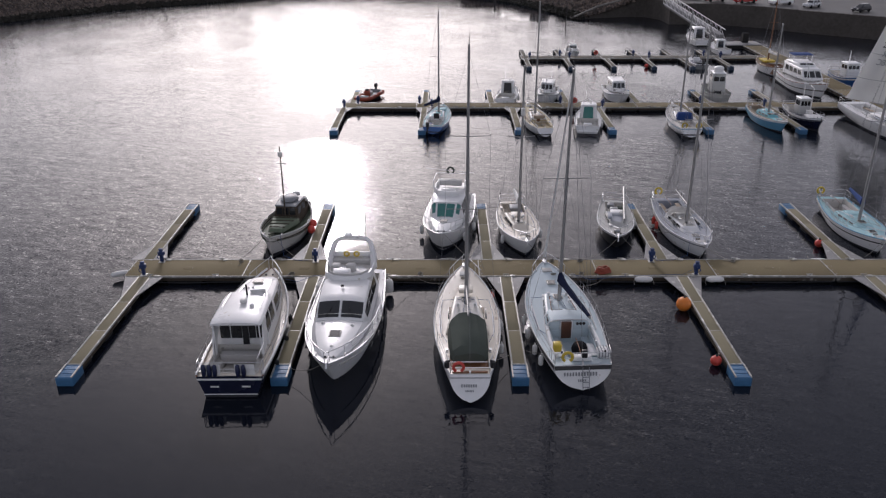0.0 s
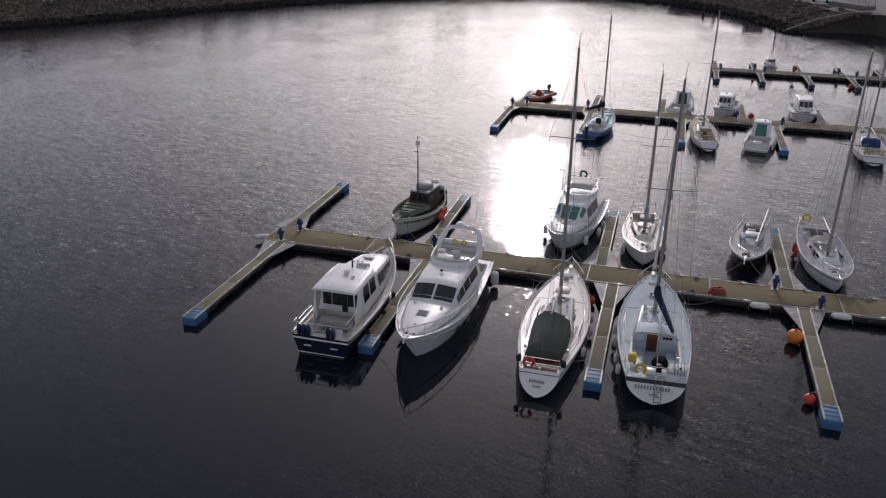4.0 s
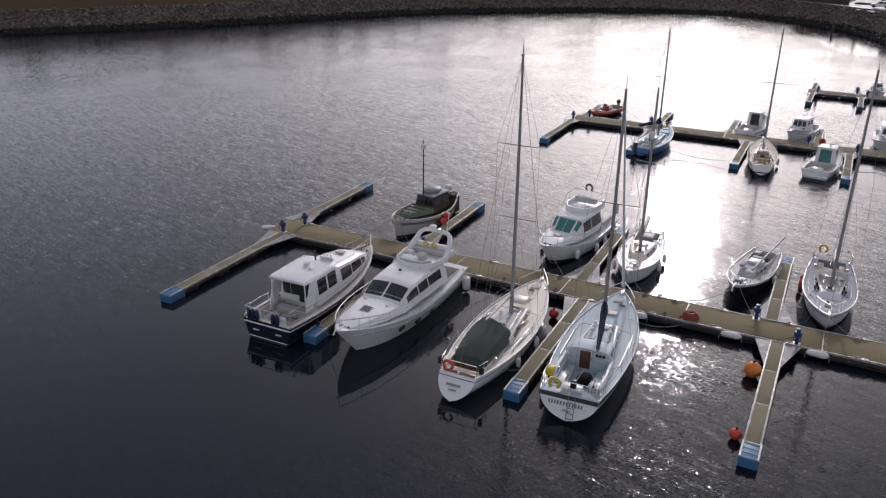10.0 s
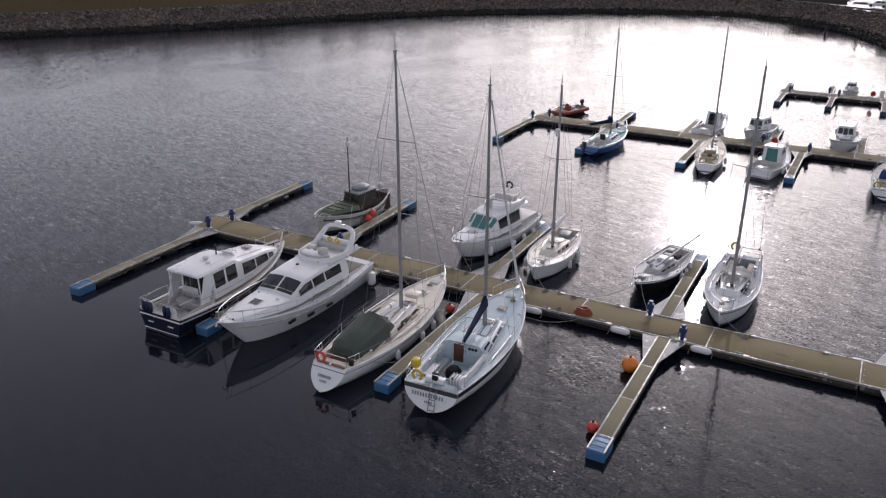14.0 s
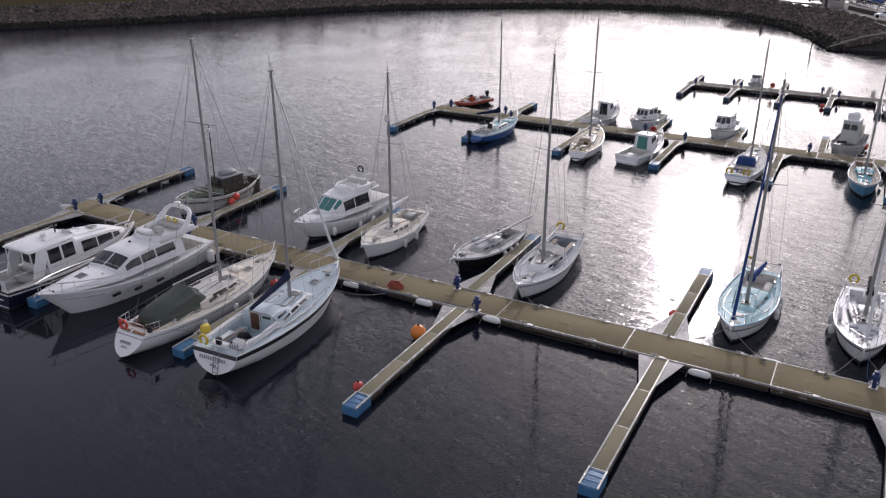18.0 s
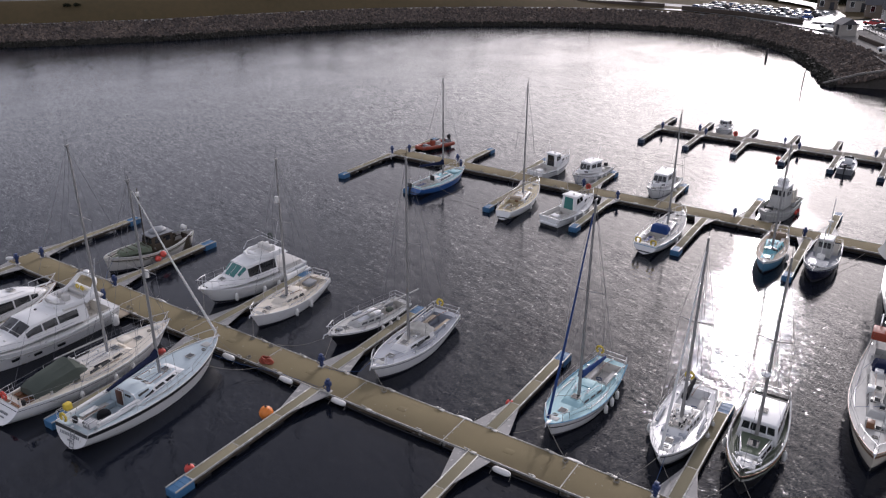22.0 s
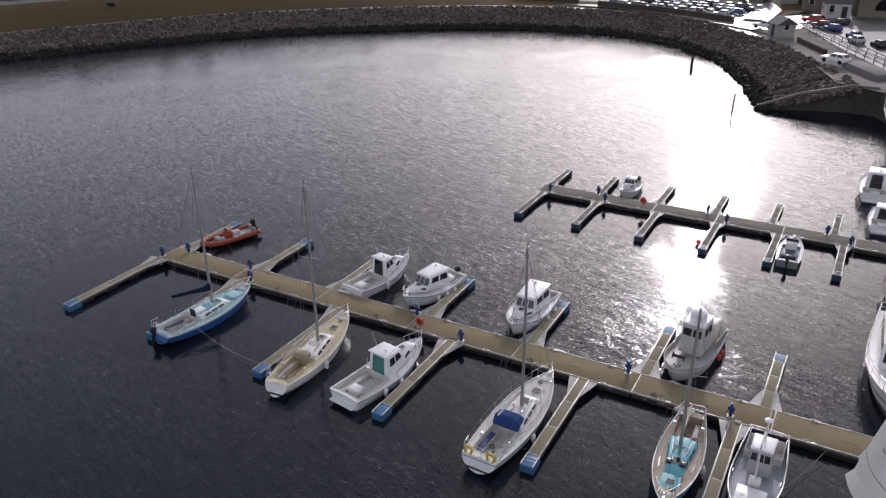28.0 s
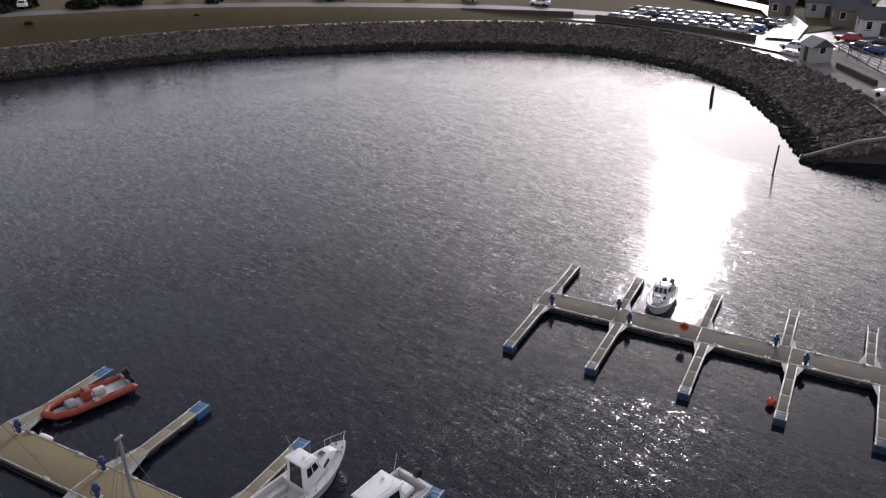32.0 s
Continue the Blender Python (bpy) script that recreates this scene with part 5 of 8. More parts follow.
f = part("flybridge", coaming([(-1.3, Y(0.1), z + 1.28), (-1.34, Y(0.22), z + 1.28), (-1.2, Y(0.31), z + 1.28), (-0.75, Y(0.355), z + 1.3), (0, Y(0.37), z + 1.32), (0.75, Y(0.355), z + 1.3), (1.2, Y(0.31), z + 1.28), (1.34, Y(0.22), z + 1.28), (1.3, Y(0.1), z + 1.28)], 0.34, 0.14), "white", boat)
part("flybridge_floor", boxed(-1.32, 1.32, Y(0.07), Y(0.34), z + 1.18, z + 1.32, bevel=0.04), "paledeck", f)
part("fly_screen", coaming([(-1.12, Y(0.31), z + 1.6), (-0.7, Y(0.348), z + 1.6), (0, Y(0.362), z + 1.62), (0.7, Y(0.348), z + 1.6), (1.12, Y(0.31), z + 1.6)], 0.14, 0.03), "seat", f, "tinted low wind deflector")
bm = bmesh.new()
frustum(bm, (Y(0.29), Y(0.345), 0.55, 0.5, z + 1.3, z + 1.32), (Y(0.3), Y(0.34), 0.5, 0.42, z + 1.78, z + 1.72), 0.06)
part("helm_console", bm, "white", f, "", 40, pose(0.35, 0, 0))
helm_wheel(f, 0.4, Y(0.285), z + 1.7, 0.19)
for x in (-0.1, 0.75):
    part("pilot_seat", boxed(x - 0.26, x + 0.26, Y(0.235), Y(0.275), z + 1.3, z + 1.8, bevel=0.1), "seat", f)
part("fly_bench", boxed(-1.15, 1.15, Y(0.13), Y(0.175), z + 1.3, z + 1.62, bevel=0.08), "seat", f)
part("bench_back", boxed(-1.15, 1.15, Y(0.112), Y(0.132), z + 1.3, z + 1.85, bevel=0.07), "white", f)
for s in (-1, 1):
    bm = bmesh.new()
    tube(bm, [(s * 1.3, Y(0.2), z + 1.25), (s * 1.2, Y(0.13), z + 1.85), (s * 1.02, Y(0.095), z + 2.3), (s * 0.8, Y(0.085), z + 2.45)], 0.2, 8, 0.12)
    part("arch_leg", bm, "white", f)
arch = part("radar_arch", tubed([(-0.85, Y(0.086), z + 2.44), (-0.4, Y(0.08), z + 2.5), (0.4, Y(0.08), z + 2.5), (0.85, Y(0.086), z + 2.44)], 0.13, 8), "white", f)
part("radar_dome", lathe([(0.05, 0), (0.22, 0.03), (0.24, 0.11), (0.16, 0.19), (0.04, 0.21)], 14), "white", arch, "", 40, pose(0.25, Y(0.08), z + 2.6))
part("horn", tubed([(-0.3, Y(0.08), z + 2.66), (-0.3, Y(0.08) + 0.3, z + 2.66)], 0.04, 8, 0.07), "steel", arch)
part("aerial", tubed([(-0.7, Y(0.08), z + 2.5), (-0.75, Y(0.06), z + 3.9)], 0.015, 5), "white", arch)
for x in (-0.45, 0.5):
    part("life_ring", tubed([(x * 0.6 + 0.14 * math.cos(2 * math.pi * i / 12), Y(0.15), z + 1.85 + 0.14 * math.sin(2 * math.pi * i / 12)) for i in range(13)], 0.05, 6), "yellow", f)
z += 0.16
hatch(boat, 0, Y(0.76), z + 0.52, 0.6, 0.6, -4)
rails(boat, h, Y(0.32), Y(0.86), 0.65, 6, 2, True, False)
for s in (-1, 1):
    part("top_rail", tubed([p + Vector((0, 0, 0.66)) for p in h.rail(Y(0.3), Y(0.93), s, 0.08, 0, 16)], 0.028, 6), "steel", boat, "bright stainless handrail")
part("anchor", tubed([(0, Y(0.94), 1.95), (0, Y(1.0) + 0.1, 2.05), (0, Y(1.0) + 0.25, 1.85)], 0.045, 6), "steel", boat)
for x_, f_ in ((-0.75, 0.68), (0.8, 0.66), (0.0, 0.86)):
    part("deck_vent", lathe([(0.1, 0), (0.1, 0.05), (0.05, 0.1), (0.01, 0.11)], 10), "vinyl", boat, "", 40, pose(x_, Y(f_), z + 0.46))
for s in (-1, 1):
    for f_ in (0.42, 0.56, 0.68):
        w, zz = h.deck(Y(f_))
        part("porthole", boxed(s * (w - 0.1), s * (w + 0.0), Y(f_) - 0.28, Y(f_) + 0.28, zz - 0.62, zz - 0.46, bevel=0.02), "window", boat)
    part("rubbing_strake", tubed([h.point(t / 20, 0.78, s) + Vector((s * 0.015, 0, 0)) for t in range(0, 20)], 0.035, 6), "edge", boat)
part("bathing_platform", boxed(-1.7, 1.7, -h.L / 2 - 0.7, -h.L / 2 + 0.1, 0.32, 0.44, bevel=0.04), "teakdeck", boat)
hung_fenders(boat, h, [(Y(0.12), 1), (Y(0.06), -1)], "vinyl", 0.26, 0.9)

boat, h, Y, zz = yacht("cruising_yacht", "cream-decked white cruising yacht with dark green cockpit tent", (-2.5, 11.2), (-2.45, -0.6), 3.55, 1.4, 1.15, "white", "cream", "navy", "cream", "paledeck", (0.05, 0.30), (0.34, 0.7), 0.575, 15.4, None, None, None, True, 0.55, 1.3, 0.9, True, 1.15, [(0.3, 1), (0.5, 1), (0.62, 1)], boom=True, boomlen=3.6, band=(0.86, 0.885), boot=None)
part("aft_bench", boxed(-0.8, 0.8, Y(0.075), Y(0.12), 0.75, 0.95, bevel=0.03), "teak", boat)
for s in (-1, 1):
    part("cockpit_slats", boxed(s * 0.55, s * 0.93, Y(0.07), Y(0.16), 1.0, 1.04, bevel=0.01), "teak", boat)
    part("long_window", boxed(s * 1.0 - 0.02, s * 1.0 + 0.06, Y(0.43), Y(0.52), 1.32, 1.46, bevel=0.02), "window", boat)
    part("genoa_track", tubed([(s * 1.35, Y(0.3), 1.1), (s * 1.4, Y(0.5), 1.15)], 0.025, 5), "steel", boat)
part("life_raft", boxed(-0.4, 0.4, Y(0.66), Y(0.72), 1.45, 1.7, bevel=0.08), "cream", boat)
bm = bmesh.new()
rings = []
prof = ((1.0, 0.0), (0.94, 0.42), (0.86, 0.66), (0.45, 0.93), (0.0, 1.0), (-0.45, 0.93), (-0.86, 0.66), (-0.94, 0.42), (-1.0, 0.0))
for i, (f_, w, hh) in enumerate(((0.1, 0.78, 0.5), (0.125, 0.93, 0.78), (0.2, 1.02, 0.98), (0.27, 1.04, 1.12), (0.335, 1.02, 1.28), (0.375, 0.95, 0.85), (0.405, 0.88, 0.5))):
    rings.append([bm.verts.new((w * a + 0.02 * math.sin(5 * i + 9 * a), Y(f_), 1.08 + hh * b + 0.05 * math.sin(4 * i + 6 * b + 3 * a))) for a, b in prof])
for u, v in zip(rings, rings[1:]):
    for k in range(8):
        bm.faces.new((u[k], u[k + 1], v[k + 1], v[k]))
bm.faces.new(rings[0])
bm.faces.new(rings[-1])
part("cockpit_tent", bm, "canopy", boat, "dark green canvas cockpit tent on hoops", 25)
part("tent_window", boxed(-0.6, 0.6, Y(0.375), Y(0.38), 1.68, 1.95, bevel=0.004), "seat", boat, "clear front panel of the tent")
ring_buoy(boat, pose(-0.55, -h.L / 2 + 0.05, 1.5), "red")
lettering(boat, "", 0.16, pose(0, -h.L / 2 - 0.40, 0.75, 46), "grey", 7)
lettering(boat, "", 0.1, pose(0, -h.L / 2 - 0.57, 0.57, 46), "grey", 6)
for s in (-1, 1):
    part("winch_pod", lathe([(0.03, -0.2), (0.13, -0.15), (0.13, 0.15), (0.03, 0.2)], 8), "rubber", boat, "", 40, pose(s * 1.1, -h.L / 2 + 0.3, 1.5))
part("teak_taffrail", boxed(-0.85, 0.85, -h.L / 2 + 0.06, -h.L / 2 + 0.22, 1.16, 1.22, bevel=0.02), "teak", boat)
for s in (-1, 1):
    for f_ in (0.46, 0.56):
        w, z_ = h.deck(Y(f_))
        part("deck_locker_port", boxed(s * 0.88 - 0.1, s * 0.88 + 0.1, Y(f_) - 0.35, Y(f_) + 0.35, z_ + 0.02, z_ + 0.07, bevel=0.02), "teakdeck", boat)

boat, h, Y, zz = yacht("cruising_yacht", "white cruising yacht with pale blue decks and a black sheer stripe", (2.4, 11.3), (3.0, -0.1), 3.75, 1.6, 1.35, "white", "bluedeck", "black", "white", "bluedeck", (0.06, 0.30), (0.31, 0.68), 0.56, 14.2, "canvasnavy", "sail", None, False, 0.74, 1.2, 0.35, False, 1.25, [(0.25, -1), (0.4, -1), (0.52, -1), (0.15, -1)], wood=True, boomlen=4.4, boom_turn=9, band=(0.81, 0.98), radar=8.3, boot=None)
dod = Shell([(Y(0.47), 0.85, 0.75, zz[0] - 0.05, 0.05, 0.02), (Y(0.415), 1.05, 0.92, zz[0] - 0.12, 0.34, 0.08), (Y(0.36), 1.12, 1.0, zz[0] - 0.2, 0.52, 0.08), (Y(0.315), 1.14, 1.02, zz[0] - 0.25, 0.56, 0.06)])
d = part("doghouse", dod.mesh(), "bluedeck", boat, "low pale blue moulded doghouse over the companionway")
for s in (-1, 1):
    part("side_window", dod.pane(1.1, 2.5, 0.9, 1.8, s), "window", d)
    part("front_window", dod.pane(0.25, 0.85, 4.4, 5.8, s), "window", d)
part("washboard_door", boxed(-0.42, 0.1, Y(0.295), Y(0.313), 0.86, zz[0] + 0.3, bevel=0.01), "mahogany", d, "tall dark varnished companionway door")
part("door_frame", tubed([(-0.46, Y(0.302), 0.7), (-0.46, Y(0.302), zz[0] + 0.33), (0.14, Y(0.302), zz[0] + 0.33), (0.14, Y(0.302), 0.7)], 0.03, 5), "white", d)
part("doghouse_bow", tubed([(1.18 * math.sin(a * 0.26) if abs(a) < 6 else 1.18 * a / 6, Y(0.31), zz[0] + 0.36 - 0.5 * (a / 6) ** 4) for a in range(-6, 7)], 0.03, 6), "steel", d, "bright grab rail over the doghouse edge")
for x0, x1 in ((-1.0, -0.5), (0.18, 1.0)):
    part("aft_panel", boxed(x0, x1, Y(0.305), Y(0.313), 1.1, zz[0] + 0.28, bevel=0.02), "bluedeck", d)
for i in range(3):
    part("instrument", lathe([(0.05, -0.03), (0.08, -0.02), (0.08, 0.02), (0.05, 0.03)], 10, "y"), "rubber", d, "", 40, pose(0.42 + 0.17 * i, Y(0.303), zz[0] + 0.16))
for s in (-1, 1):
    part("cockpit_coaming", coaming([(s * 1.12, Y(0.07), 1.25), (s * 1.2, Y(0.18), 1.22), (s * 1.16, Y(0.31), 1.25)], 0.3, 0.16), "white", boat)
    part("locker_lid", boxed(s * 0.62, s * 1.0, Y(0.1), Y(0.2), 1.12, 1.17, bevel=0.02), "white", boat)
    part("jib_track", tubed([(s * 1.5, Y(0.32), 1.2), (s * 1.5, Y(0.56), 1.24)], 0.025, 5), "steel", boat)
    part("dorade_vent", lathe([(0.09, 0), (0.08, 0.12), (0.1, 0.2), (0.02, 0.24)], 8), "white", boat, "", 40, pose(s * 0.5, Y(0.6), zz[1] + 0.08))
part("stern_deck_box", boxed(-0.5, 0.5, Y(0.025), Y(0.055), 1.36, 1.6, bevel=0.05), "white", boat)
ring_buoy(boat, pose(-0.75, -h.L / 2 + 0.1, 1.75), "yellow")
part("folded_lifejacket", boxed(-1.35, -0.95, -h.L / 2 + 0.5, -h.L / 2 + 0.95, 1.75, 2.2, bevel=0.1), "yellow", boat, "yellow buoyancy bag on the rail")
part("life_raft", boxed(0.75, 1.35, -h.L / 2 + 0.25, -h.L / 2 + 0.8, 1.55, 1.9, bevel=0.08), "white", boat, "white life raft canister on the stern")
for i in range(4):
    part("raft_strap", boxed(0.8 + i * 0.15, 0.84 + i * 0.15, -h.L / 2 + 0.22, -h.L / 2 + 0.83, 1.53, 1.92), "grey", boat)
lettering(boat, "", 0.2, pose(-0.05, -h.L / 2 - 0.14, 0.92, 72), "grey", 12)
lettering(boat, "", 0.12, pose(0.0, -h.L / 2 - 0.24, 0.62, 72), "grey", 5)
bm = bmesh.new()
for s in (-1, 1):
    tube(bm, [(s * 0.16 + 0.15, -h.L / 2 - 0.05, 1.25), (s * 0.16 + 0.15, -h.L / 2 - 0.4, 0.2)], 0.02, 5)
for k in range(4):
    tube(bm, [(-0.01, -h.L / 2 - 0.13 - 0.08 * k, 1.02 - 0.24 * k), (0.31, -h.L / 2 - 0.13 - 0.08 * k, 1.02 - 0.24 * k)], 0.02, 5)
part("stern_ladder", bm, "grey", boat)
part("cockpit_tarp", lathe([(0.4, 0), (0.42, 0.2), (0.3, 0.42), (0.05, 0.5)], 10), "canvasblack", boat, "dark wheel cover in the cockpit", 40, pose(0.25, Y(0.17), 0.95))
part("kicker_outboard", boxed(-0.14, 0.14, -0.12, 0.12, 0, 0.42, bevel=0.06), "engine", boat, "", 40, pose(0.1, -h.L / 2 + 0.25, 1.6))

# ---- near walkway, back berths ----
boat, h, Y = motor("wooden_fishing_boat", "old double-ended wooden boat, green deck and dark wheelhouse", (-15.2, 15.0), (-14.4, 23.6), 3.2, 1.55, 1.3, "paledeck", "greendeck", None, (0.1, 0.34), "fishing boat", 0.12, 0.5, 0.5, 0.62, 0.5, 2.2, rail="worn", bulwark=0.3, floor="timber", cw=0.24)
c, q = house_on(boat, (Y(0.3), Y(0.54), 0.95, 0.9, 0.95, 0.95), (Y(0.3), Y(0.52), 0.85, 0.72, 2.25, 2.25), "timber", 0.05, "wheelhouse", SIDES2(0.1, 0.9, 2, 0.5, 0.85) + ROW("fore", 3, 0.5, 0.88) + ROW("aft", 2, 0.5, 0.85), "grey", 0.15)
part("upturned_dinghy", lathe([(0.02, -0.8), (0.3, -0.6), (0.45, 0), (0.3, 0.6), (0.02, 0.8)], 12, "y"), "grey", boat, "grey inflatable dinghy stowed on the wheelhouse roof", 40, pose(0, Y(0.4), 2.42, 0, 0, 0) @ Matrix.Diagonal((1.5, 1, 0.6, 1)))
c, q = house_on(boat, (Y(0.55), Y(0.84), 1.05, 0.55, 1.1, 1.35), (Y(0.55), Y(0.82), 0.9, 0.4, 1.55, 1.6), "greendeck", 0.06, "hold_cover")
for k in range(4):
    y = Y(0.58 + 0.07 * k)
    part("batten", boxed(-0.95 + 0.13 * k, 0.95 - 0.13 * k, y - 0.03, y + 0.03, 1.54 + 0.012 * k, 1.6 + 0.012 * k, bevel=0.01), "timber", c)
for s in (-1, 1):
    part("gunwale", tubed(h.rail(Y(0.02), Y(0.98), s, 0.02, 0.03, 20), 0.07, 6), "worn", boat)
part("mast", tubed([(0, Y(0.55), 1.0), (0, Y(0.55), 6.6)], 0.06, 8, 0.035), "timber", boat)
part("mast_lamp", boxed(-0.14, 0.14, Y(0.55) - 0.12, Y(0.55) + 0.12, 5.9, 6.25, bevel=0.04), "vinyl", boat)
part("mast_crosspiece", tubed([(-0.35, Y(0.55), 5.4), (0.35, Y(0.55), 5.4)], 0.025, 5), "wire", boat)
part("white_float", lathe([(0.03, -0.3), (0.2, -0.22), (0.22, 0.2), (0.03, 0.3)], 10, "x"), "vinyl", boat, "", 40, pose(0.3, Y(0.08), 1.75))
for f_ in (0.5, 0.56):
    w, z_ = h.deck(Y(f_))
    part("buoy_fender", lathe([(0.02 + 0.26 * math.sin(math.pi * i / 8), -0.28 * math.cos(math.pi * i / 8)) for i in range(9)], 12), "red", boat, "red ball fender hung over the side", 40, pose(-w - 0.2, Y(f_), 0.75 + 0.2 * math.sin(f_ * 40)))
for s in (-1, 1):
    part("rubbing_band", tubed([h.point(t / 22, 0.86, s) + Vector((s * 0.02, 0, 0)) for t in range(1, 22)], 0.045, 6), "timber", boat)

boat, h, Y = motor("flybridge_cruiser", "white flybridge cruiser with teal windscreen and railed foredeck", (-4.0, 15.2), (-2.9, 24.6), 3.5, 1.75, 1.2, "white", "white", None, (0.03, 0.28), rake=1.7, flare=0.62, rail="steel")
z = 1.3
fore = Shell([(Y(0.92), 0.4, 0.35, z + 0.3, 0.05, 0.02), (Y(0.84), 0.85, 0.72, z + 0.15, 0.24, 0.08), (Y(0.72), 1.15, 1.0, z + 0.05, 0.36, 0.1), (Y(0.6), 1.25, 1.1, z - 0.05, 0.42, 0.1)])
part("fore_deck_moulding", fore.mesh(), "white", boat)
sal = Shell([(Y(0.71), 0.95, 0.86, z + 0.1, 0.32, 0.05), (Y(0.595), 1.25, 1.02, z, 1.2, 0.06), (Y(0.45), 1.35, 1.1, z - 0.05, 1.34, 0.06), (Y(0.3), 1.36, 1.12, z - 0.05, 1.34, 0.05)])
c = part("saloon", sal.mesh(), "white", boat)
for s in (-1, 1):
    part("windscreen", sal.pane(0.1, 0.9, 4.7, 5.95, s), "teal", c, "teal tinted windscreen pane")
    part("corner_pane", sal.pane(0.35, 0.95, 2.0, 4.3, s), "teal", c)
    part("side_window", sal.pane(1.04, 1.8, 0.62, 1.92, s), "window", c)
    part("side_window", sal.pane(1.86, 2.9, 0.62, 1.92, s), "window", c)
f = part("flybridge", coaming([(-0.95, Y(0.2), z + 1.3), (-1.08, Y(0.3), z + 1.3), (-1.05, Y(0.4), z + 1.32), (-0.7, Y(0.475), z + 1.34), (0, Y(0.5), z + 1.35), (0.7, Y(0.475), z + 1.34), (1.05, Y(0.4), z + 1.32), (1.08, Y(0.3), z + 1.3), (0.95, Y(0.2), z + 1.3)], 0.36, 0.16), "white", boat)
part("hard_top", Shell([(Y(0.6), 0.95, 0.8, z + 1.2, 0.06, 0.02), (Y(0.5), 1.16, 1.02, z + 1.24, 0.12, 0.05), (Y(0.3), 1.2, 1.08, z + 1.24, 0.12, 0.05), (Y(0.17), 1.15, 1.0, z + 1.22, 0.08, 0.03)]).mesh(), "white", boat)
part("fly_console", boxed(-0.5, 0.5, Y(0.43), Y(0.465), z + 1.35, z + 1.75, bevel=0.1), "white", f)
part("flybridge_seat", boxed(-0.8, 0.8, Y(0.27), Y(0.33), z + 1.55, z + 1.95, bevel=0.08), "seat", f)
part("fly_rail", tubed([(-1.1, Y(0.45), z + 1.7), (-1.15, Y(0.4), z + 2.2), (-1.1, Y(0.26), z + 2.3), (1.1, Y(0.26), z + 2.3), (1.15, Y(0.4), z + 2.2), (1.1, Y(0.45), z + 1.7)], 0.025, 6), "steel", f)
part("aerial_bar", tubed([(-1.6, Y(0.25), z + 2.35), (1.9, Y(0.25), z + 2.6)], 0.02, 5), "steel", f)
ring_buoy(boat, pose(0.1, Y(0.24), z + 2.45), "canopy")
part("aerial", tubed([(-1.0, Y(0.3), z + 1.8), (-1.3, Y(0.26), z + 4.2)], 0.014, 4), "white", f)
hatch(boat, 0, Y(0.77), z + 0.5, 0.5, 0.45, -3)
rails(boat, h, Y(0.3), Y(0.86), 0.72, 6, 2, True, False)
part("stern_awning", boxed(-1.3, 1.3, Y(0.04), Y(0.29), 1.15, 1.5, bevel=0.1), "seat", boat, "cream canvas cover over the stern cockpit")
hung_fenders(boat, h, [(Y(0.2), -1), (Y(0.35), -1), (Y(0.5), -1), (Y(0.62), 1), (Y(0.75), -1)], "vinyl", 0.15, 0.65)
part("bathing_platform", boxed(-1.5, 1.5, -h.L / 2 - 0.5, -h.L / 2 + 0.1, 0.3, 0.42, bevel=0.04), "white", boat)

boat, h, Y, zz = yacht("sloop", "small cream sloop with pale deck, white hull and bare mast", (1.75, 15.0), (1.25, 23.2), 2.85, 1.25, 1.05, "white", "cream", None, "cream", "cream", (0.06, 0.33), (0.34, 0.68), 0.52, 11.9, "sail", None, None, False, 0.6, 0.9, 0.4, False, 0.9, [(0.4, -1), (0.6, -1), (0.7, 1)], wood=True, radar=9.0)
part("cockpit_clutter", boxed(-0.5, 0.3, Y(0.14), Y(0.26), 1.0, 1.3, bevel=0.1), "grey", boat, "folded grey cover in the cockpit")

boat, h, Y = motor("mastless_sloop", "weathered mastless sloop with black hull, spar laid on deck", (7.95, 16.2), (9.1, 23.6), 2.55, 1.15, 0.95, "black", "worn", "white", (0.06, 0.36), "sailing boat", 0.68, 1.0, 0.5, 0.7, 0.45, 2.2, floor="paledeck", deep=0.5, cw=0.26, band=(0.9, 0.98))
c, q, za, zf = coachroof(boat, h, Y(0.36), Y(0.72), 0.85, 0.5, 0.38, 0.26, "worn", "greydeck", 3)
part("sliding_hatch", boxed(-0.5, 0.4, Y(0.37), Y(0.47), za - 0.02, za + 0.18, bevel=0.06), "white", c)
for i, (x, y, w, l, hh, m) in enumerate(((0.3, 0.18, 0.5, 0.6, 0.35, "grey"), (-0.35, 0.25, 0.4, 0.5, 0.3, "canopy"), (0.1, 0.31, 0.6, 0.4, 0.4, "worn"), (0.45, 0.58, 0.3, 0.8, 0.2, "greydeck"), (-0.4, 0.5, 0.35, 0.5, 0.22, "worn"), (0.0, 0.86, 0.4, 0.4, 0.2, "grey"))):
    part("deck_clutter", boxed(x - w / 2, x + w / 2, Y(y) - l / 2, Y(y) + l / 2, 0.85 if y < 0.35 else 1.0 + 0.25 * (y < 0.7), (0.85 if y < 0.35 else 1.0 + 0.25 * (y < 0.7)) + hh, bevel=0.08), m, boat, "weathered gear stowed on deck")
part("laid_mast", tubed([(-0.7, Y(-0.12), 1.75), (-0.45, Y(0.75), 1.65)], 0.07, 8), "alloy", boat, "alloy spar lashed along the deck")
rails(boat, h, Y(0.08), Y(0.86), 0.6, 5)
hatch(boat, 0, Y(0.78), h.deck(Y(0.78))[1] + 0.02, 0.45, 0.45)
hung_fenders(boat, h, [(Y(0.25), -1), (Y(0.36), -1), (Y(0.47), -1)])
part("anchor", tubed([(0, h.L / 2 - 0.3, 1.2), (0, h.L / 2 + 0.35, 1.2), (0, h.L / 2 + 0.45, 0.95)], 0.04, 6), "steel", boat)

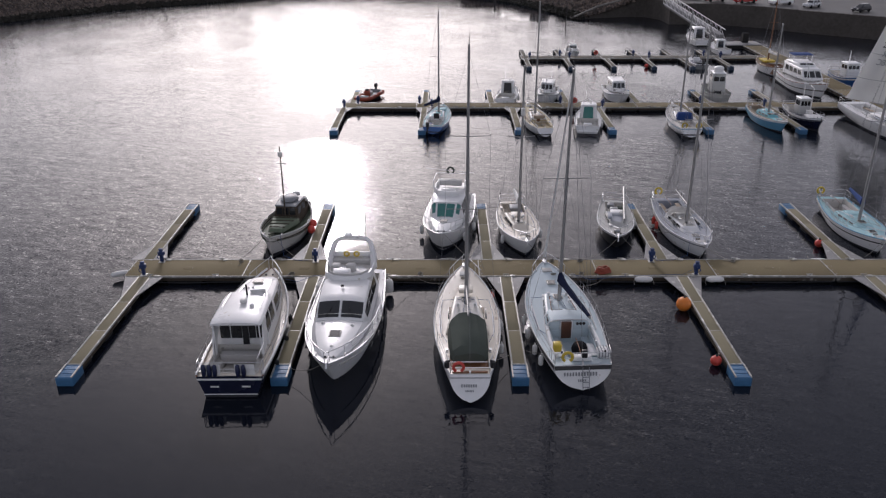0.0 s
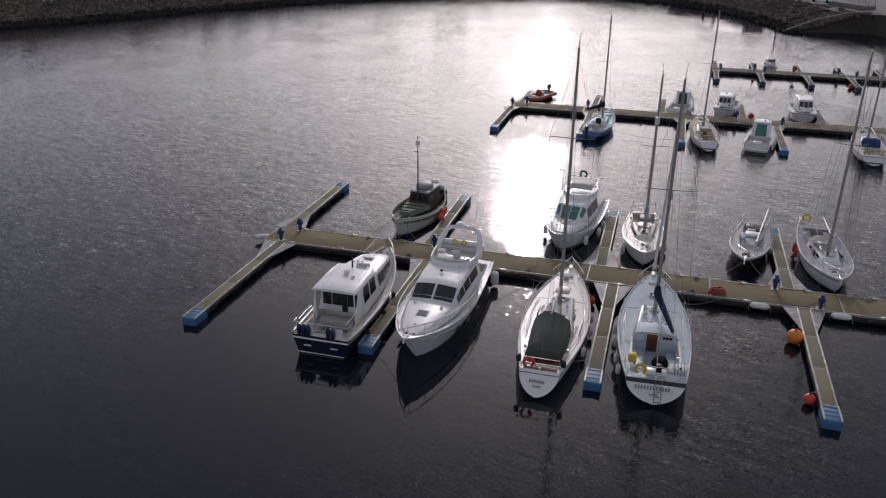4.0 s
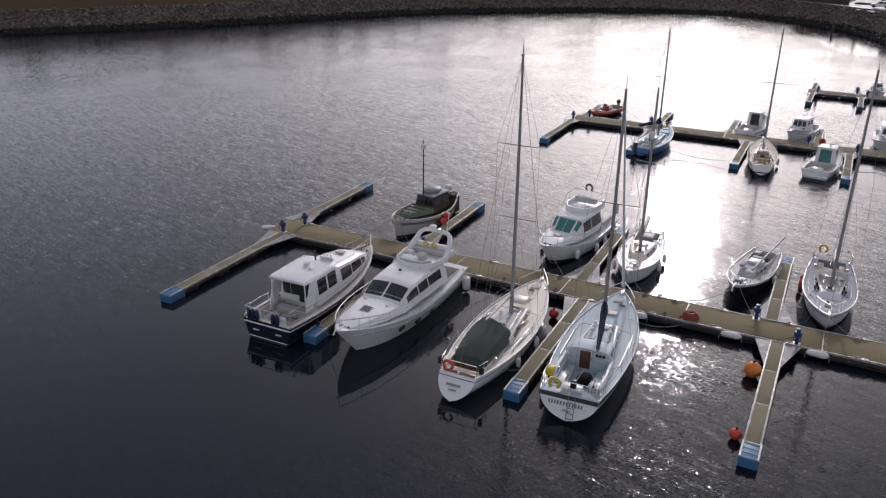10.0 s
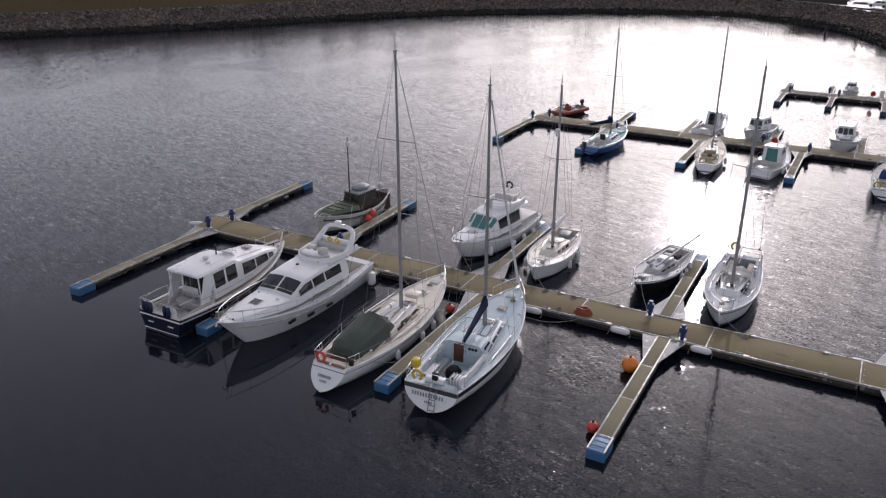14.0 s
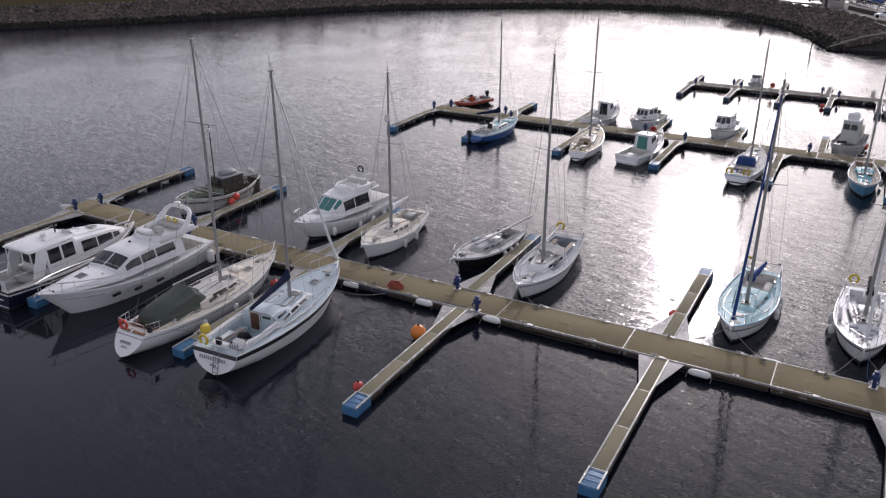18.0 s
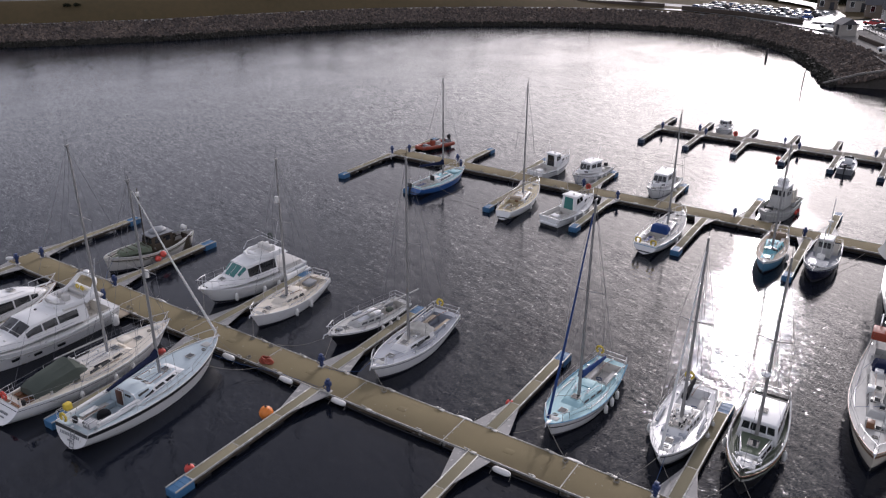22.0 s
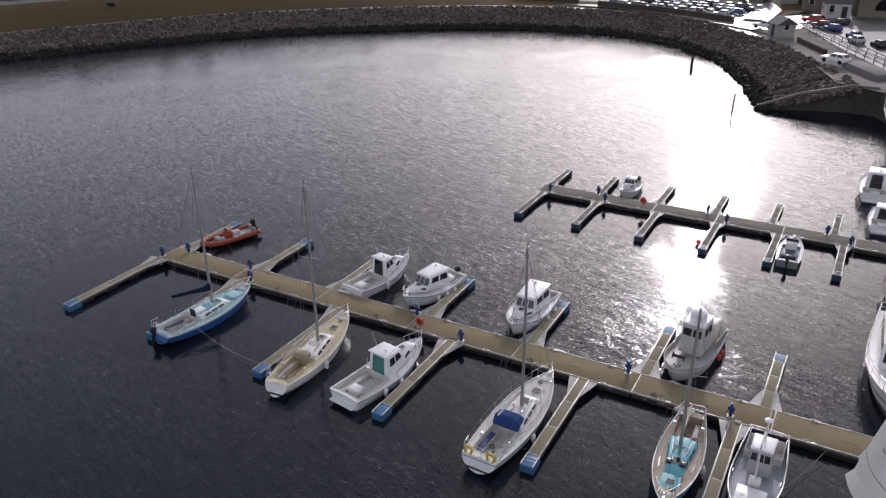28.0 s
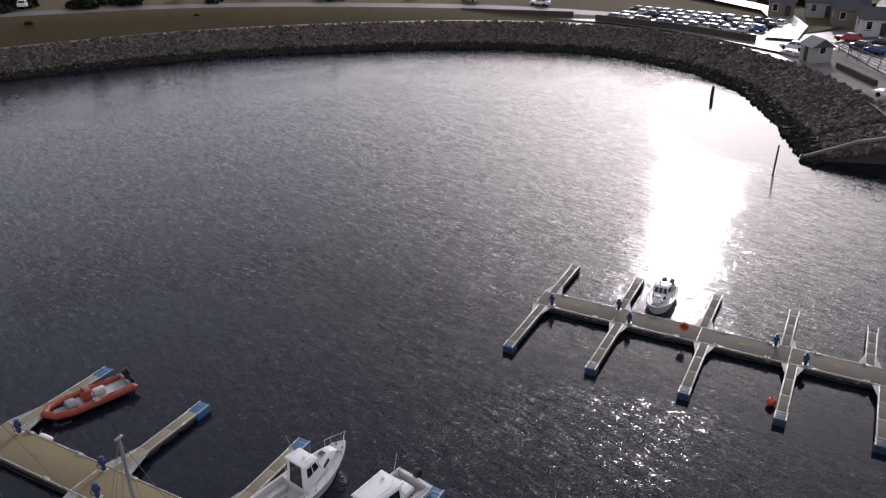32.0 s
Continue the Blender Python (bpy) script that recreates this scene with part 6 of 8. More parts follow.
boat, h, Y, zz = yacht("sloop", "white sloop with grey decks moored beside a finger pontoon", (13.25, 14.3), (13.0, 23.7), 3.05, 1.3, 1.1, "white", "greydeck", "grey", "white", "paledeck", (0.06, 0.34), (0.35, 0.7), 0.55, 14.1, None, None, None, False, 0.72, 1.1, 0.4, False, 0.95, [(0.4, 1), (0.3, 1)], boom=True, band=(0.86, 0.92), fendercolour="red")
ring_buoy(boat, pose(0.6, -h.L / 2 + 0.1, 1.7), "yellow")
bm = bmesh.new()
cr = random.Random(9)
grid = [[bm.verts.new((0.95 * (2 * i / 8 - 1), Y(0.34 + 0.13 * j / 7), zz[0] + 0.1 + 0.28 * math.sin(math.pi * i / 8) ** 0.6 + cr.uniform(-0.07, 0.07))) for i in range(9)] for j in range(8)]
for a, b in zip(grid, grid[1:]):
    for k in range(8):
        bm.faces.new((a[k], a[k + 1], b[k + 1], b[k]))
bmesh.ops.solidify(bm, geom=list(bm.faces), thickness=0.03)
part("folded_hood", bm, "worn", boat, "crumpled pale cloth spray hood, folded down", 60)
for s in (-1, 1):
    part("long_window", boxed(s * 0.78, s * 0.9, Y(0.48), Y(0.57), zz[0] - 0.25, zz[0] - 0.08, bevel=0.02), "window", boat)
    part("bench_slats", boxed(s * 0.45, s * 0.78, Y(0.09), Y(0.3), 0.96, 1.0, bevel=0.01), "teakdeck", boat)

boat, h, Y, zz = yacht("sloop", "turquoise-decked sloop with blue furled headsail and sail cover", (25.3, 15.1), (25.7, 24.1), 3.1, 1.3, 1.05, "white", "turqdeck", "black", "turqdeck", "turqdeck", (0.06, 0.32), (0.34, 0.7), 0.55, 13.7, "canvasblue", "canvasblue", None, False, 0.66, 1.0, 0.5, False, 1.05, [(0.4, -1), (0.5, -1), (0.3, -1)], band=(0.74, 0.8), boom_turn=-6, high=(0.26, 0.16), rail="skyblue")
ring_buoy(boat, pose(0.9, -h.L / 2 + 0.15, 1.6), "yellow")

boat, h, Y, zz = yacht("sloop", "white sloop with black boom cover and teak-trimmed hatches", (31.65, 15.9), (31.4, 24.3), 3.0, 1.3, 1.05, "white", "white", "black", "white", "paledeck", (0.06, 0.34), (0.35, 0.72), 0.5, 12.5, "canvasblack", "sail", None, False, 0.72, 1.1, 0.3, False, 0.95, [(0.35, -1), (0.5, -1), (0.6, 1), (0.45, 1)], band=(0.86, 0.92), boomlen=2.4, windows=4)
ring_buoy(boat, pose(0.7, -h.L / 2 + 0.1, 1.6), "yellow")
for s in (-1, 1):
    for f_, x in ((0.74, 0.28), (0.8, 0.2), (0.66, 0.5)):
        part("nonslip_patch", boxed(s * x - 0.2, s * x + 0.2, Y(f_) - 0.28, Y(f_) + 0.28, h.deck(Y(f_))[1] - 0.02, h.deck(Y(f_))[1] + 0.035 + (0.2 if f_ < 0.7 else 0), bevel=0.01), "greydeck", boat)
    for f_ in (0.58, 0.64):
        hatch(boat, s * 0.33, Y(f_), zz[1] + 0.13, 0.2, 0.36)
    part("side_locker", boxed(s * 1.12, s * 1.3, Y(0.4), Y(0.6), 1.0, 1.12, bevel=0.04), "greydeck", boat)
for s in (-1, 1):
    for f_ in (0.45, 0.53):
        hatch(boat, s * 0.55, Y(f_) + 0.1, zz[0] + 0.0, 0.22, 0.42)
        part("vent_cowl", lathe([(0.09, 0), (0.07, 0.08), (0.02, 0.12)], 8), "rubber", boat, "", 40, pose(s * 0.35, Y(f_), zz[0] + 0.02))

boat, h, Y = motor("motor_sailer", "motor sailer with green deck and white flat-roofed wheelhouse", (35.85, 16.0), (35.45, 25.4), 2.95, 1.7, 1.25, "black", "greendeck", "worn", (0.04, 0.26), "motor sailer", 0.7, 0.9, 0.4, 0.62, 0.45, 2.2, bulwark=0.22, rail="teak")
c, q = house_on(boat, (Y(0.28), Y(0.54), 1.15, 1.1, 1.1, 1.1), (Y(0.28), Y(0.53), 1.02, 0.94, 2.45, 2.4), "white", 0.05, "wheelhouse", SIDES2(0.06, 0.94, 3, 0.5, 0.85) + ROW("fore", 4, 0.5, 0.86) + ROW("aft", 3, 0.45, 0.85), "white", 0.16)
hatch(boat, 0, Y(0.42), 2.53, 0.5, 0.5)
c, q = house_on(boat, (Y(0.55), Y(0.78), 0.95, 0.6, 1.1, 1.3), (Y(0.55), Y(0.77), 0.85, 0.5, 1.62, 1.68), "white", 0.04, "fore_cabin", SIDES2(0.1, 0.9, 2, 0.3, 0.75), "greendeck", -0.04, "window", 0.03)
rig(boat, h, Y(0.56), 12.4, 1.65, 0, None, 0.9, False)
rails(boat, h, Y(0.06), Y(0.86), 0.6, 6)
part("radar_dome", lathe([(0.05, 0), (0.24, 0.03), (0.26, 0.12), (0.18, 0.2), (0.03, 0.22)], 12), "white", boat, "", 40, pose(0.1, Y(0.58), 5.6))
hung_fenders(boat, h, [(Y(0.4), 1), (Y(0.55), 1), (Y(0.3), 1), (Y(0.5), -1)])
for s in (-1, 1):
    part("bulwark_rail", tubed(h.rail(Y(0.05), Y(0.98), s, 0.02, 0.24, 16), 0.05, 6), "white", boat)
    part("fore_rail", tubed(h.rail(Y(0.55), Y(0.93), s, 0.12, 0.95, 8), 0.014, 5), "wire", boat)
    part("hand_rail", tubed([(s * 0.8, Y(0.56), 1.75), (s * 0.7, Y(0.66), 1.95), (s * 0.45, Y(0.77), 1.85)], 0.02, 5), "steel", boat)
    part("deck_vent", lathe([(0.08, 0), (0.07, 0.2), (0.12, 0.3), (0.03, 0.36)], 8), "white", boat, "", 40, pose(s * 0.6, Y(0.8), 1.45))
    part("wheelhouse_post", boxed(s * 1.0 - 0.05, s * 1.0 + 0.05, Y(0.26), Y(0.275), 1.2, 2.4, bevel=0.02), "white", boat)
part("windlass", lathe([(0.05, -0.3), (0.16, -0.28), (0.1, -0.18), (0.1, 0.18), (0.16, 0.28), (0.05, 0.3)], 10, "x"), "steel", boat, "", 40, pose(0, Y(0.85), 1.7))
hatch(boat, 0, Y(0.66), 1.72, 0.6, 0.7)
part("chain_box", boxed(-0.3, 0.3, Y(0.79), Y(0.825), 1.45, 1.7, bevel=0.04), "worn", boat)
part("white_tarpaulin", boxed(-0.5, 0.5, Y(0.82), Y(0.9), 1.6, 1.75, bevel=0.06), "vinyl", boat)

# ---- large boats along the spine walkway ----
boat, h, Y, zz = yacht("ketch", "large cream ketch with navy sail cover, davits and orange dodger", (41.4, 21.5), (41.1, 35.6), 3.9, 1.9, 1.55, "cream", "worn", "teak", "worn", "paledeck", (0.08, 0.26), (0.28, 0.7), 0.6, 15.5, "canvasnavy", None, "canvasnavy", True, 0.72, 1.4, 0.5, True, 1.3, [(0.4, -1), (0.6, -1)], boomlen=4.6, rail="teak", wood=True, windows=4)
part("mizzen_mast", tubed([(0, Y(0.16), 1.5), (0, Y(0.16), 11.0)], 0.085, 8, 0.05), "alloy", boat)
part("orange_dodger", boxed(-1.5, 1.5, -h.L / 2 + 0.05, -h.L / 2 + 1.2, 2.1, 2.7, bevel=0.05), "ribred", boat, "faded orange cloth dodger round the stern rail")
for s in (-1, 1):
    part("davit", tubed([(s * 1.1, -h.L / 2 + 0.3, 1.5), (s * 1.1, -h.L / 2 + 0.1, 2.9), (s * 1.1, -h.L / 2 - 1.0, 3.1)], 0.05, 6), "steel", boat)
part("solar_panel", boxed(-0.9, 0.9, -h.L / 2 - 0.2, -h.L / 2 + 0.6, 3.05, 3.1, bevel=0.01), "window", boat)
kr = random.Random(3)
for i in range(16):
    x, y, w = kr.uniform(-1.1, 1.1), Y(kr.uniform(0.2, 0.86)), kr.uniform(0.2, 0.5)
    base = zz[0] - 0.1 if abs(x) < 0.8 and y > Y(0.28) else h.deck(y)[1] - 0.05
    part("deck_gear", boxed(x - w / 2, x + w / 2, y - w * 0.6, y + w * 0.6, base, base + kr.uniform(0.15, 0.4), bevel=0.04), kr.choice(("white", "white", "window", "teak", "worn", "canvasnavy", "rubber")), boat, "gear stowed on deck")
for x, y in ((-0.45, 0.5), (0.45, 0.5), (-0.4, 0.6), (0.4, 0.6)):
    hatch(boat, x, Y(y), zz[1] + 0.2, 0.4, 0.5)
for x, y, w, l in ((-0.9, Y(0.45), 0.5, 0.6), (0.8, Y(0.5), 0.5, 0.5), (-0.5, Y(0.72), 0.6, 0.6), (0.6, Y(0.34), 0.5, 0.5)):
    part("deck_box", boxed(x - w / 2, x + w / 2, y - l / 2, y + l / 2, zz[0] - 0.3, zz[0] + 0.25, bevel=0.05), "white", boat)

boat, h, Y, zz = yacht("racing_yacht", "large white yacht with its slack white mainsail hoisted", (41.7, 38.2), (40.7, 52.8), 3.8, 1.7, 1.5, "white", "white", None, "white", None, (0.06, 0.30), (0.36, 0.72), 0.63, 21.0, None, None, None, True, 0.85, 0.5, 0.3, True, 1.5, [(0.5, -1)], boomlen=6.4, boom_turn=22)
# hoisted sail: luff on the mast, foot on the boom, with folds near the foot
ym, L = Y(0.63), h.L
SA, CA = math.sin(radians(22)), math.cos(radians(22))
NJ, NI = 30, 14


def sail_at(u, v, off=0.0):
    """A place on the sail: u from luff to leech, v from foot to head."""
    wide = 6.4 * (1 - v) ** 0.85 + 0.3
    belly = 0.55 * math.sin(math.pi * u) * (1 - 0.4 * v) + 0.06 * math.sin(9 * u + 7 * v) + 0.3 * math.sin(v * 55 + 2 * u) * max(0, 0.2 - v) * 3 * u + off
    return Vector((wide * u * SA + belly * CA, ym - 0.12 - wide * u * CA + belly * SA, 3.2 + 15.4 * v - 0.5 * u * (1 - v) ** 2))


bm = bmesh.new()
rows = [[bm.verts.new(sail_at(i / NI, j / NJ)) for i in range(NI + 1)] for j in range(NJ + 1)]
for a, b in zip(rows, rows[1:]):
    for k in range(NI):
        bm.faces.new((a[k], a[k + 1], b[k + 1], b[k]))
bmesh.ops.solidify(bm, geom=list(bm.faces), thickness=0.012)
sail = part("mainsail", bm, "sail", boat, "slack white mainsail with dark sail letters and battens")
for v in (0.14, 0.3, 0.47, 0.62, 0.78):
    part("batten", tubed([sail_at(i / NI, v, 0.03) for i in range(NI + 1)], 0.025, 5), "grey", sail)


def sail_text(txt, v, size, flip, ink):
    c = bpy.data.curves.new("letters", "FONT")
    c.body, c.size, c.extrude, c.align_x = txt, size, 0.01, "CENTER"
    tmp = bpy.data.objects.new("letters", c)
    me = bpy.data.meshes.new_from_object(tmp)
    bpy.data.objects.remove(tmp)
    k = -1 if flip else 1
    p = sail_at(0.5, v, 0.14)
    for q in me.vertices:
        u = 0.5 - k * q.co.x / (6.4 * (1 - v) ** 0.85 + 0.3)
        w = sail_at(min(1, max(0, u)), v + q.co.y / 15.4, 0.035 + q.co.z)
        q.co = w
    o = new("sail_number", me)
    me.materials.append(M[ink])
    o.parent = sail


sail_text("GBR", 0.40, 0.85, False, "boot")
sail_text("2458C", 0.345, 0.85, False, "boot")
sail_text("GBR", 0.29, 0.85, True, "grey")
sail_text("2458C", 0.235, 0.85, True, "grey")
hatch(boat, 0, Y(0.69), zz[1] + 0.06, 0.9, 0.5)
hatch(boat, 0.1, Y(0.8), h.deck(Y(0.8))[1] + 0.03, 0.6, 0.5)
part("headsail_bag", boxed(-0.9, 0.9, Y(0.72), Y(0.75), 1.5, 1.8, bevel=0.1), "sail", boat)
for s in (-1, 1):
    part("side_stripe", boxed(s * 1.05, s * 1.3, Y(0.4), Y(0.6), 1.45, 1.5, bevel=0.02), "greydeck", boat)
part("deck_windows", boxed(-0.9, 0.9, Y(0.5), Y(0.55), zz[0] - 0.05, zz[0] + 0.02), "window", boat)

boat, h, Y = motor("motor_yacht", "white motor yacht with blue flybridge canvas and dark windows", (40.3, 58.6), (40.8, 71.0), 4.0, 2.1, 1.5, "white", "white", "timber", (0.03, 0.2), "motor yacht", 0.88, 1.4, 0.1, 0.66, 0.4, 2.3, rail="teak", band=(0.62, 0.68))
z = 1.6
c, q = house_on(boat, (Y(0.2), Y(0.7), 1.6, 1.2, z, z + 0.2), (Y(0.18), Y(0.6), 1.4, 1.1, z + 1.3, z + 1.25), "white", 0.1, "saloon", ROW("fore", 3, 0.25, 0.85) + SIDES2(0.1, 0.95, 4, 0.4, 0.85), "white", 0.1)
f, q = house_on(boat, (Y(0.2), Y(0.5), 1.35, 1.0, z + 1.35, z + 1.35), (Y(0.2), Y(0.46), 1.3, 0.9, z + 1.65, z + 1.7), "white", 0.08, "flybridge", ROW("fore", 2, 0.5, 0.95))
part("bimini", boxed(-1.2, 1.2, Y(0.22), Y(0.36), z + 2.4, z + 2.5, bevel=0.04), "canvasblue", f, "blue canvas bimini top")
for s in (-1, 1):
    for f_ in (0.23, 0.35):
        part("bimini_pole", tubed([(s * 1.1, Y(f_), z + 1.6), (s * 1.1, Y(f_), z + 2.42)], 0.02, 5), "steel", f)
rails(boat, h, Y(0.2), Y(0.86), 0.7, 7)
hatch(boat, 0, Y(0.8), 1.95, 0.6, 0.6)

boat, h, Y = motor("wooden_yacht", "white wooden boat with a varnished deck and yellow cover", (40.4, 80.2), (40.8, 72.6), 2.9, 1.6, 1.3, "white", "teakdeck", None, (0.1, 0.4), "sailing boat", 0.5, 0.8, 0.5, 0.62, 0.5, 2.1, rail="teak", bulwark=0.15, floor="teak", cw=0.3)
part("yellow_cover", boxed(-0.75, 0.75, Y(0.5), Y(0.78), 1.25, 1.55, bevel=0.12), "yellow", boat, "yellow cloth cover amidships")
rig(boat, h, Y(0.6), 10.5, 1.3, 2.6, "sail", 0.7, colour="teak")

boat, h, Y = motor("fishing_boat", "blue-hulled fishing boat with white upper wheelhouse", (47.6, 65.0), (47.5, 71.8), 2.7, 1.6, 1.2, "blue", "greydeck", "white", (0.05, 0.36), "fishing boat", 0.8, 0.9, 0.3, 0.7, 0.45, 2.2, rail="white", bulwark=0.3)
house_on(boat, (Y(0.42), Y(0.66), 0.95, 0.85, 1.1, 1.1), (Y(0.42), Y(0.65), 0.88, 0.76, 2.8, 2.8), "white", 0.06, "wheelhouse", ROW("fore", 3, 0.6, 0.88) + SIDES2(0.1, 0.9, 2, 0.6, 0.88), "white", 0.12)
part("mast", tubed([(0, Y(0.44), 2.8), (0, Y(0.44), 4.2)], 0.06, 8, 0.04), "white", boat)
rails(boat, h, Y(0.1), Y(0.86), 0.6, 6)


def cabin_boat(name, label, bow, stern, B, fb=1.25, fs=0.85, paint="white", hw=(0.4, 0.62), high=1.45, door="window", roofm="white", fore=0.8, motors=0, fenders=(), stripe=None, cuddy=True, deck="white", floor="paledeck"):
    boat, h, Y = motor(name, label, bow, stern, B, fb, fs, paint, deck, stripe, (0.04, hw[0] - 0.01), "motor boat", 0.88, 0.9, 0.05, 0.68, 0.42, 2.3, deep=0.42, cw=0.38, floor=floor)
    z = fs + 0.02
    high *= 0.9
    c, q = house_on(boat, (Y(hw[0]), Y(hw[1]), B * 0.34, B * 0.3, z - 0.3, z + 0.15), (Y(hw[0]) + 0.1, Y(hw[1]) - 0.45, B * 0.29, B * 0.26, z + high, z + high), "white", 0.16, "wheelhouse", ROW("fore", 3, 0.38, 0.88) + SIDES2(0.1, 0.92, 2, 0.52, 0.88), roofm, 0.12)
    part("aft_door", pane(q["aft"], 0.2, 0.8, 0.08, 0.92, 0.015), door, c)
    if cuddy:
        house_on(boat, (Y(hw[1]) - 0.1, Y(fore + 0.08), B * 0.3, B * 0.12, z + 0.1, fb + 0.05), (Y(hw[1]) - 0.1, Y(fore), B * 0.24, B * 0.1, z + 0.55, fb + 0.3), "white", 0.08, "cuddy", SIDES2(0.1, 0.6, 1, 0.35, 0.75))
        hatch(boat, 0, Y(fore - 0.06), (z + 0.55 + fb + 0.3) / 2 + 0.03, 0.4, 0.4, 0)
    rails(boat, h, Y(hw[0] + 0.05), Y(0.86), 0.55, 4, 1, True, False)
    part("roof_light", lathe([(0.04, 0), (0.09, 0.03), (0.09, 0.14), (0.03, 0.17)], 8), "vinyl", boat, "", 40, pose(0.2, Y(hw[0] + 0.08), z + high + 0.07))
    part("aerial", tubed([(-0.3, Y(hw[0] + 0.06), z + high), (-0.35, Y(hw[0]), z + high + 1.6)], 0.012, 4), "white", boat)
    part("rub_rail", tubed(h.rail(-h.L / 2 + 0.02, h.L / 2 - 0.03, 1, -0.01, -0.08, 16), 0.03, 5), "grey", boat)
    part("rub_rail", tubed(h.rail(-h.L / 2 + 0.02, h.L / 2 - 0.03, -1, -0.01, -0.08, 16), 0.03, 5), "grey", boat)
    part("engine_box", boxed(-0.42, 0.42, Y(0.1), Y(0.1) + 0.7, fs - 0.4, fs - 0.02, bevel=0.06), "white", boat)
    for s in (-1, 1):
        part("roof_rail", tubed([(s * B * 0.22, Y(hw[0]) + 0.3, z + high + 0.05), (s * B * 0.22, Y(hw[0]) + 0.35, z + high + 0.14), (s * B * 0.2, Y(hw[1]) - 0.7, z + high + 0.14), (s * B * 0.2, Y(hw[1]) - 0.65, z + high + 0.05)], 0.016, 5), "steel", c)
        part("bow_cleat", tubed([(s * B * 0.12, Y(0.9) - 0.1, fb + 0.06), (s * B * 0.12, Y(0.9) + 0.1, fb + 0.06)], 0.025, 5), "steel", boat)
    part("fender_board", boxed(-B * 0.36, B * 0.36, -h.L / 2 - 0.35, -h.L / 2 + 0.05, 0.28, 0.36, bevel=0.03), "white", boat)
    for k in range(motors):
        outboard(boat, (k - (motors - 1) / 2) * 0.6, -h.L / 2 - 0.02, fs * 0.7, 12)
    hung_fenders(boat, h, [(Y(f), s) for f, s in fenders])
    return boat, h, Y


cabin_boat("cabin_boat", "white wheelhouse motor boat moored near the gangway", (37.3, 103.5), (37.6, 96.8), 2.9, 1.4, 1.0, hw=(0.3, 0.65), high=1.7)
cabin_boat("cabin_boat", "small white cabin boat moored at the far walkway", (38.4, 94.6), (38.6, 89.0), 2.3, 1.1, 0.8, hw=(0.35, 0.65), high=1.2)

# ---- middle walkway boats ----
boat, h, Y, zz = yacht("bilge_keel_sloop", "blue-hulled sloop with turquoise cabin top and stowed boom", (-3.9, 53.4), (-4.95, 45.1), 2.65, 1.2, 0.95, "blue", "turqdeck", "white", "white", "brightdeck", (0.05, 0.34), (0.35, 0.72), 0.56, 11.5, "canvasnavy", None, None, False, 0.75, 0.8, 0.2, False, 0.85, [], band=(0.88, 0.97), windows=3, boom_turn=-24, boomlen=2.9)
outboard(boat, -0.5, -h.L / 2 - 0.05, 0.7, 10)
part("fore_mat", boxed(-0.55, 0.55, Y(0.74), Y(0.86), 1.0, 1.1, bevel=0.02), "turqdeck", boat)
part("cabin_door", boxed(-0.28, 0.28, Y(0.342), Y(0.35), 0.75, 1.5, bevel=0.01), "rubber", boat)
boat, h, Y, zz = yacht("sloop", "pale yellow-cream sloop with white topsides", (5.35, 53.4), (6.3, 44.2), 2.7, 1.25, 0.95, "white", "yellowdeck", None, "white", "cream", (0.06, 0.36), (0.36, 0.7), 0.55, 12.4, None, None, None, False, 0.6, 1.1, 0.4, False, 0.85, [(0.4, 1)], wood=True)
part("cockpit_cover", boxed(-0.55, 0.55, Y(0.3), Y(0.36), 1.15, 1.5, bevel=0.1), "teakdeck", boat)
part("long_plank", boxed(-1.28, -1.12, Y(0.2), Y(0.62), 1.05, 1.1, bevel=0.01), "teakdeck", boat)
cabin_boat("cabin_boat", "white motor boat with a teal cabin door and open stern", (11.95, 52.7), (10.7, 45.3), 2.75, 1.35, 0.85, hw=(0.42, 0.66), door="teal", fenders=[(0.3, 1), (0.5, 1)])
cabin_boat("cabin_boat", "white fishing motor boat with tall wheelhouse", (4.3, 63.6), (3.1, 57.1), 2.5, 1.35, 0.85, hw=(0.45, 0.66), high=1.5, fenders=[(0.4, 1)])
cabin_boat("cabin_boat", "white motor boat with long cabin roof and outboard motors", (7.75, 57.2), (9.0, 63.3), 2.6, 1.3, 0.95, hw=(0.28, 0.7), high=1.3, motors=1, fenders=[(0.3, -1), (0.45, -1), (0.6, -1)])
cabin_boat("cabin_boat", "white cabin cruiser with smoked windscreen", (16.6, 57.2), (16.6, 63.8), 2.8, 1.35, 1.0, hw=(0.2, 0.68), high=1.35, fenders=[(0.3, -1), (0.5, -1)])
boat, h, Y, zz = yacht("sloop", "white sloop with a blue spray hood and yellow stern ring", (21.2, 53.2), (20.75, 43.9), 2.85, 1.25, 1.0, "white", "paledeck", "skyblue", "white", "paledeck", (0.06, 0.34), (0.36, 0.72), 0.56, 11.6, None, None, "canvasblue", False, 0.74, 1.0, 0.3, False, 0.9, [(0.4, 1)], band=(0.84, 0.9))
ring_buoy(boat, pose(-0.7, -h.L / 2 + 0.05, 1.25), "yellow")
ring_buoy(boat, pose(0.7, -h.L / 2 + 0.05, 1.25), "yellow")
boat, h, Y = motor("work_boat", "grey steel work boat with upright wheelhouse and round cabin", (28.0, 57.1), (28.9, 64.3), 2.9, 1.3, 1.05, "worn", "worn", None, (0.05, 0.3), "work boat", 0.85, 0.5, 0.1, 0.8, 0.5, 3.2, bulwark=0.3, rail="worn", floor="worn")
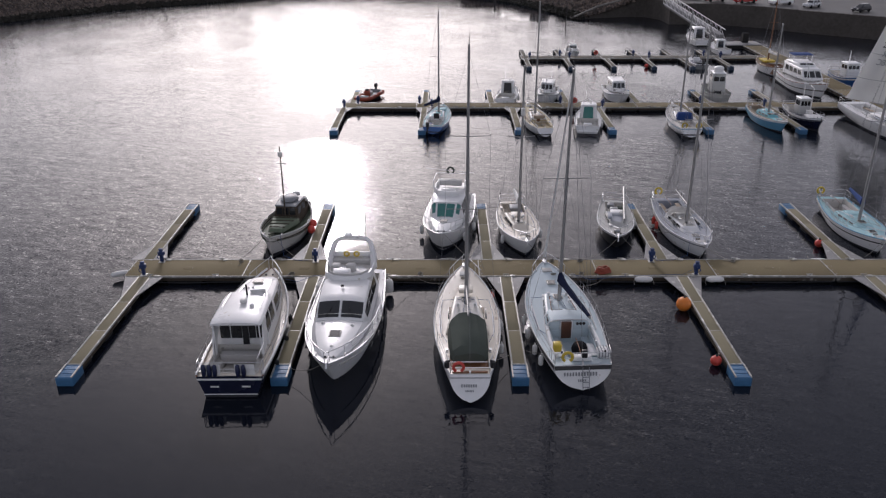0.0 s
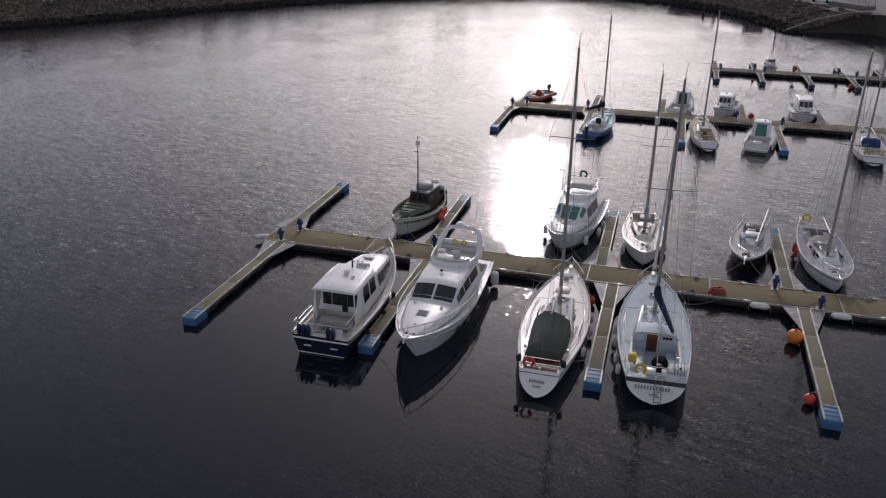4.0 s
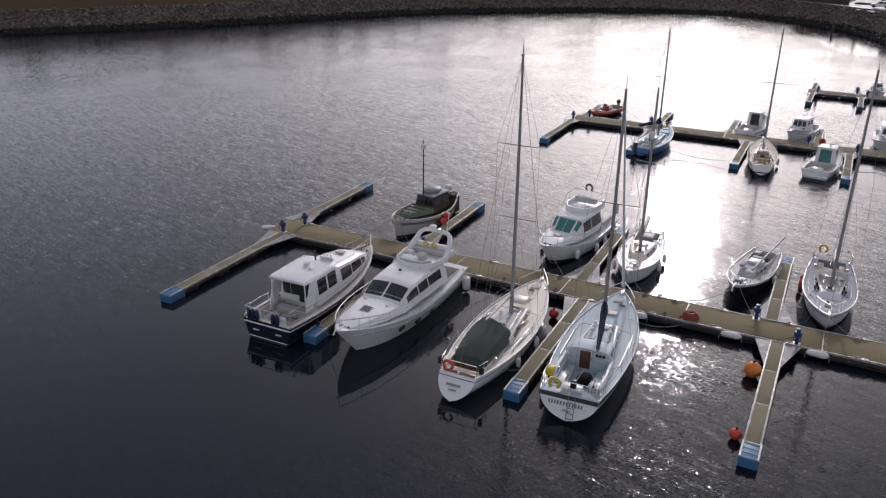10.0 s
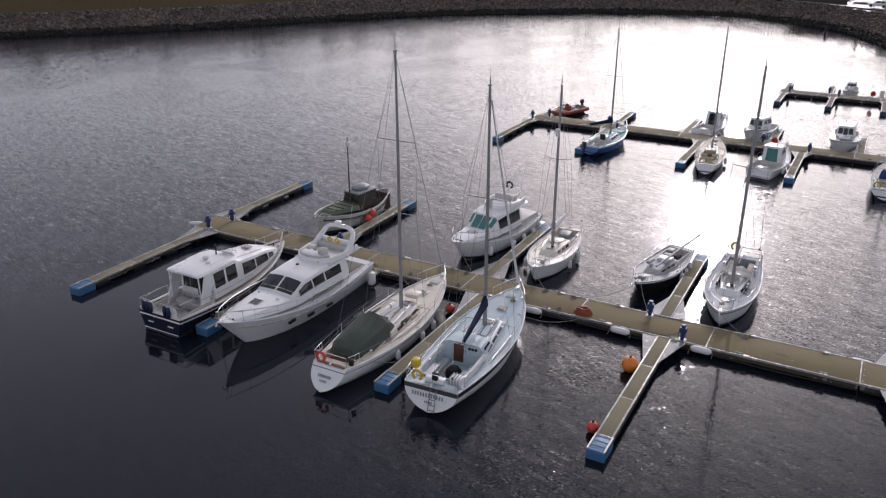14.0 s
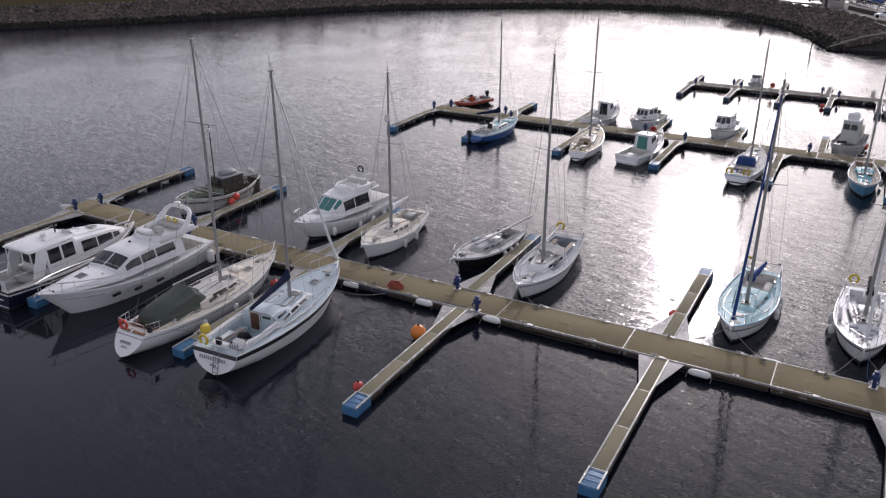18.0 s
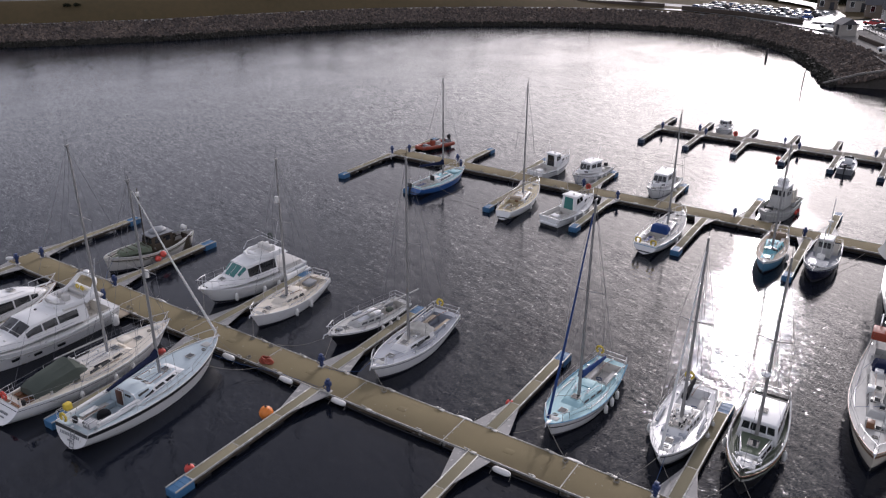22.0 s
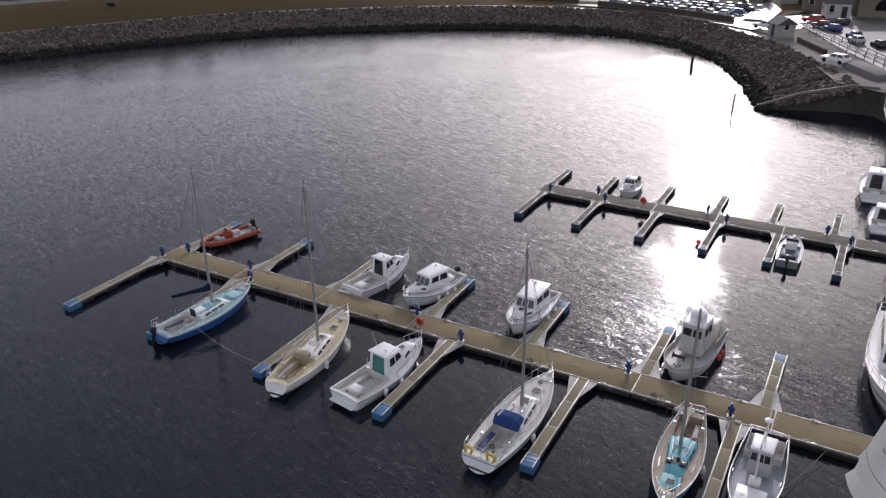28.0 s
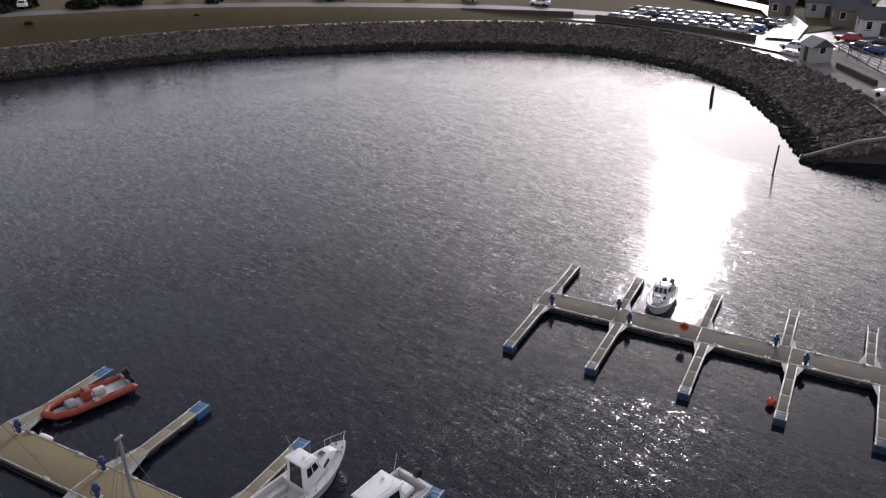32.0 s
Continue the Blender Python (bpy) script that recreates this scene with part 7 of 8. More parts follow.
house_on(boat, (Y(0.34), Y(0.62), 0.85, 0.8, 0.9, 0.9), (Y(0.36), Y(0.6), 0.75, 0.7, 3.1, 3.1), "worn", 0.08, "wheelhouse", ROW("fore", 2, 0.6, 0.85) + SIDES2(0.15, 0.85, 2, 0.6, 0.85), "white", 0.1)
part("roof_dome", lathe([(0.55, 0), (0.55, 0.5), (0.4, 0.65), (0.05, 0.7)], 14), "white", boat, "", 40, pose(0, Y(0.48), 3.15))
part("foredeck_winch", lathe([(0.05, -0.4), (0.25, -0.38), (0.12, -0.3), (0.12, 0.3), (0.25, 0.38), (0.05, 0.4)], 10, "x"), "engine", boat, "", 40, pose(0.3, Y(0.78), 1.25))
hung_fenders(boat, h, [(Y(0.4), -1), (Y(0.3), -1)], "red", 0.14, 0.4)
part("aft_house", boxed(-0.85, 0.3, Y(0.16), Y(0.3), 0.9, 2.3, bevel=0.06), "cream", boat)
boat, h, Y, zz = yacht("sloop", "light blue sloop with turquoise deck and white bulwark", (30.5, 45.0), (30.1, 53.5), 2.5, 1.3, 1.05, "skyblue", "teakdeck", "white", "brightdeck", "brightdeck", (0.06, 0.3), (0.34, 0.7), 0.5, 10.2, None, None, None, False, 0.55, 1.1, 0.5, False, 0.8, [(0.5, -1)], band=(0.88, 0.98))
part("foredeck_panel", boxed(-0.5, 0.5, Y(0.71), Y(0.84), h.deck(Y(0.78))[1] - 0.02, h.deck(Y(0.78))[1] + 0.07, bevel=0.03), "brightdeck", boat, "turquoise painted foredeck panel")
for s in (-1, 1):
    part("deck_grating", boxed(s * 0.16 - 0.1, s * 0.16 + 0.1, Y(0.73), Y(0.77), h.deck(Y(0.75))[1] + 0.05, h.deck(Y(0.75))[1] + 0.09, bevel=0.01), "window", boat)
    part("roof_hatch", boxed(s * 0.36 - 0.15, s * 0.36 + 0.15, Y(0.6), Y(0.64), zz[1] + 0.02, zz[1] + 0.16, bevel=0.02), "window", boat)
boat, h, Y = motor("fishing_boat", "small navy fishing boat with white rails and forward wheelhouse", (34.25, 45.6), (34.35, 53.3), 2.65, 1.5, 1.15, "navy", "greydeck", "white", (0.05, 0.25), "fishing boat", 0.8, 0.7, 0.2, 0.72, 0.45, 2.2, bulwark=0.3, rail="white", band=(0.88, 0.98))
house_on(boat, (Y(0.28), Y(0.46), 0.64, 0.6, 0.9, 0.9), (Y(0.29), Y(0.45), 0.58, 0.54, 2.5, 2.5), "worn", 0.06, "wheelhouse", ROW("fore", 3, 0.55, 0.86) + SIDES2(0.12, 0.88, 2, 0.55, 0.86), "white", 0.1)
part("mast", tubed([(0, Y(0.34), 2.45), (0, Y(0.33), 6.0)], 0.05, 8, 0.03), "white", boat)
part("radar_dome", lathe([(0.05, 0), (0.22, 0.03), (0.22, 0.12), (0.05, 0.18)], 10), "white", boat, "", 40, pose(0, Y(0.36), 3.9))
part("gantry", tubed([(0, Y(0.62), 1.2), (0, Y(0.62), 3.9), (0, Y(0.5), 4.0)], 0.05, 6), "vinyl", boat)
part("net_hauler", boxed(-0.3, 0.3, Y(0.6) - 0.2, Y(0.6) + 0.3, 1.2, 1.6, bevel=0.06), "vinyl", boat)
part("fore_deck_rim", boxed(-0.75, 0.75, Y(0.66), Y(0.84), 1.2, 1.3, bevel=0.05), "white", boat)
for s in (-1, 1):
    part("deck_light", lathe([(0.03, 0), (0.12, 0.03), (0.03, 0.08)], 10), "vinyl", boat, "", 40, pose(s * 0.4, Y(0.76), 1.26))
part("bowsprit", tubed([(0, h.L / 2 - 0.4, 1.5), (0, h.L / 2 + 0.7, 1.55)], 0.04, 6), "vinyl", boat)
rails(boat, h, Y(0.3), Y(0.86), 0.4, 5, 1)

# inflatable
boat, L = berth("rigid_inflatable", "orange-red rigid inflatable boat with outboard motor", "inflatable boat", (-13.75, 58.0), (-12.1, 63.0), "moored boats")
e = L / 2
tubes = [(-0.85, -e, 0.42), (-0.88, -e + 1.0, 0.42), (-0.85, e - 1.6, 0.44), (-0.6, e - 0.6, 0.5), (0, e - 0.15, 0.58), (0.6, e - 0.6, 0.5), (0.85, e - 1.6, 0.44), (0.88, -e + 1.0, 0.42), (0.85, -e, 0.42)]
part("tube", tubed(tubes, 0.23, 12), "ribred", boat)
for s in (-1, 1):
    part("tube_cone", lathe([(0.25, 0), (0.2, 0.15), (0.05, 0.3)], 12, "y"), "ribred", boat, "", 40, pose(s * 0.85, -e, 0.42, 0, 0, 180))
bm = bmesh.new()
frustum(bm, (-e + 0.15, e - 0.9, 0.35, 0.1, -0.15, 0.1), (-e + 0.1, e - 0.7, 0.75, 0.3, 0.3, 0.38))
part("rigid_hull", bm, "grey", boat)
part("floor", boxed(-0.68, 0.68, -e + 0.15, e - 1.4, 0.3, 0.36), "worn", boat)
for s in (-1, 1):
    part("grab_line", tubed([(s * 0.85, -e + 0.3 + 0.55 * k, 0.68 - 0.05 * (k % 2)) for k in range(7)], 0.014, 4), "rubber", boat)
    part("tube_band", boxed(s * 0.62, s * 1.08, -0.5, -0.2, 0.655, 0.675), "grey", boat)
part("console", boxed(-0.3, 0.3, -0.3, 0.25, 0.36, 1.1, bevel=0.08), "ribred", boat)
part("console_screen", boxed(-0.26, 0.26, 0.1, 0.14, 1.08, 1.3, bevel=0.01), "window", boat)
part("jockey_seat", boxed(-0.22, 0.22, -1.2, -0.45, 0.36, 0.85, bevel=0.08), "seat", boat)
part("stowed_cover", boxed(-0.5, 0.5, 0.6, 1.2, 0.36, 0.66, bevel=0.12), "grey", boat)
part("transom", boxed(-0.65, 0.65, -e + 0.08, -e + 0.16, 0.1, 0.75, bevel=0.02), "grey", boat)
outboard(boat, 0, -e + 0.02, 0.75, 20)

cabin_boat("small_cabin_boat", "small white cabin boat with outboards at the far walkway", (15.55, 86.5), (15.5, 91.0), 1.95, 0.95, 0.7, hw=(0.35, 0.62), high=1.0, motors=2)
boat, h, Y = motor("open_sports_boat", "small open boat with dark console and outboard", (31.95, 83.6), (32.05, 78.2), 2.0, 0.85, 0.65, "grey", "white", None, (0.06, 0.62), "motor boat", 0.9, 0.8, 0.05, 0.72, 0.4, 2.6, rail="vinyl", cw=0.36, deep=0.35, floor="greydeck")
part("console", boxed(-0.45, 0.45, Y(0.5), Y(0.58), 0.5, 1.15, bevel=0.08), "white", boat)
part("windscreen", boxed(-0.5, 0.5, Y(0.59), Y(0.6), 0.95, 1.35, bevel=0.01), "window", boat)
part("rear_seat", boxed(-0.6, 0.6, Y(0.12), Y(0.22), 0.35, 0.75, bevel=0.08), "rubber", boat)
outboard(boat, 0, -h.L / 2, 0.6, 10)

# mooring ropes
for a, b, dr in (((-13.0, 9.4, 1.6), (-11.2, 11.4, 0.55), 0.1), ((-9.4, -0.6, 1.8), (-11.4, 0.9, 0.55), 0.3), ((-7.0, 9.8, 1.3), (-5.4, 11.4, 0.55), 0.2), ((-9.8, 9.8, 1.3), (-10.9, 11.4, 0.55), 0.1),
                 ((-2.5, 11.1, 1.4), (-3.8, 11.5, 0.55), 0.1), ((-1.6, 0.5, 1.2), (-0.35, 2.2, 0.5), 0.1), ((-3.4, 9.0, 1.3), (-5.6, 11.4, 0.55), 0.3), ((2.4, 11.2, 1.5), (4.6, 11.4, 0.55), 0.2), ((1.5, 1.2, 1.3), (0.55, 2.6, 0.5), 0.1), ((3.6, 8.5, 1.4), (6.4, 11.4, 0.55), 0.4),
                 ((-15.0, 15.3, 1.5), (-13.2, 13.9, 0.55), 0.1), ((-15.6, 15.8, 1.5), (-17.0, 13.9, 0.55), 0.2), ((-3.8, 15.5, 1.7), (-2.0, 13.9, 0.55), 0.1), ((1.7, 15.2, 1.2), (3.0, 13.9, 0.55), 0.1), ((0.9, 22.5, 1.0), (-0.5, 23.4, 0.5), 0.1), ((8.1, 16.4, 1.1), (5.2, 13.9, 0.55), 0.4), ((8.2, 16.4, 1.1), (9.4, 13.9, 0.55), 0.1),
                 ((13.2, 14.5, 1.2), (14.6, 13.8, 0.55), 0.1), ((12.2, 17, 1.1), (10.8, 19, 0.5), 0.1), ((25.3, 15.3, 1.2), (27.0, 13.9, 0.55), 0.15), ((25.2, 15.3, 1.2), (23.6, 14.2, 0.55), 0.15), ((31.6, 16.1, 1.2), (30.4, 13.9, 0.55), 0.2), ((31.6, 16.1, 1.2), (32.7, 15.0, 0.5), 0.1), ((35.8, 16.2, 1.7), (38.6, 13.9, 0.55), 0.5), ((35.8, 16.2, 1.7), (34.2, 14.5, 0.55), 0.3), ((35.0, 16.6, 1.6), (33.8, 17.5, 0.5), 0.3),
                 ((-3.9, 53.2, 1.1), (-2.6, 54.6, 0.55), 0.1), ((5.4, 53.2, 1.1), (6.6, 54.5, 0.55), 0.1), ((11.7, 52.4, 1.2), (10.4, 54.5, 0.55), 0.15), ((21.2, 53.0, 1.2), (19.0, 54.5, 0.55), 0.2), ((30.1, 53.4, 1.0), (27.6, 54.5, 0.55), 0.3), ((34.2, 46.2, 1.4), (37.4, 54.4, 0.55), 0.6), ((20.2, 45.0, 1.0), (22.5, 46.4, 0.5), 0.1), ((-4.0, 47.2, 0.9), (3.4, 46.0, 0.5), 0.45)):
    mooring_line(a, b, dr)

# rope ends and cables left on the walkways
rw = random.Random(17)
coil = thing("mooring_rope_coil", Matrix(), "coiled spare mooring rope lying on the walkway", "rope", "rope coils")
pts = [(0.19 * (1 - 0.25 * (i % 12) / 12) * math.cos(i * 0.52), 0.16 * (1 - 0.25 * (i % 12) / 12) * math.sin(i * 0.52), 0.02 + 0.022 * (i // 12)) for i in range(48)]
part("coil", tubed(pts, 0.018, 4), "rope", coil)
part("tail", tubed([(0.17, 0.05, 0.02), (0.4, 0.2, 0.02), (0.7, 0.15, 0.02)], 0.018, 4), "rope", coil)
for i, (x, y) in enumerate(((-13.2, 11.75), (-5.2, 11.7), (-8.0, 11.8), (-1.8, 11.75), (4.8, 11.7), (-16.8, 13.6), (-2.2, 13.65), (3.2, 13.6), (5.0, 13.6), (14.8, 13.55), (27.2, 13.6), (30.2, 13.6), (38.8, 13.6), (-2.4, 54.8), (6.8, 54.8), (10.2, 54.8), (19.2, 54.8), (27.4, 54.8))):
    m = at_deck(x, y, DECK, rw.uniform(0, 360))
    if i == 0:
        coil.matrix_world = m
    else:
        copy_thing(coil, m)
for x, y, boatx, boaty, z in ((-10.6, 11.6, -13.0, 9.0, 1.5), (11.9, 11.6, 4.0, 9.6, 1.5), (9.6, 13.6, 12.6, 15.6, 1.2), (-12.0, 13.6, -14.6, 15.6, 1.6), (32.3, 13.6, 31.9, 16.4, 1.3), (13.9, 54.8, 12.0, 52.3, 1.3), (9.4, 56.4, 8.2, 57.6, 1.2)):
    solo("shore_power_cable", tubed([(x, y, DECK + 0.5), (x + (boatx - x) * 0.1, y, DECK + 0.03), (x + (boatx - x) * 0.5, y + 0.15 * (1 if boaty > y else -1), DECK + 0.03), (x + (boatx - x) * 0.85, y + (boaty - y) * 0.4, DECK + 0.06), (boatx, boaty, z)], 0.014, 5), "ropeblue", Matrix(), "thin blue shore power cable from pedestal to boat", "cable", "power cables")


# ---- shore ----
SHORE = [(-420, -160), (-230, -30), (-142, 56), (-110, 92), (-95, 116), (-82, 135), (-65, 151), (-40, 167), (-17, 172.2), (-2, 167.6), (9, 158), (15, 146.5), (18.6, 137), (21.2, 128.8)]
CREST, BANK = 3.3, 8.0


def bank(p):
    """Width of the stone slope, broader towards the slipway."""
    return BANK + (4.4 * min(1.0, max(0.0, (158 - p.y) / 27)) if p.x > 0 else 0.0)


def smooth_line(pts, step):
    """Points at even steps along a rounded line through pts."""
    out = []
    for i in range(len(pts) - 1):
        p0, p1, p2, p3 = (Vector(pts[max(0, min(len(pts) - 1, i + k))]) for k in (-1, 0, 1, 2))
        n = max(2, int((p2 - p1).length / step))
        for j in range(n):
            t = j / n
            out.append(0.5 * (2 * p1 + (p2 - p0) * t + (2 * p0 - 5 * p1 + 4 * p2 - p3) * t * t + (3 * p1 - p0 - 3 * p2 + p3) * t**3))
    return out + [Vector(pts[-1])]


line = smooth_line(SHORE, 3.0)
away = []
for i in range(len(line)):
    d = (line[min(i + 1, len(line) - 1)] - line[max(i - 1, 0)]).normalized()
    away.append(Vector((-d.y, d.x)))


def rise(p):
    """How far the ground climbs behind the shore path: high to the west, level by the car park."""
    f = min(1.0, max(0.0, (-12 - p.x) / 85))
    return 0.3 + 3.9 * f**1.3


def band(name, rows, material, label, category, upto=99.0):
    """A strip of ground along the shore: rows of (distance from the waterline, height)."""
    bm = bmesh.new()
    v = [[bm.verts.new((*(p + a * (o * bank(p) / BANK if o <= BANK else o + bank(p) - BANK)), z + k * rise(p))) for o, z, k in rows] for p, a in zip(line, away) if p.x < upto]
    for a, b in zip(v, v[1:]):
        for k in range(len(rows) - 1):
            bm.faces.new((a[k], b[k], b[k + 1], a[k + 1]))
    return solo(name, bm, material, Matrix(), label, category, kind="structure")


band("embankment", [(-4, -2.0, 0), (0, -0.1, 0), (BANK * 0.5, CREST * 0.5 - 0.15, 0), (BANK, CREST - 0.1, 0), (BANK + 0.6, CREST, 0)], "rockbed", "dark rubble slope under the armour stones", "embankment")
band("shore_path", [(BANK + 0.6, CREST, 0), (BANK + 2.6, CREST + 0.05, 0)], "wetpath", "wet pale path along the top of the embankment", "path", 12.0)
band("grass_bank", [(BANK + 2.6, CREST + 0.05, 0), (BANK + 6, CREST, 0.7), (BANK + 9, CREST, 1.0)], "grass", "rough brown grass bank above the shore path", "grass", 3.0)
band("shore_road", [(BANK + 9, CREST, 1.0), (BANK + 14, CREST + 0.05, 1.0)], "tarmac", "grey asphalt road along the top of the bank", "road", 3.0)
band("verge", [(BANK + 14, CREST + 0.05, 1.0), (BANK + 30, CREST + 0.6, 1.0)], "grass", "dull grass behind the shore road", "grass", 3.0)
# land behind, one sheet out to the horizon
bm = bmesh.new()
inner = [bm.verts.new((*(p + a * (BANK + 30)), CREST + 0.6 + rise(p))) for p, a in zip(line, away)]
outer = [bm.verts.new((*((p - Vector((-20, 40))).normalized() * 2600 + Vector((-20, 40))), 30)) for p in line]
for i in range(len(line) - 1):
    bm.faces.new((inner[i], inner[i + 1], outer[i + 1], outer[i]))
solo("ground", bm, "grass", Matrix(), "dull grassland running back to the horizon", "ground", kind="structure")

# armour stones
rs = random.Random(11)


def stones(name, count, u0, u1, size, material, label):
    verts, faces = [], []
    near = [i for i, p in enumerate(line) if p.x > -165]
    for k in range(count):
        i = rs.choice(near)
        u = rs.uniform(u0, u1)
        p = line[i] + away[i] * (u * bank(line[i])) + Vector((-away[i].y, away[i].x)) * rs.uniform(-1.8, 1.8)
        z = u * CREST + rs.uniform(-0.15, 0.1)
        r = size * rs.uniform(0.6, 1.35)
        base = len(verts)
        rot = Euler((rs.uniform(0, 6), rs.uniform(0, 6), rs.uniform(0, 6))).to_matrix()
        sc = Vector((r * rs.uniform(0.8, 1.3), r * rs.uniform(0.7, 1.1), r * rs.uniform(0.5, 0.8)))
        for x, y, w in ((1, 0.9, 1), (-0.9, 1, 0.9), (-1, -1, 1), (1, -0.8, 0.8), (0.9, 1, -1), (-1, 0.8, -0.9), (-0.8, -1, -1), (1, -1, -0.8)):
            q = rot @ Vector((x * sc.x * rs.uniform(0.4, 0.62), y * sc.y * rs.uniform(0.4, 0.62), w * sc.z * rs.uniform(0.4, 0.62)))
            verts.append((p.x + q.x, p.y + q.y, z + q.z))
        for f in ((0, 1, 2, 3), (7, 6, 5, 4), (0, 4, 5, 1), (1, 5, 6, 2), (2, 6, 7, 3), (3, 7, 4, 0)):
            faces.append([base + a for a in f])
    me = bpy.data.meshes.new(name)
    me.from_pydata(verts, [], faces)
    me.materials.append(M[material])
    return tagged(new(name, me), label, "stones", kind="stuff")


stones("armour_stones", 24000, 0.2, 1.03, 0.56, "rock", "brown and grey boulders of the sloping sea defence")
stones("weeded_stones", 4500, 0.0, 0.22, 0.62, "weedrock", "dark weed-covered boulders along the waterline")

# slipway with its retaining wall, quay and hard standing
bm = bmesh.new()
wall = [(21.6, 128.0, 0.3), (26.6, 130.0, 2.1), (32.7, 131.7, 3.45), (36.0, 131.2, 3.6), (38.2, 127.5, 3.7), (38.4, 121.4, 3.7), (47, 121, 3.7), (54, 116.5, 3.7), (60, 110, 3.7), (80, 94, 3.7), (140, 50, 3.7), (330, -60, 3.7)]
lo = [bm.verts.new((x, y - 0.5, -1.5)) for x, y, z in wall]
hi = [bm.verts.new((x, y, z)) for x, y, z in wall]
bk = [bm.verts.new((x + 0.25, y + 0.6, z)) for x, y, z in wall]
for i in range(len(wall) - 1):
    bm.faces.new((lo[i], lo[i + 1], hi[i + 1], hi[i]))
    bm.faces.new((hi[i], hi[i + 1], bk[i + 1], bk[i]))
solo("quay_wall", bm, "quaystone", Matrix(), "dark wet stone quay wall and slipway retaining wall", "quay wall", kind="structure")
bm = bmesh.new()
for i in range(3):
    (x0, y0, z0), (x1, y1, z1) = wall[i], wall[i + 1]
    tube(bm, [(x0, y0 + 0.25, z0 + 0.05), (x1, y1 + 0.25, z1 + 0.05)], 0.3, 4)
solo("wall_coping", bm, "concrete", Matrix(), "pale concrete coping along the slipway wall", "coping", kind="structure")
bm = bmesh.new()
hard = [bm.verts.new(p) for p in ((38.7, 122.0, 3.72), (47.3, 121.6, 3.72), (54.3, 117, 3.72), (60.3, 110.5, 3.72), (80.3, 94.5, 3.72), (140, 50.6, 3.72), (330, -59, 3.72), (900, 300, 5.2), (300, 900, 5.4), (40, 420, 5.3), (24, 200, 4.4), (21.2, 176, 3.72), (30, 155.5, 3.66), (36, 144, 3.66), (38.6, 128.0, 3.74))]
bm.faces.new(hard)
bmesh.ops.triangulate(bm, faces=bm.faces)
solo("hard_standing", bm, "asphalt", Matrix(), "grey asphalt quay apron and yard", "road", kind="structure")
bm = bmesh.new()
for a, b, c, d in (((30.5, 134.0, 3.36), (33.0, 132.2, 3.4), (38.5, 128.0, 3.72), (37.5, 141.5, 3.6)), ((30.5, 134.0, 3.36), (37.5, 141.5, 3.6), (31, 155, 3.56), (24.6, 150.0, 3.36)), ((24.6, 150.0, 3.36), (31, 155, 3.56), (21.4, 177, 3.56), (13.5, 168.5, 3.4))):
    bm.faces.new([bm.verts.new(p) for p in (a, b, c, d)])
solo("slipway", bm, "concrete", Matrix(), "grey concrete yard and ramp behind the stone slope", "slipway", kind="structure")

# car park apron behind the path
bm = bmesh.new()
apron = [(-30, 183.3), (-18, 183.2), (-6, 180), (4, 175), (14, 168.6), (16, 166.5), (19, 170), (22, 176), (24, 200), (10, 232), (-40, 240)]
bm.faces.new([bm.verts.new((x, y, CREST + 0.32 + (0.5 if y > 205 else 0))) for x, y in apron])
solo("car_park", bm, "wetpath", Matrix(), "wet pale car park surface behind the shore path", "car park", kind="structure")

# wet lane climbing away behind the car park
bm = bmesh.new()
lane = [(12.5, 178, 3.7), (13.0, 190, 3.9), (8, 204, 4.3), (-8, 216, 4.7), (-40, 226, 5.4), (-90, 232, 6.6)]
prev = None
for i, (x, y, z) in enumerate(lane):
    q = lane[min(i + 1, len(lane) - 1)]
    p = lane[max(i - 1, 0)]
    d = Vector((q[0] - p[0], q[1] - p[1])).normalized() * 2.6
    cur = (bm.verts.new((x - d.y, y + d.x, z + 0.35)), bm.verts.new((x + d.y, y - d.x, z + 0.35)))
    if prev:
        bm.faces.new((prev[0], prev[1], cur[1], cur[0]))
    prev = cur
solo("lane", bm, "wetpath", Matrix(), "wet pale lane climbing away behind the car park", "road", kind="structure")

# timber beacon and pole in the water
for x, y, r, hh, label in ((7.3, 151.0, 0.24, 1.5, "dark timber pile standing in the water"), (19.2, 122.6, 0.1, 2.9, "thin dark marker pole in the water")):
    p = thing("marker_pile", pose(x, y, 0, 1.5, 2, 0), label, "pile", "marker piles")
    part("shaft", lathe([(r, -1.5), (r, hh * 0.6), (r * 0.85, hh)], 10), "pile", p)
    part("cap", lathe([(r * 0.95, hh - 0.02), (r * 1.05, hh + 0.1), (r * 0.4, hh + 0.2)], 10), "pile", p)

# gangway and its landing float
g = thing("gangway", Matrix(), "white lattice gangway from the quay down to the pontoons", "gangway")
A, B = Vector((37.6, 120.6, 3.9)), Vector((41.0, 99.0, 1.0))
side = Vector((0.95, 0.3, 0)) * 0.8
bm = bmesh.new()
part("walk_deck", tube(bm, [A + Vector((0, 0, 0.02)), B + Vector((0, 0, 0.02))], 0.75, 4), "plate", g)
for s in (-1, 1):
    bm = bmesh.new()
    top = Vector((0, 0, 1.25))
    tube(bm, [A + side * s, B + side * s], 0.07, 5)
    tube(bm, [A + side * s + top, B + side * s + top], 0.07, 5)
    for k in range(12):
        p, q = A.lerp(B, k / 12) + side * s, A.lerp(B, (k + 1) / 12) + side * s
        tube(bm, [p, p + top], 0.045, 4)
        tube(bm, [p + top, q], 0.04, 4)
    part("lattice_side", bm, "white", g)
lf = thing("landing_float", pose(43.2, 96.2, 0), "grey landing float at the foot of the gangway", "pontoon")
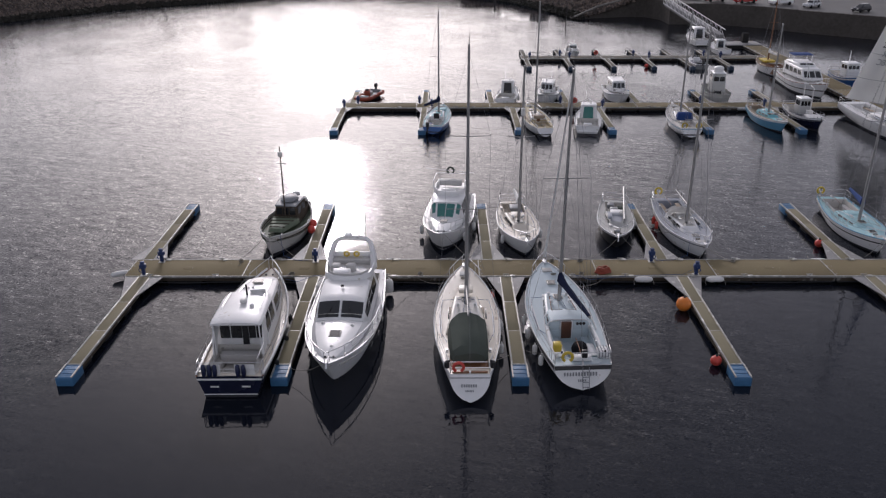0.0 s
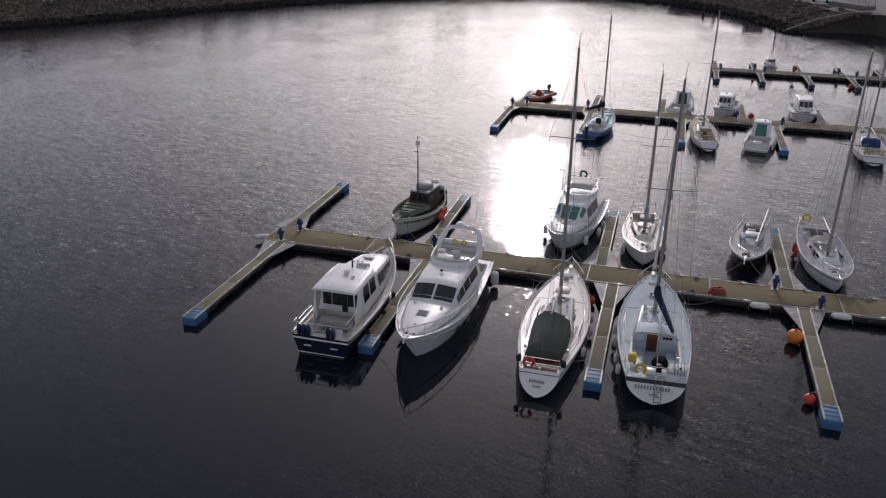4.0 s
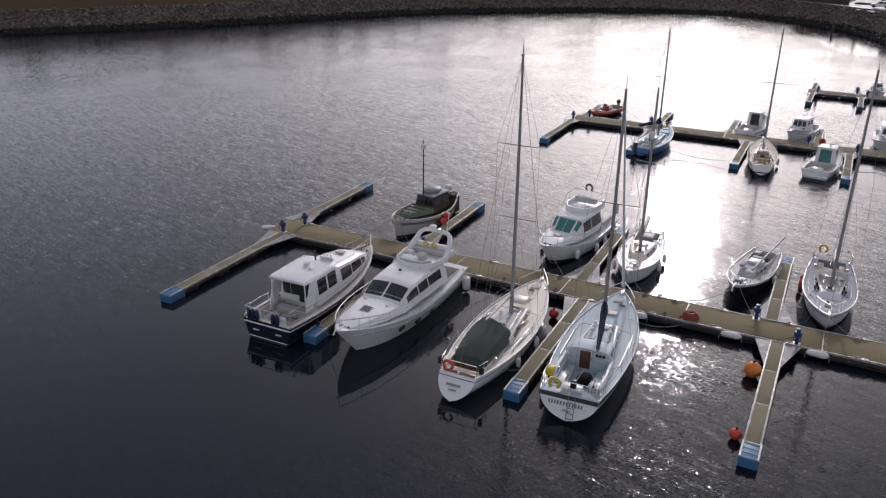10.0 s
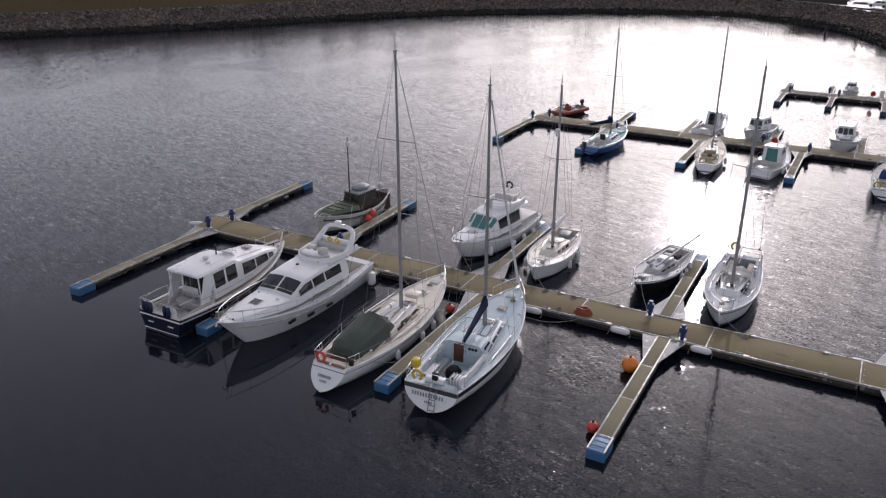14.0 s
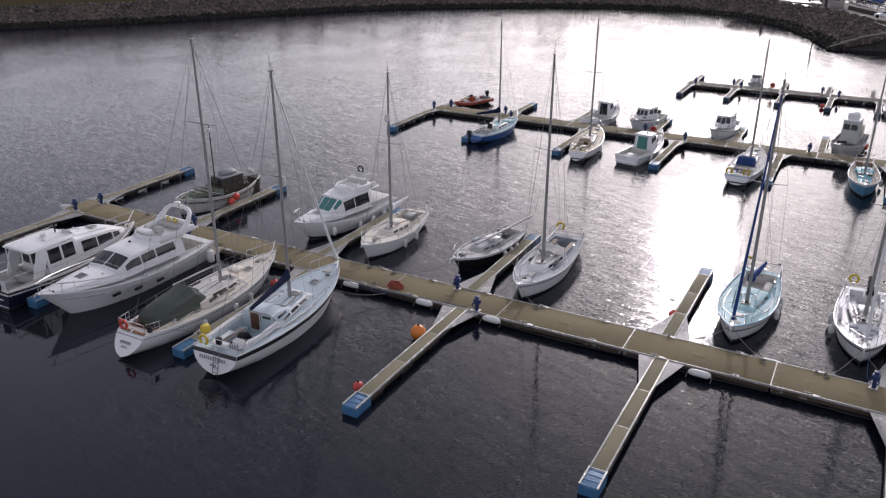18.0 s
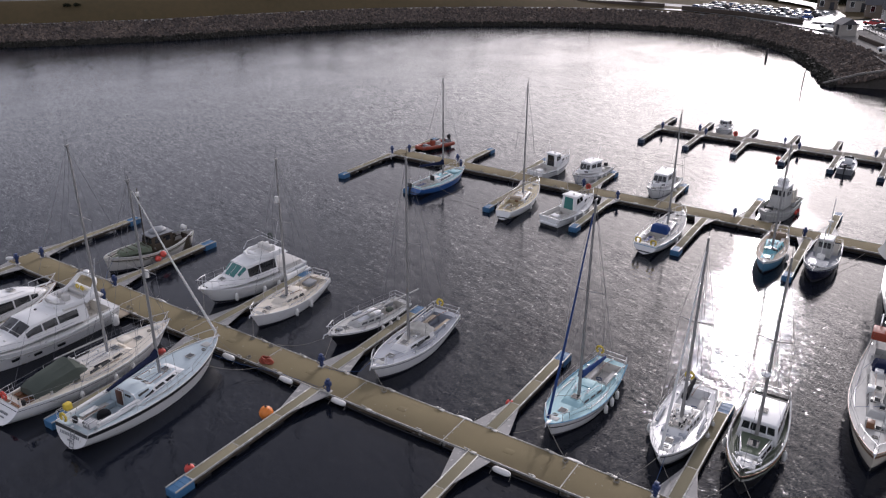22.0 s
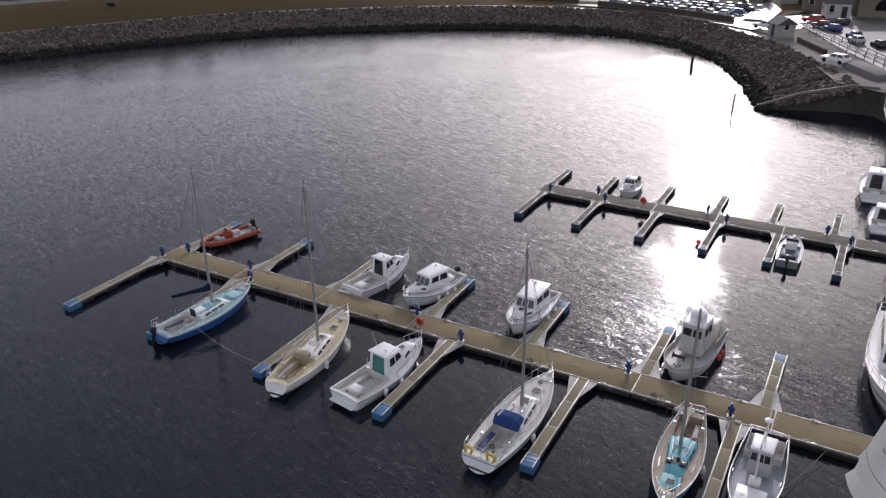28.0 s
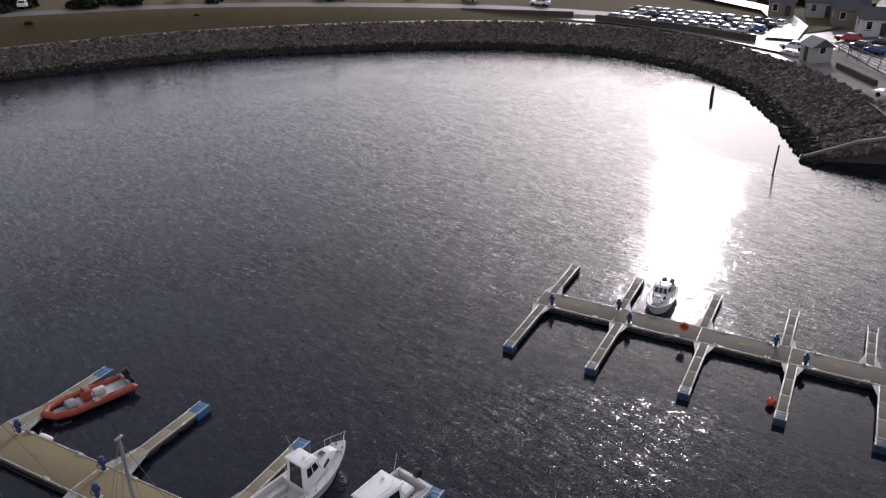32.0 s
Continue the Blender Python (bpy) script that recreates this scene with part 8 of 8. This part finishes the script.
part("deck", boxed(-3.2, 3.2, -1.6, 1.6, DECK - 0.05, DECK + 0.12, bevel=0.03), "plate", lf)
part("float", boxed(-3.1, 3.1, -1.5, 1.5, -0.4, DECK - 0.05, bevel=0.05), "float_", lf)
part("locker", boxed(0.6, 1.5, 0.2, 1.1, DECK + 0.12, DECK + 1.6, bevel=0.05), "float_", lf)


# buildings
def building(x, y, z, rz, w, d, hh, roof_h, wall_m, label, windows=(3, 2), chimneys=1, door=True):
    b = thing("house", pose(x, y, z, 0, 0, rz), label, "house", "waterfront houses")
    part("wall", boxed(-w / 2, w / 2, -d / 2, d / 2, -1.5, hh), wall_m, b)
    bm = bmesh.new()
    o = 0.3
    v = [bm.verts.new(p) for p in ((-w / 2 - o, -d / 2 - o, hh - 0.1), (w / 2 + o, -d / 2 - o, hh - 0.1), (w / 2 + o, d / 2 + o, hh - 0.1), (-w / 2 - o, d / 2 + o, hh - 0.1), (-w / 2 - o, 0, hh + roof_h), (w / 2 + o, 0, hh + roof_h))]
    for f in ((0, 1, 5, 4), (2, 3, 4, 5), (0, 4, 3), (1, 2, 5), (0, 3, 2, 1)):
        bm.faces.new([v[i] for i in f])
    part("roof", bm, "slate", b)
    nx, nz = windows
    for k in range(nz):
        for i in range(nx):
            px, pz = -w / 2 + w * (i + 0.5) / nx, 1.0 + 2.8 * k
            if door and k == 0 and i == nx // 2:
                part("door", boxed(px - 0.5, px + 0.5, -d / 2 - 0.05, -d / 2 + 0.1, 0, 2.1, bevel=0.02), "boot", b)
                continue
            wn_ = part("window", boxed(px - 0.5, px + 0.5, -d / 2 - 0.04, -d / 2 + 0.1, pz, pz + 1.4, bevel=0.02), "white", b)
            part("pane", boxed(px - 0.42, px + 0.42, -d / 2 - 0.055, -d / 2, pz + 0.08, pz + 1.32), "window", wn_)
            part("sill", boxed(px - 0.6, px + 0.6, -d / 2 - 0.14, -d / 2, pz - 0.12, pz), "concrete", wn_)
    for s in (-1, 1):
        wn_ = part("window", boxed(s * w / 2 - 0.06, s * w / 2 + 0.05, -0.5, 0.5, 1.2, 2.6), "white", b)
        part("pane", boxed(s * w / 2 - 0.065, s * w / 2 + 0.065, -0.42, 0.42, 1.28, 2.52), "window", wn_)
    for k in range(chimneys):
        s = -1 if k else 1
        c = part("chimney", boxed(s * (w / 2 - 0.5) - 0.4, s * (w / 2 - 0.5) + 0.4, -0.35, 0.35, hh + roof_h * 0.6, hh + roof_h + 0.9, bevel=0.03), wall_m, b)
        part("chimney_pot", lathe([(0.12, 0), (0.15, 0.1), (0.12, 0.5)], 8), "teak", c, "", 40, pose(s * (w / 2 - 0.5), 0, hh + roof_h + 0.9))
    return b


building(18.9, 165.4, 3.5, -55, 3.2, 3.2, 2.3, 1.1, "render", "small pale harbour hut with a pitched roof", (1, 1), 0, True)
rb_ = random.Random(8)
walls = ["stonewall", "render", "stonewall", "whitewall", "stonewall", "render"]
k = 0
for x, y, rz, w in ((9.7, 201, 6, 4.5), (16.2, 203, 8, 5), (21.5, 196, 10, 5.5), (25.6, 187.5, 12, 4.5), (40, 205, 14, 12), (54, 196, 18, 11), (66, 184, 24, 12), (84, 172, 26, 12), (100, 155, 30, 14), (-6, 262, 3, 15), (-30, 268, 2, 12), (-52, 262, -2, 12), (-78, 256, -10, 11), (-102, 246, -16, 12), (-124, 232, -24, 10), (34, 232, 10, 14), (62, 222, 20, 13), (92, 200, 25, 14), (-150, 210, -38, 10), (-170, 190, -44, 11)):
    wm = walls[k % 6]
    name = {"stonewall": "brown sandstone", "render": "grey rendered", "whitewall": "whitewashed"}[wm]
    building(x, y, 4.2 if x > -25 else 6.2 + min(3.4, (-25 - x) * 0.05), rz, w, 7.0 if w > 6 else 5.0, 2.7 if w < 7 else rb_.choice((3.2, 5.4)), 1.6 if w < 7 else rb_.uniform(2.2, 2.8), wm, name + " waterfront house with slate roof", (2, 1) if w < 7 else (3 if w < 11 else 4, 2), 1 if w < 7 else 2)
    k += 1
# stone hall with an arched window
hall = thing("stone_hall", pose(33.0, 193, 4.2, 0, 0, 14), "brown sandstone hall with a large arched window", "hall")
part("wall", boxed(-5, 5, -5, 5, -1, 5), "stonewall", hall)
bm = bmesh.new()
v = [bm.verts.new(p) for p in ((-5.3, -5.3, 4.9), (5.3, -5.3, 4.9), (5.3, 5.3, 4.9), (-5.3, 5.3, 4.9), (-5.3, 0, 8.3), (5.3, 0, 8.3))]
for f in ((0, 1, 5, 4), (2, 3, 4, 5), (0, 4, 3), (1, 2, 5), (0, 3, 2, 1)):
    bm.faces.new([v[i] for i in f])
part("roof", bm, "slate", hall)
bm = bmesh.new()
bm.faces.new([bm.verts.new((2.1 * math.cos(a), -5.06, 1.4 + 2.4 * math.sin(a))) for a in [math.pi * i / 12 for i in range(13)]])
bmesh.ops.solidify(bm, geom=list(bm.faces), thickness=0.05)
part("arched_window", bm, "window", hall)


# cars
def car(paint, van=False):
    c = thing("car", Matrix(), "parked {} {} on the wet car park".format(paint.replace("car", ""), "van" if van else "car"), "van" if van else "car", "parked cars")
    bm = bmesh.new()
    frustum(bm, (-2.1, 2.1, 0.86, 0.84, 0.3, 0.3), (-2.05, 2.0, 0.8, 0.76, 0.92, 0.8), 0.1)
    part("body", bm, paint, c)
    bm = bmesh.new()
    hh = 1.95 if van else 1.42
    q = frustum(bm, (-2.0, 1.5 if van else 0.95, 0.78, 0.76, 0.85, 0.8), (-1.9 if van else -1.45, 0.9 if van else 0.3, 0.66, 0.62, hh, hh - 0.03), 0.1)
    cab = part("cabin", bm, paint, c)
    for sd, a, b in (("fore", 0.06, 0.94), ("aft", 0.08, 0.92), ("left", 0.08, 0.5), ("left", 0.53, 0.92), ("right", 0.08, 0.47), ("right", 0.5, 0.92)):
        if not (van and sd in ("left", "right") and a < 0.5 and sd == "right"):
            part("window", pane(q[sd], a, b, 0.2, 0.88, 0.01), "window", cab)
    for s in (-1, 1):
        for y in (-1.3, 1.3):
            wl = part("wheel", lathe([(0.2, -0.1), (0.31, -0.09), (0.32, 0), (0.31, 0.09), (0.2, 0.1)], 12, "x"), "tyre", c, "", 40, pose(s * 0.78, y, 0.31))
        part("headlight", boxed(s * 0.62 - 0.16, s * 0.62 + 0.16, 2.0, 2.1, 0.58, 0.72, bevel=0.02), "vinyl", c)
    return c


protos = {p: car(p) for p in ("carwhite", "carred", "carblue", "carsilver", "carblack")}
protos["van"] = car("carred", True)
rc = random.Random(21)
placed = set()


def park(p, m):
    if p in placed:
        copy_thing(protos[p], m)
    else:
        protos[p].matrix_world = m
        placed.add(p)


for r in range(4):
    for i in range(14):
        x = -17.5 + 2.1 * i + r * 0.3
        y = 186.2 + r * 3.6 - 0.42 * i
        if rc.random() < 0.88:
            park(rc.choice(["carsilver", "carsilver", "carblack", "carblack", "carblack", "carblue", "carsilver"]), pose(x, y, CREST + 0.34, 0, 0, rc.choice((90, 270)) + rc.uniform(-6, 6) - 15) @ Matrix.Diagonal((0.9, 0.8, 0.95, 1)))
for p, x, y, rz in (("carwhite", 44, 128, 105), ("van", 47.5, 124.5, 105), ("van", 52.5, 122, 108), ("carwhite", 58, 119, 100), ("carsilver", 62, 115, 120), ("carblack", 68, 109, 115), ("carwhite", 76, 103, 110), ("carwhite", 84, 112, 60)):
    park(p, pose(x, y, 3.76, 0, 0, rz))
for p, x, y, rz in (("carwhite", 15.4, 170.5, 70), ("carblack", 24.4, 175.4, 60), ("carred", 22.5, 181, 70), ("carblue", 30.4, 166.5, 30), ("carsilver", 31, 162.5, 30), ("carwhite", 29.3, 145.2, 60), ("carblack", 27, 179, 80), ("carblue", 26.5, 172.5, 50), ("carblack", 34.5, 160, 30)):
    park(p, pose(x, y, 3.8, 0, 0, rz))
for p, x, y, rz in (("carwhite", -114.5, 133.5, 38), ("carsilver", -108, 143, 42), ("carwhite", -98, 156, 46), ("carsilver", -62, 186.5, 70), ("carwhite", -50, 190, 76), ("carwhite", -36, 194, 84)):
    park(p, pose(x, y, CREST + 0.1 + rise(Vector((x + 6, y))), 0, 0, rz))

# railings down to the gangway
for i, (a, b) in enumerate((((20.3, 174), (37.2, 142)), ((22.0, 175), (38.6, 143)))):
    rl = thing("railing", Matrix(), "pale post-and-rail fence along the yard road", "railing", "yard railings")
    A, B = Vector((*a, 3.7)), Vector((*b, 3.6))
    for k in range(13):
        p = A.lerp(B, k / 12)
        part("post", tubed([p, p + Vector((0, 0, 1.1))], 0.07, 5), "concrete", rl)
    for z in (0.55, 1.05):
        part("rail", tubed([A + Vector((0, 0, z)), B + Vector((0, 0, z))], 0.06, 5), "concrete", rl)

for name, a, b, w, z, hh, m, label in (("ramp_wall", (22.2, 162), (27.4, 152.4), 0.5, 3.4, 0.8, "darkwall", "low dark wall beside the yard ramp"), ("concrete_slab", (31.6, 145.2), (36.5, 137.2), 3.0, 3.3, 1.0, "concrete", "raised pale concrete loading slab")):
    d = Vector((b[0] - a[0], b[1] - a[1]))
    solo(name, boxed(-d.length / 2, d.length / 2, -w / 2, w / 2, 0, hh, bevel=0.05), m, pose((a[0] + b[0]) / 2, (a[1] + b[1]) / 2, z, 0, 0, math.degrees(math.atan2(d.y, d.x))), label, "wall", kind="structure")

# low wall along the car park, scrub on the bank
for (x0, y0), (x1, y1) in (((-48, 181.5), (-26, 186.2)), ((-21, 184.6), (-5, 181.4)), ((-5, 181.4), (9, 175.4))):
    d = Vector((x1 - x0, y1 - y0))
    wl = solo("boundary_wall", boxed(-d.length / 2, d.length / 2, -0.25, 0.25, -0.6, 1.1, bevel=0.05), "darkwall", pose((x0 + x1) / 2, (y0 + y1) / 2, CREST + 0.3, 0, 0, math.degrees(math.atan2(d.y, d.x))), "low dark stone wall beside the car park", "wall", kind="structure")


def bush(x, y, z, r, seed):
    rr = random.Random(seed)
    verts, faces = [], []
    for k in range(70):
        d = Vector((rr.gauss(0, 1), rr.gauss(0, 1), abs(rr.gauss(0, 0.9)))).normalized() * r * rr.uniform(0.45, 1.05)
        d.z *= 0.75
        s = r * rr.uniform(0.14, 0.26)
        rot = Euler((rr.uniform(0, 6), rr.uniform(0, 6), 0)).to_matrix()
        base = len(verts)
        for p in ((-1, -0.6, 0), (1, -0.5, 0.1), (0.7, 0.8, -0.1), (-0.6, 0.9, 0.15), (0, 0.1, 0.5)):
            verts.append(tuple(d + rot @ (Vector(p) * s)))
        faces += [[base + i for i in f] for f in ((0, 1, 4), (1, 2, 4), (2, 3, 4), (3, 0, 4))]
    me = bpy.data.meshes.new("bush")
    me.from_pydata(verts, [], faces)
    me.materials.append(M["hedge"])
    b = thing("bush", pose(x, y, z), "dark evergreen scrub bush on the grass bank", "bush", "bank bushes")
    o = new("foliage", me)
    o.parent = b
    part("stem", tubed([(0, 0, -0.3), (0.05, 0, r * 0.5)], r * 0.07, 6, r * 0.03), "timber", b)


rbush = random.Random(5)
for k in range(90):
    i = rbush.randrange(95, len(line) - 30)
    o = rbush.uniform(15, 27) if k > 9 else rbush.uniform(4, 7)
    p = line[i] + away[i] * (BANK + o)
    if p.x < -34:
        bush(p.x, p.y, CREST + rise(line[i]) * (1 if k > 9 else 0.75), rbush.uniform(1.6, 3.2) if k > 9 else rbush.uniform(0.5, 0.9), k)

for k in range(46):
    x = rbush.uniform(-46, 30)
    y = 214 + rbush.uniform(0, 16) - max(0, x) * 0.35
    bush(x, y, 4.6, rbush.uniform(1.4, 2.6), 300 + k)
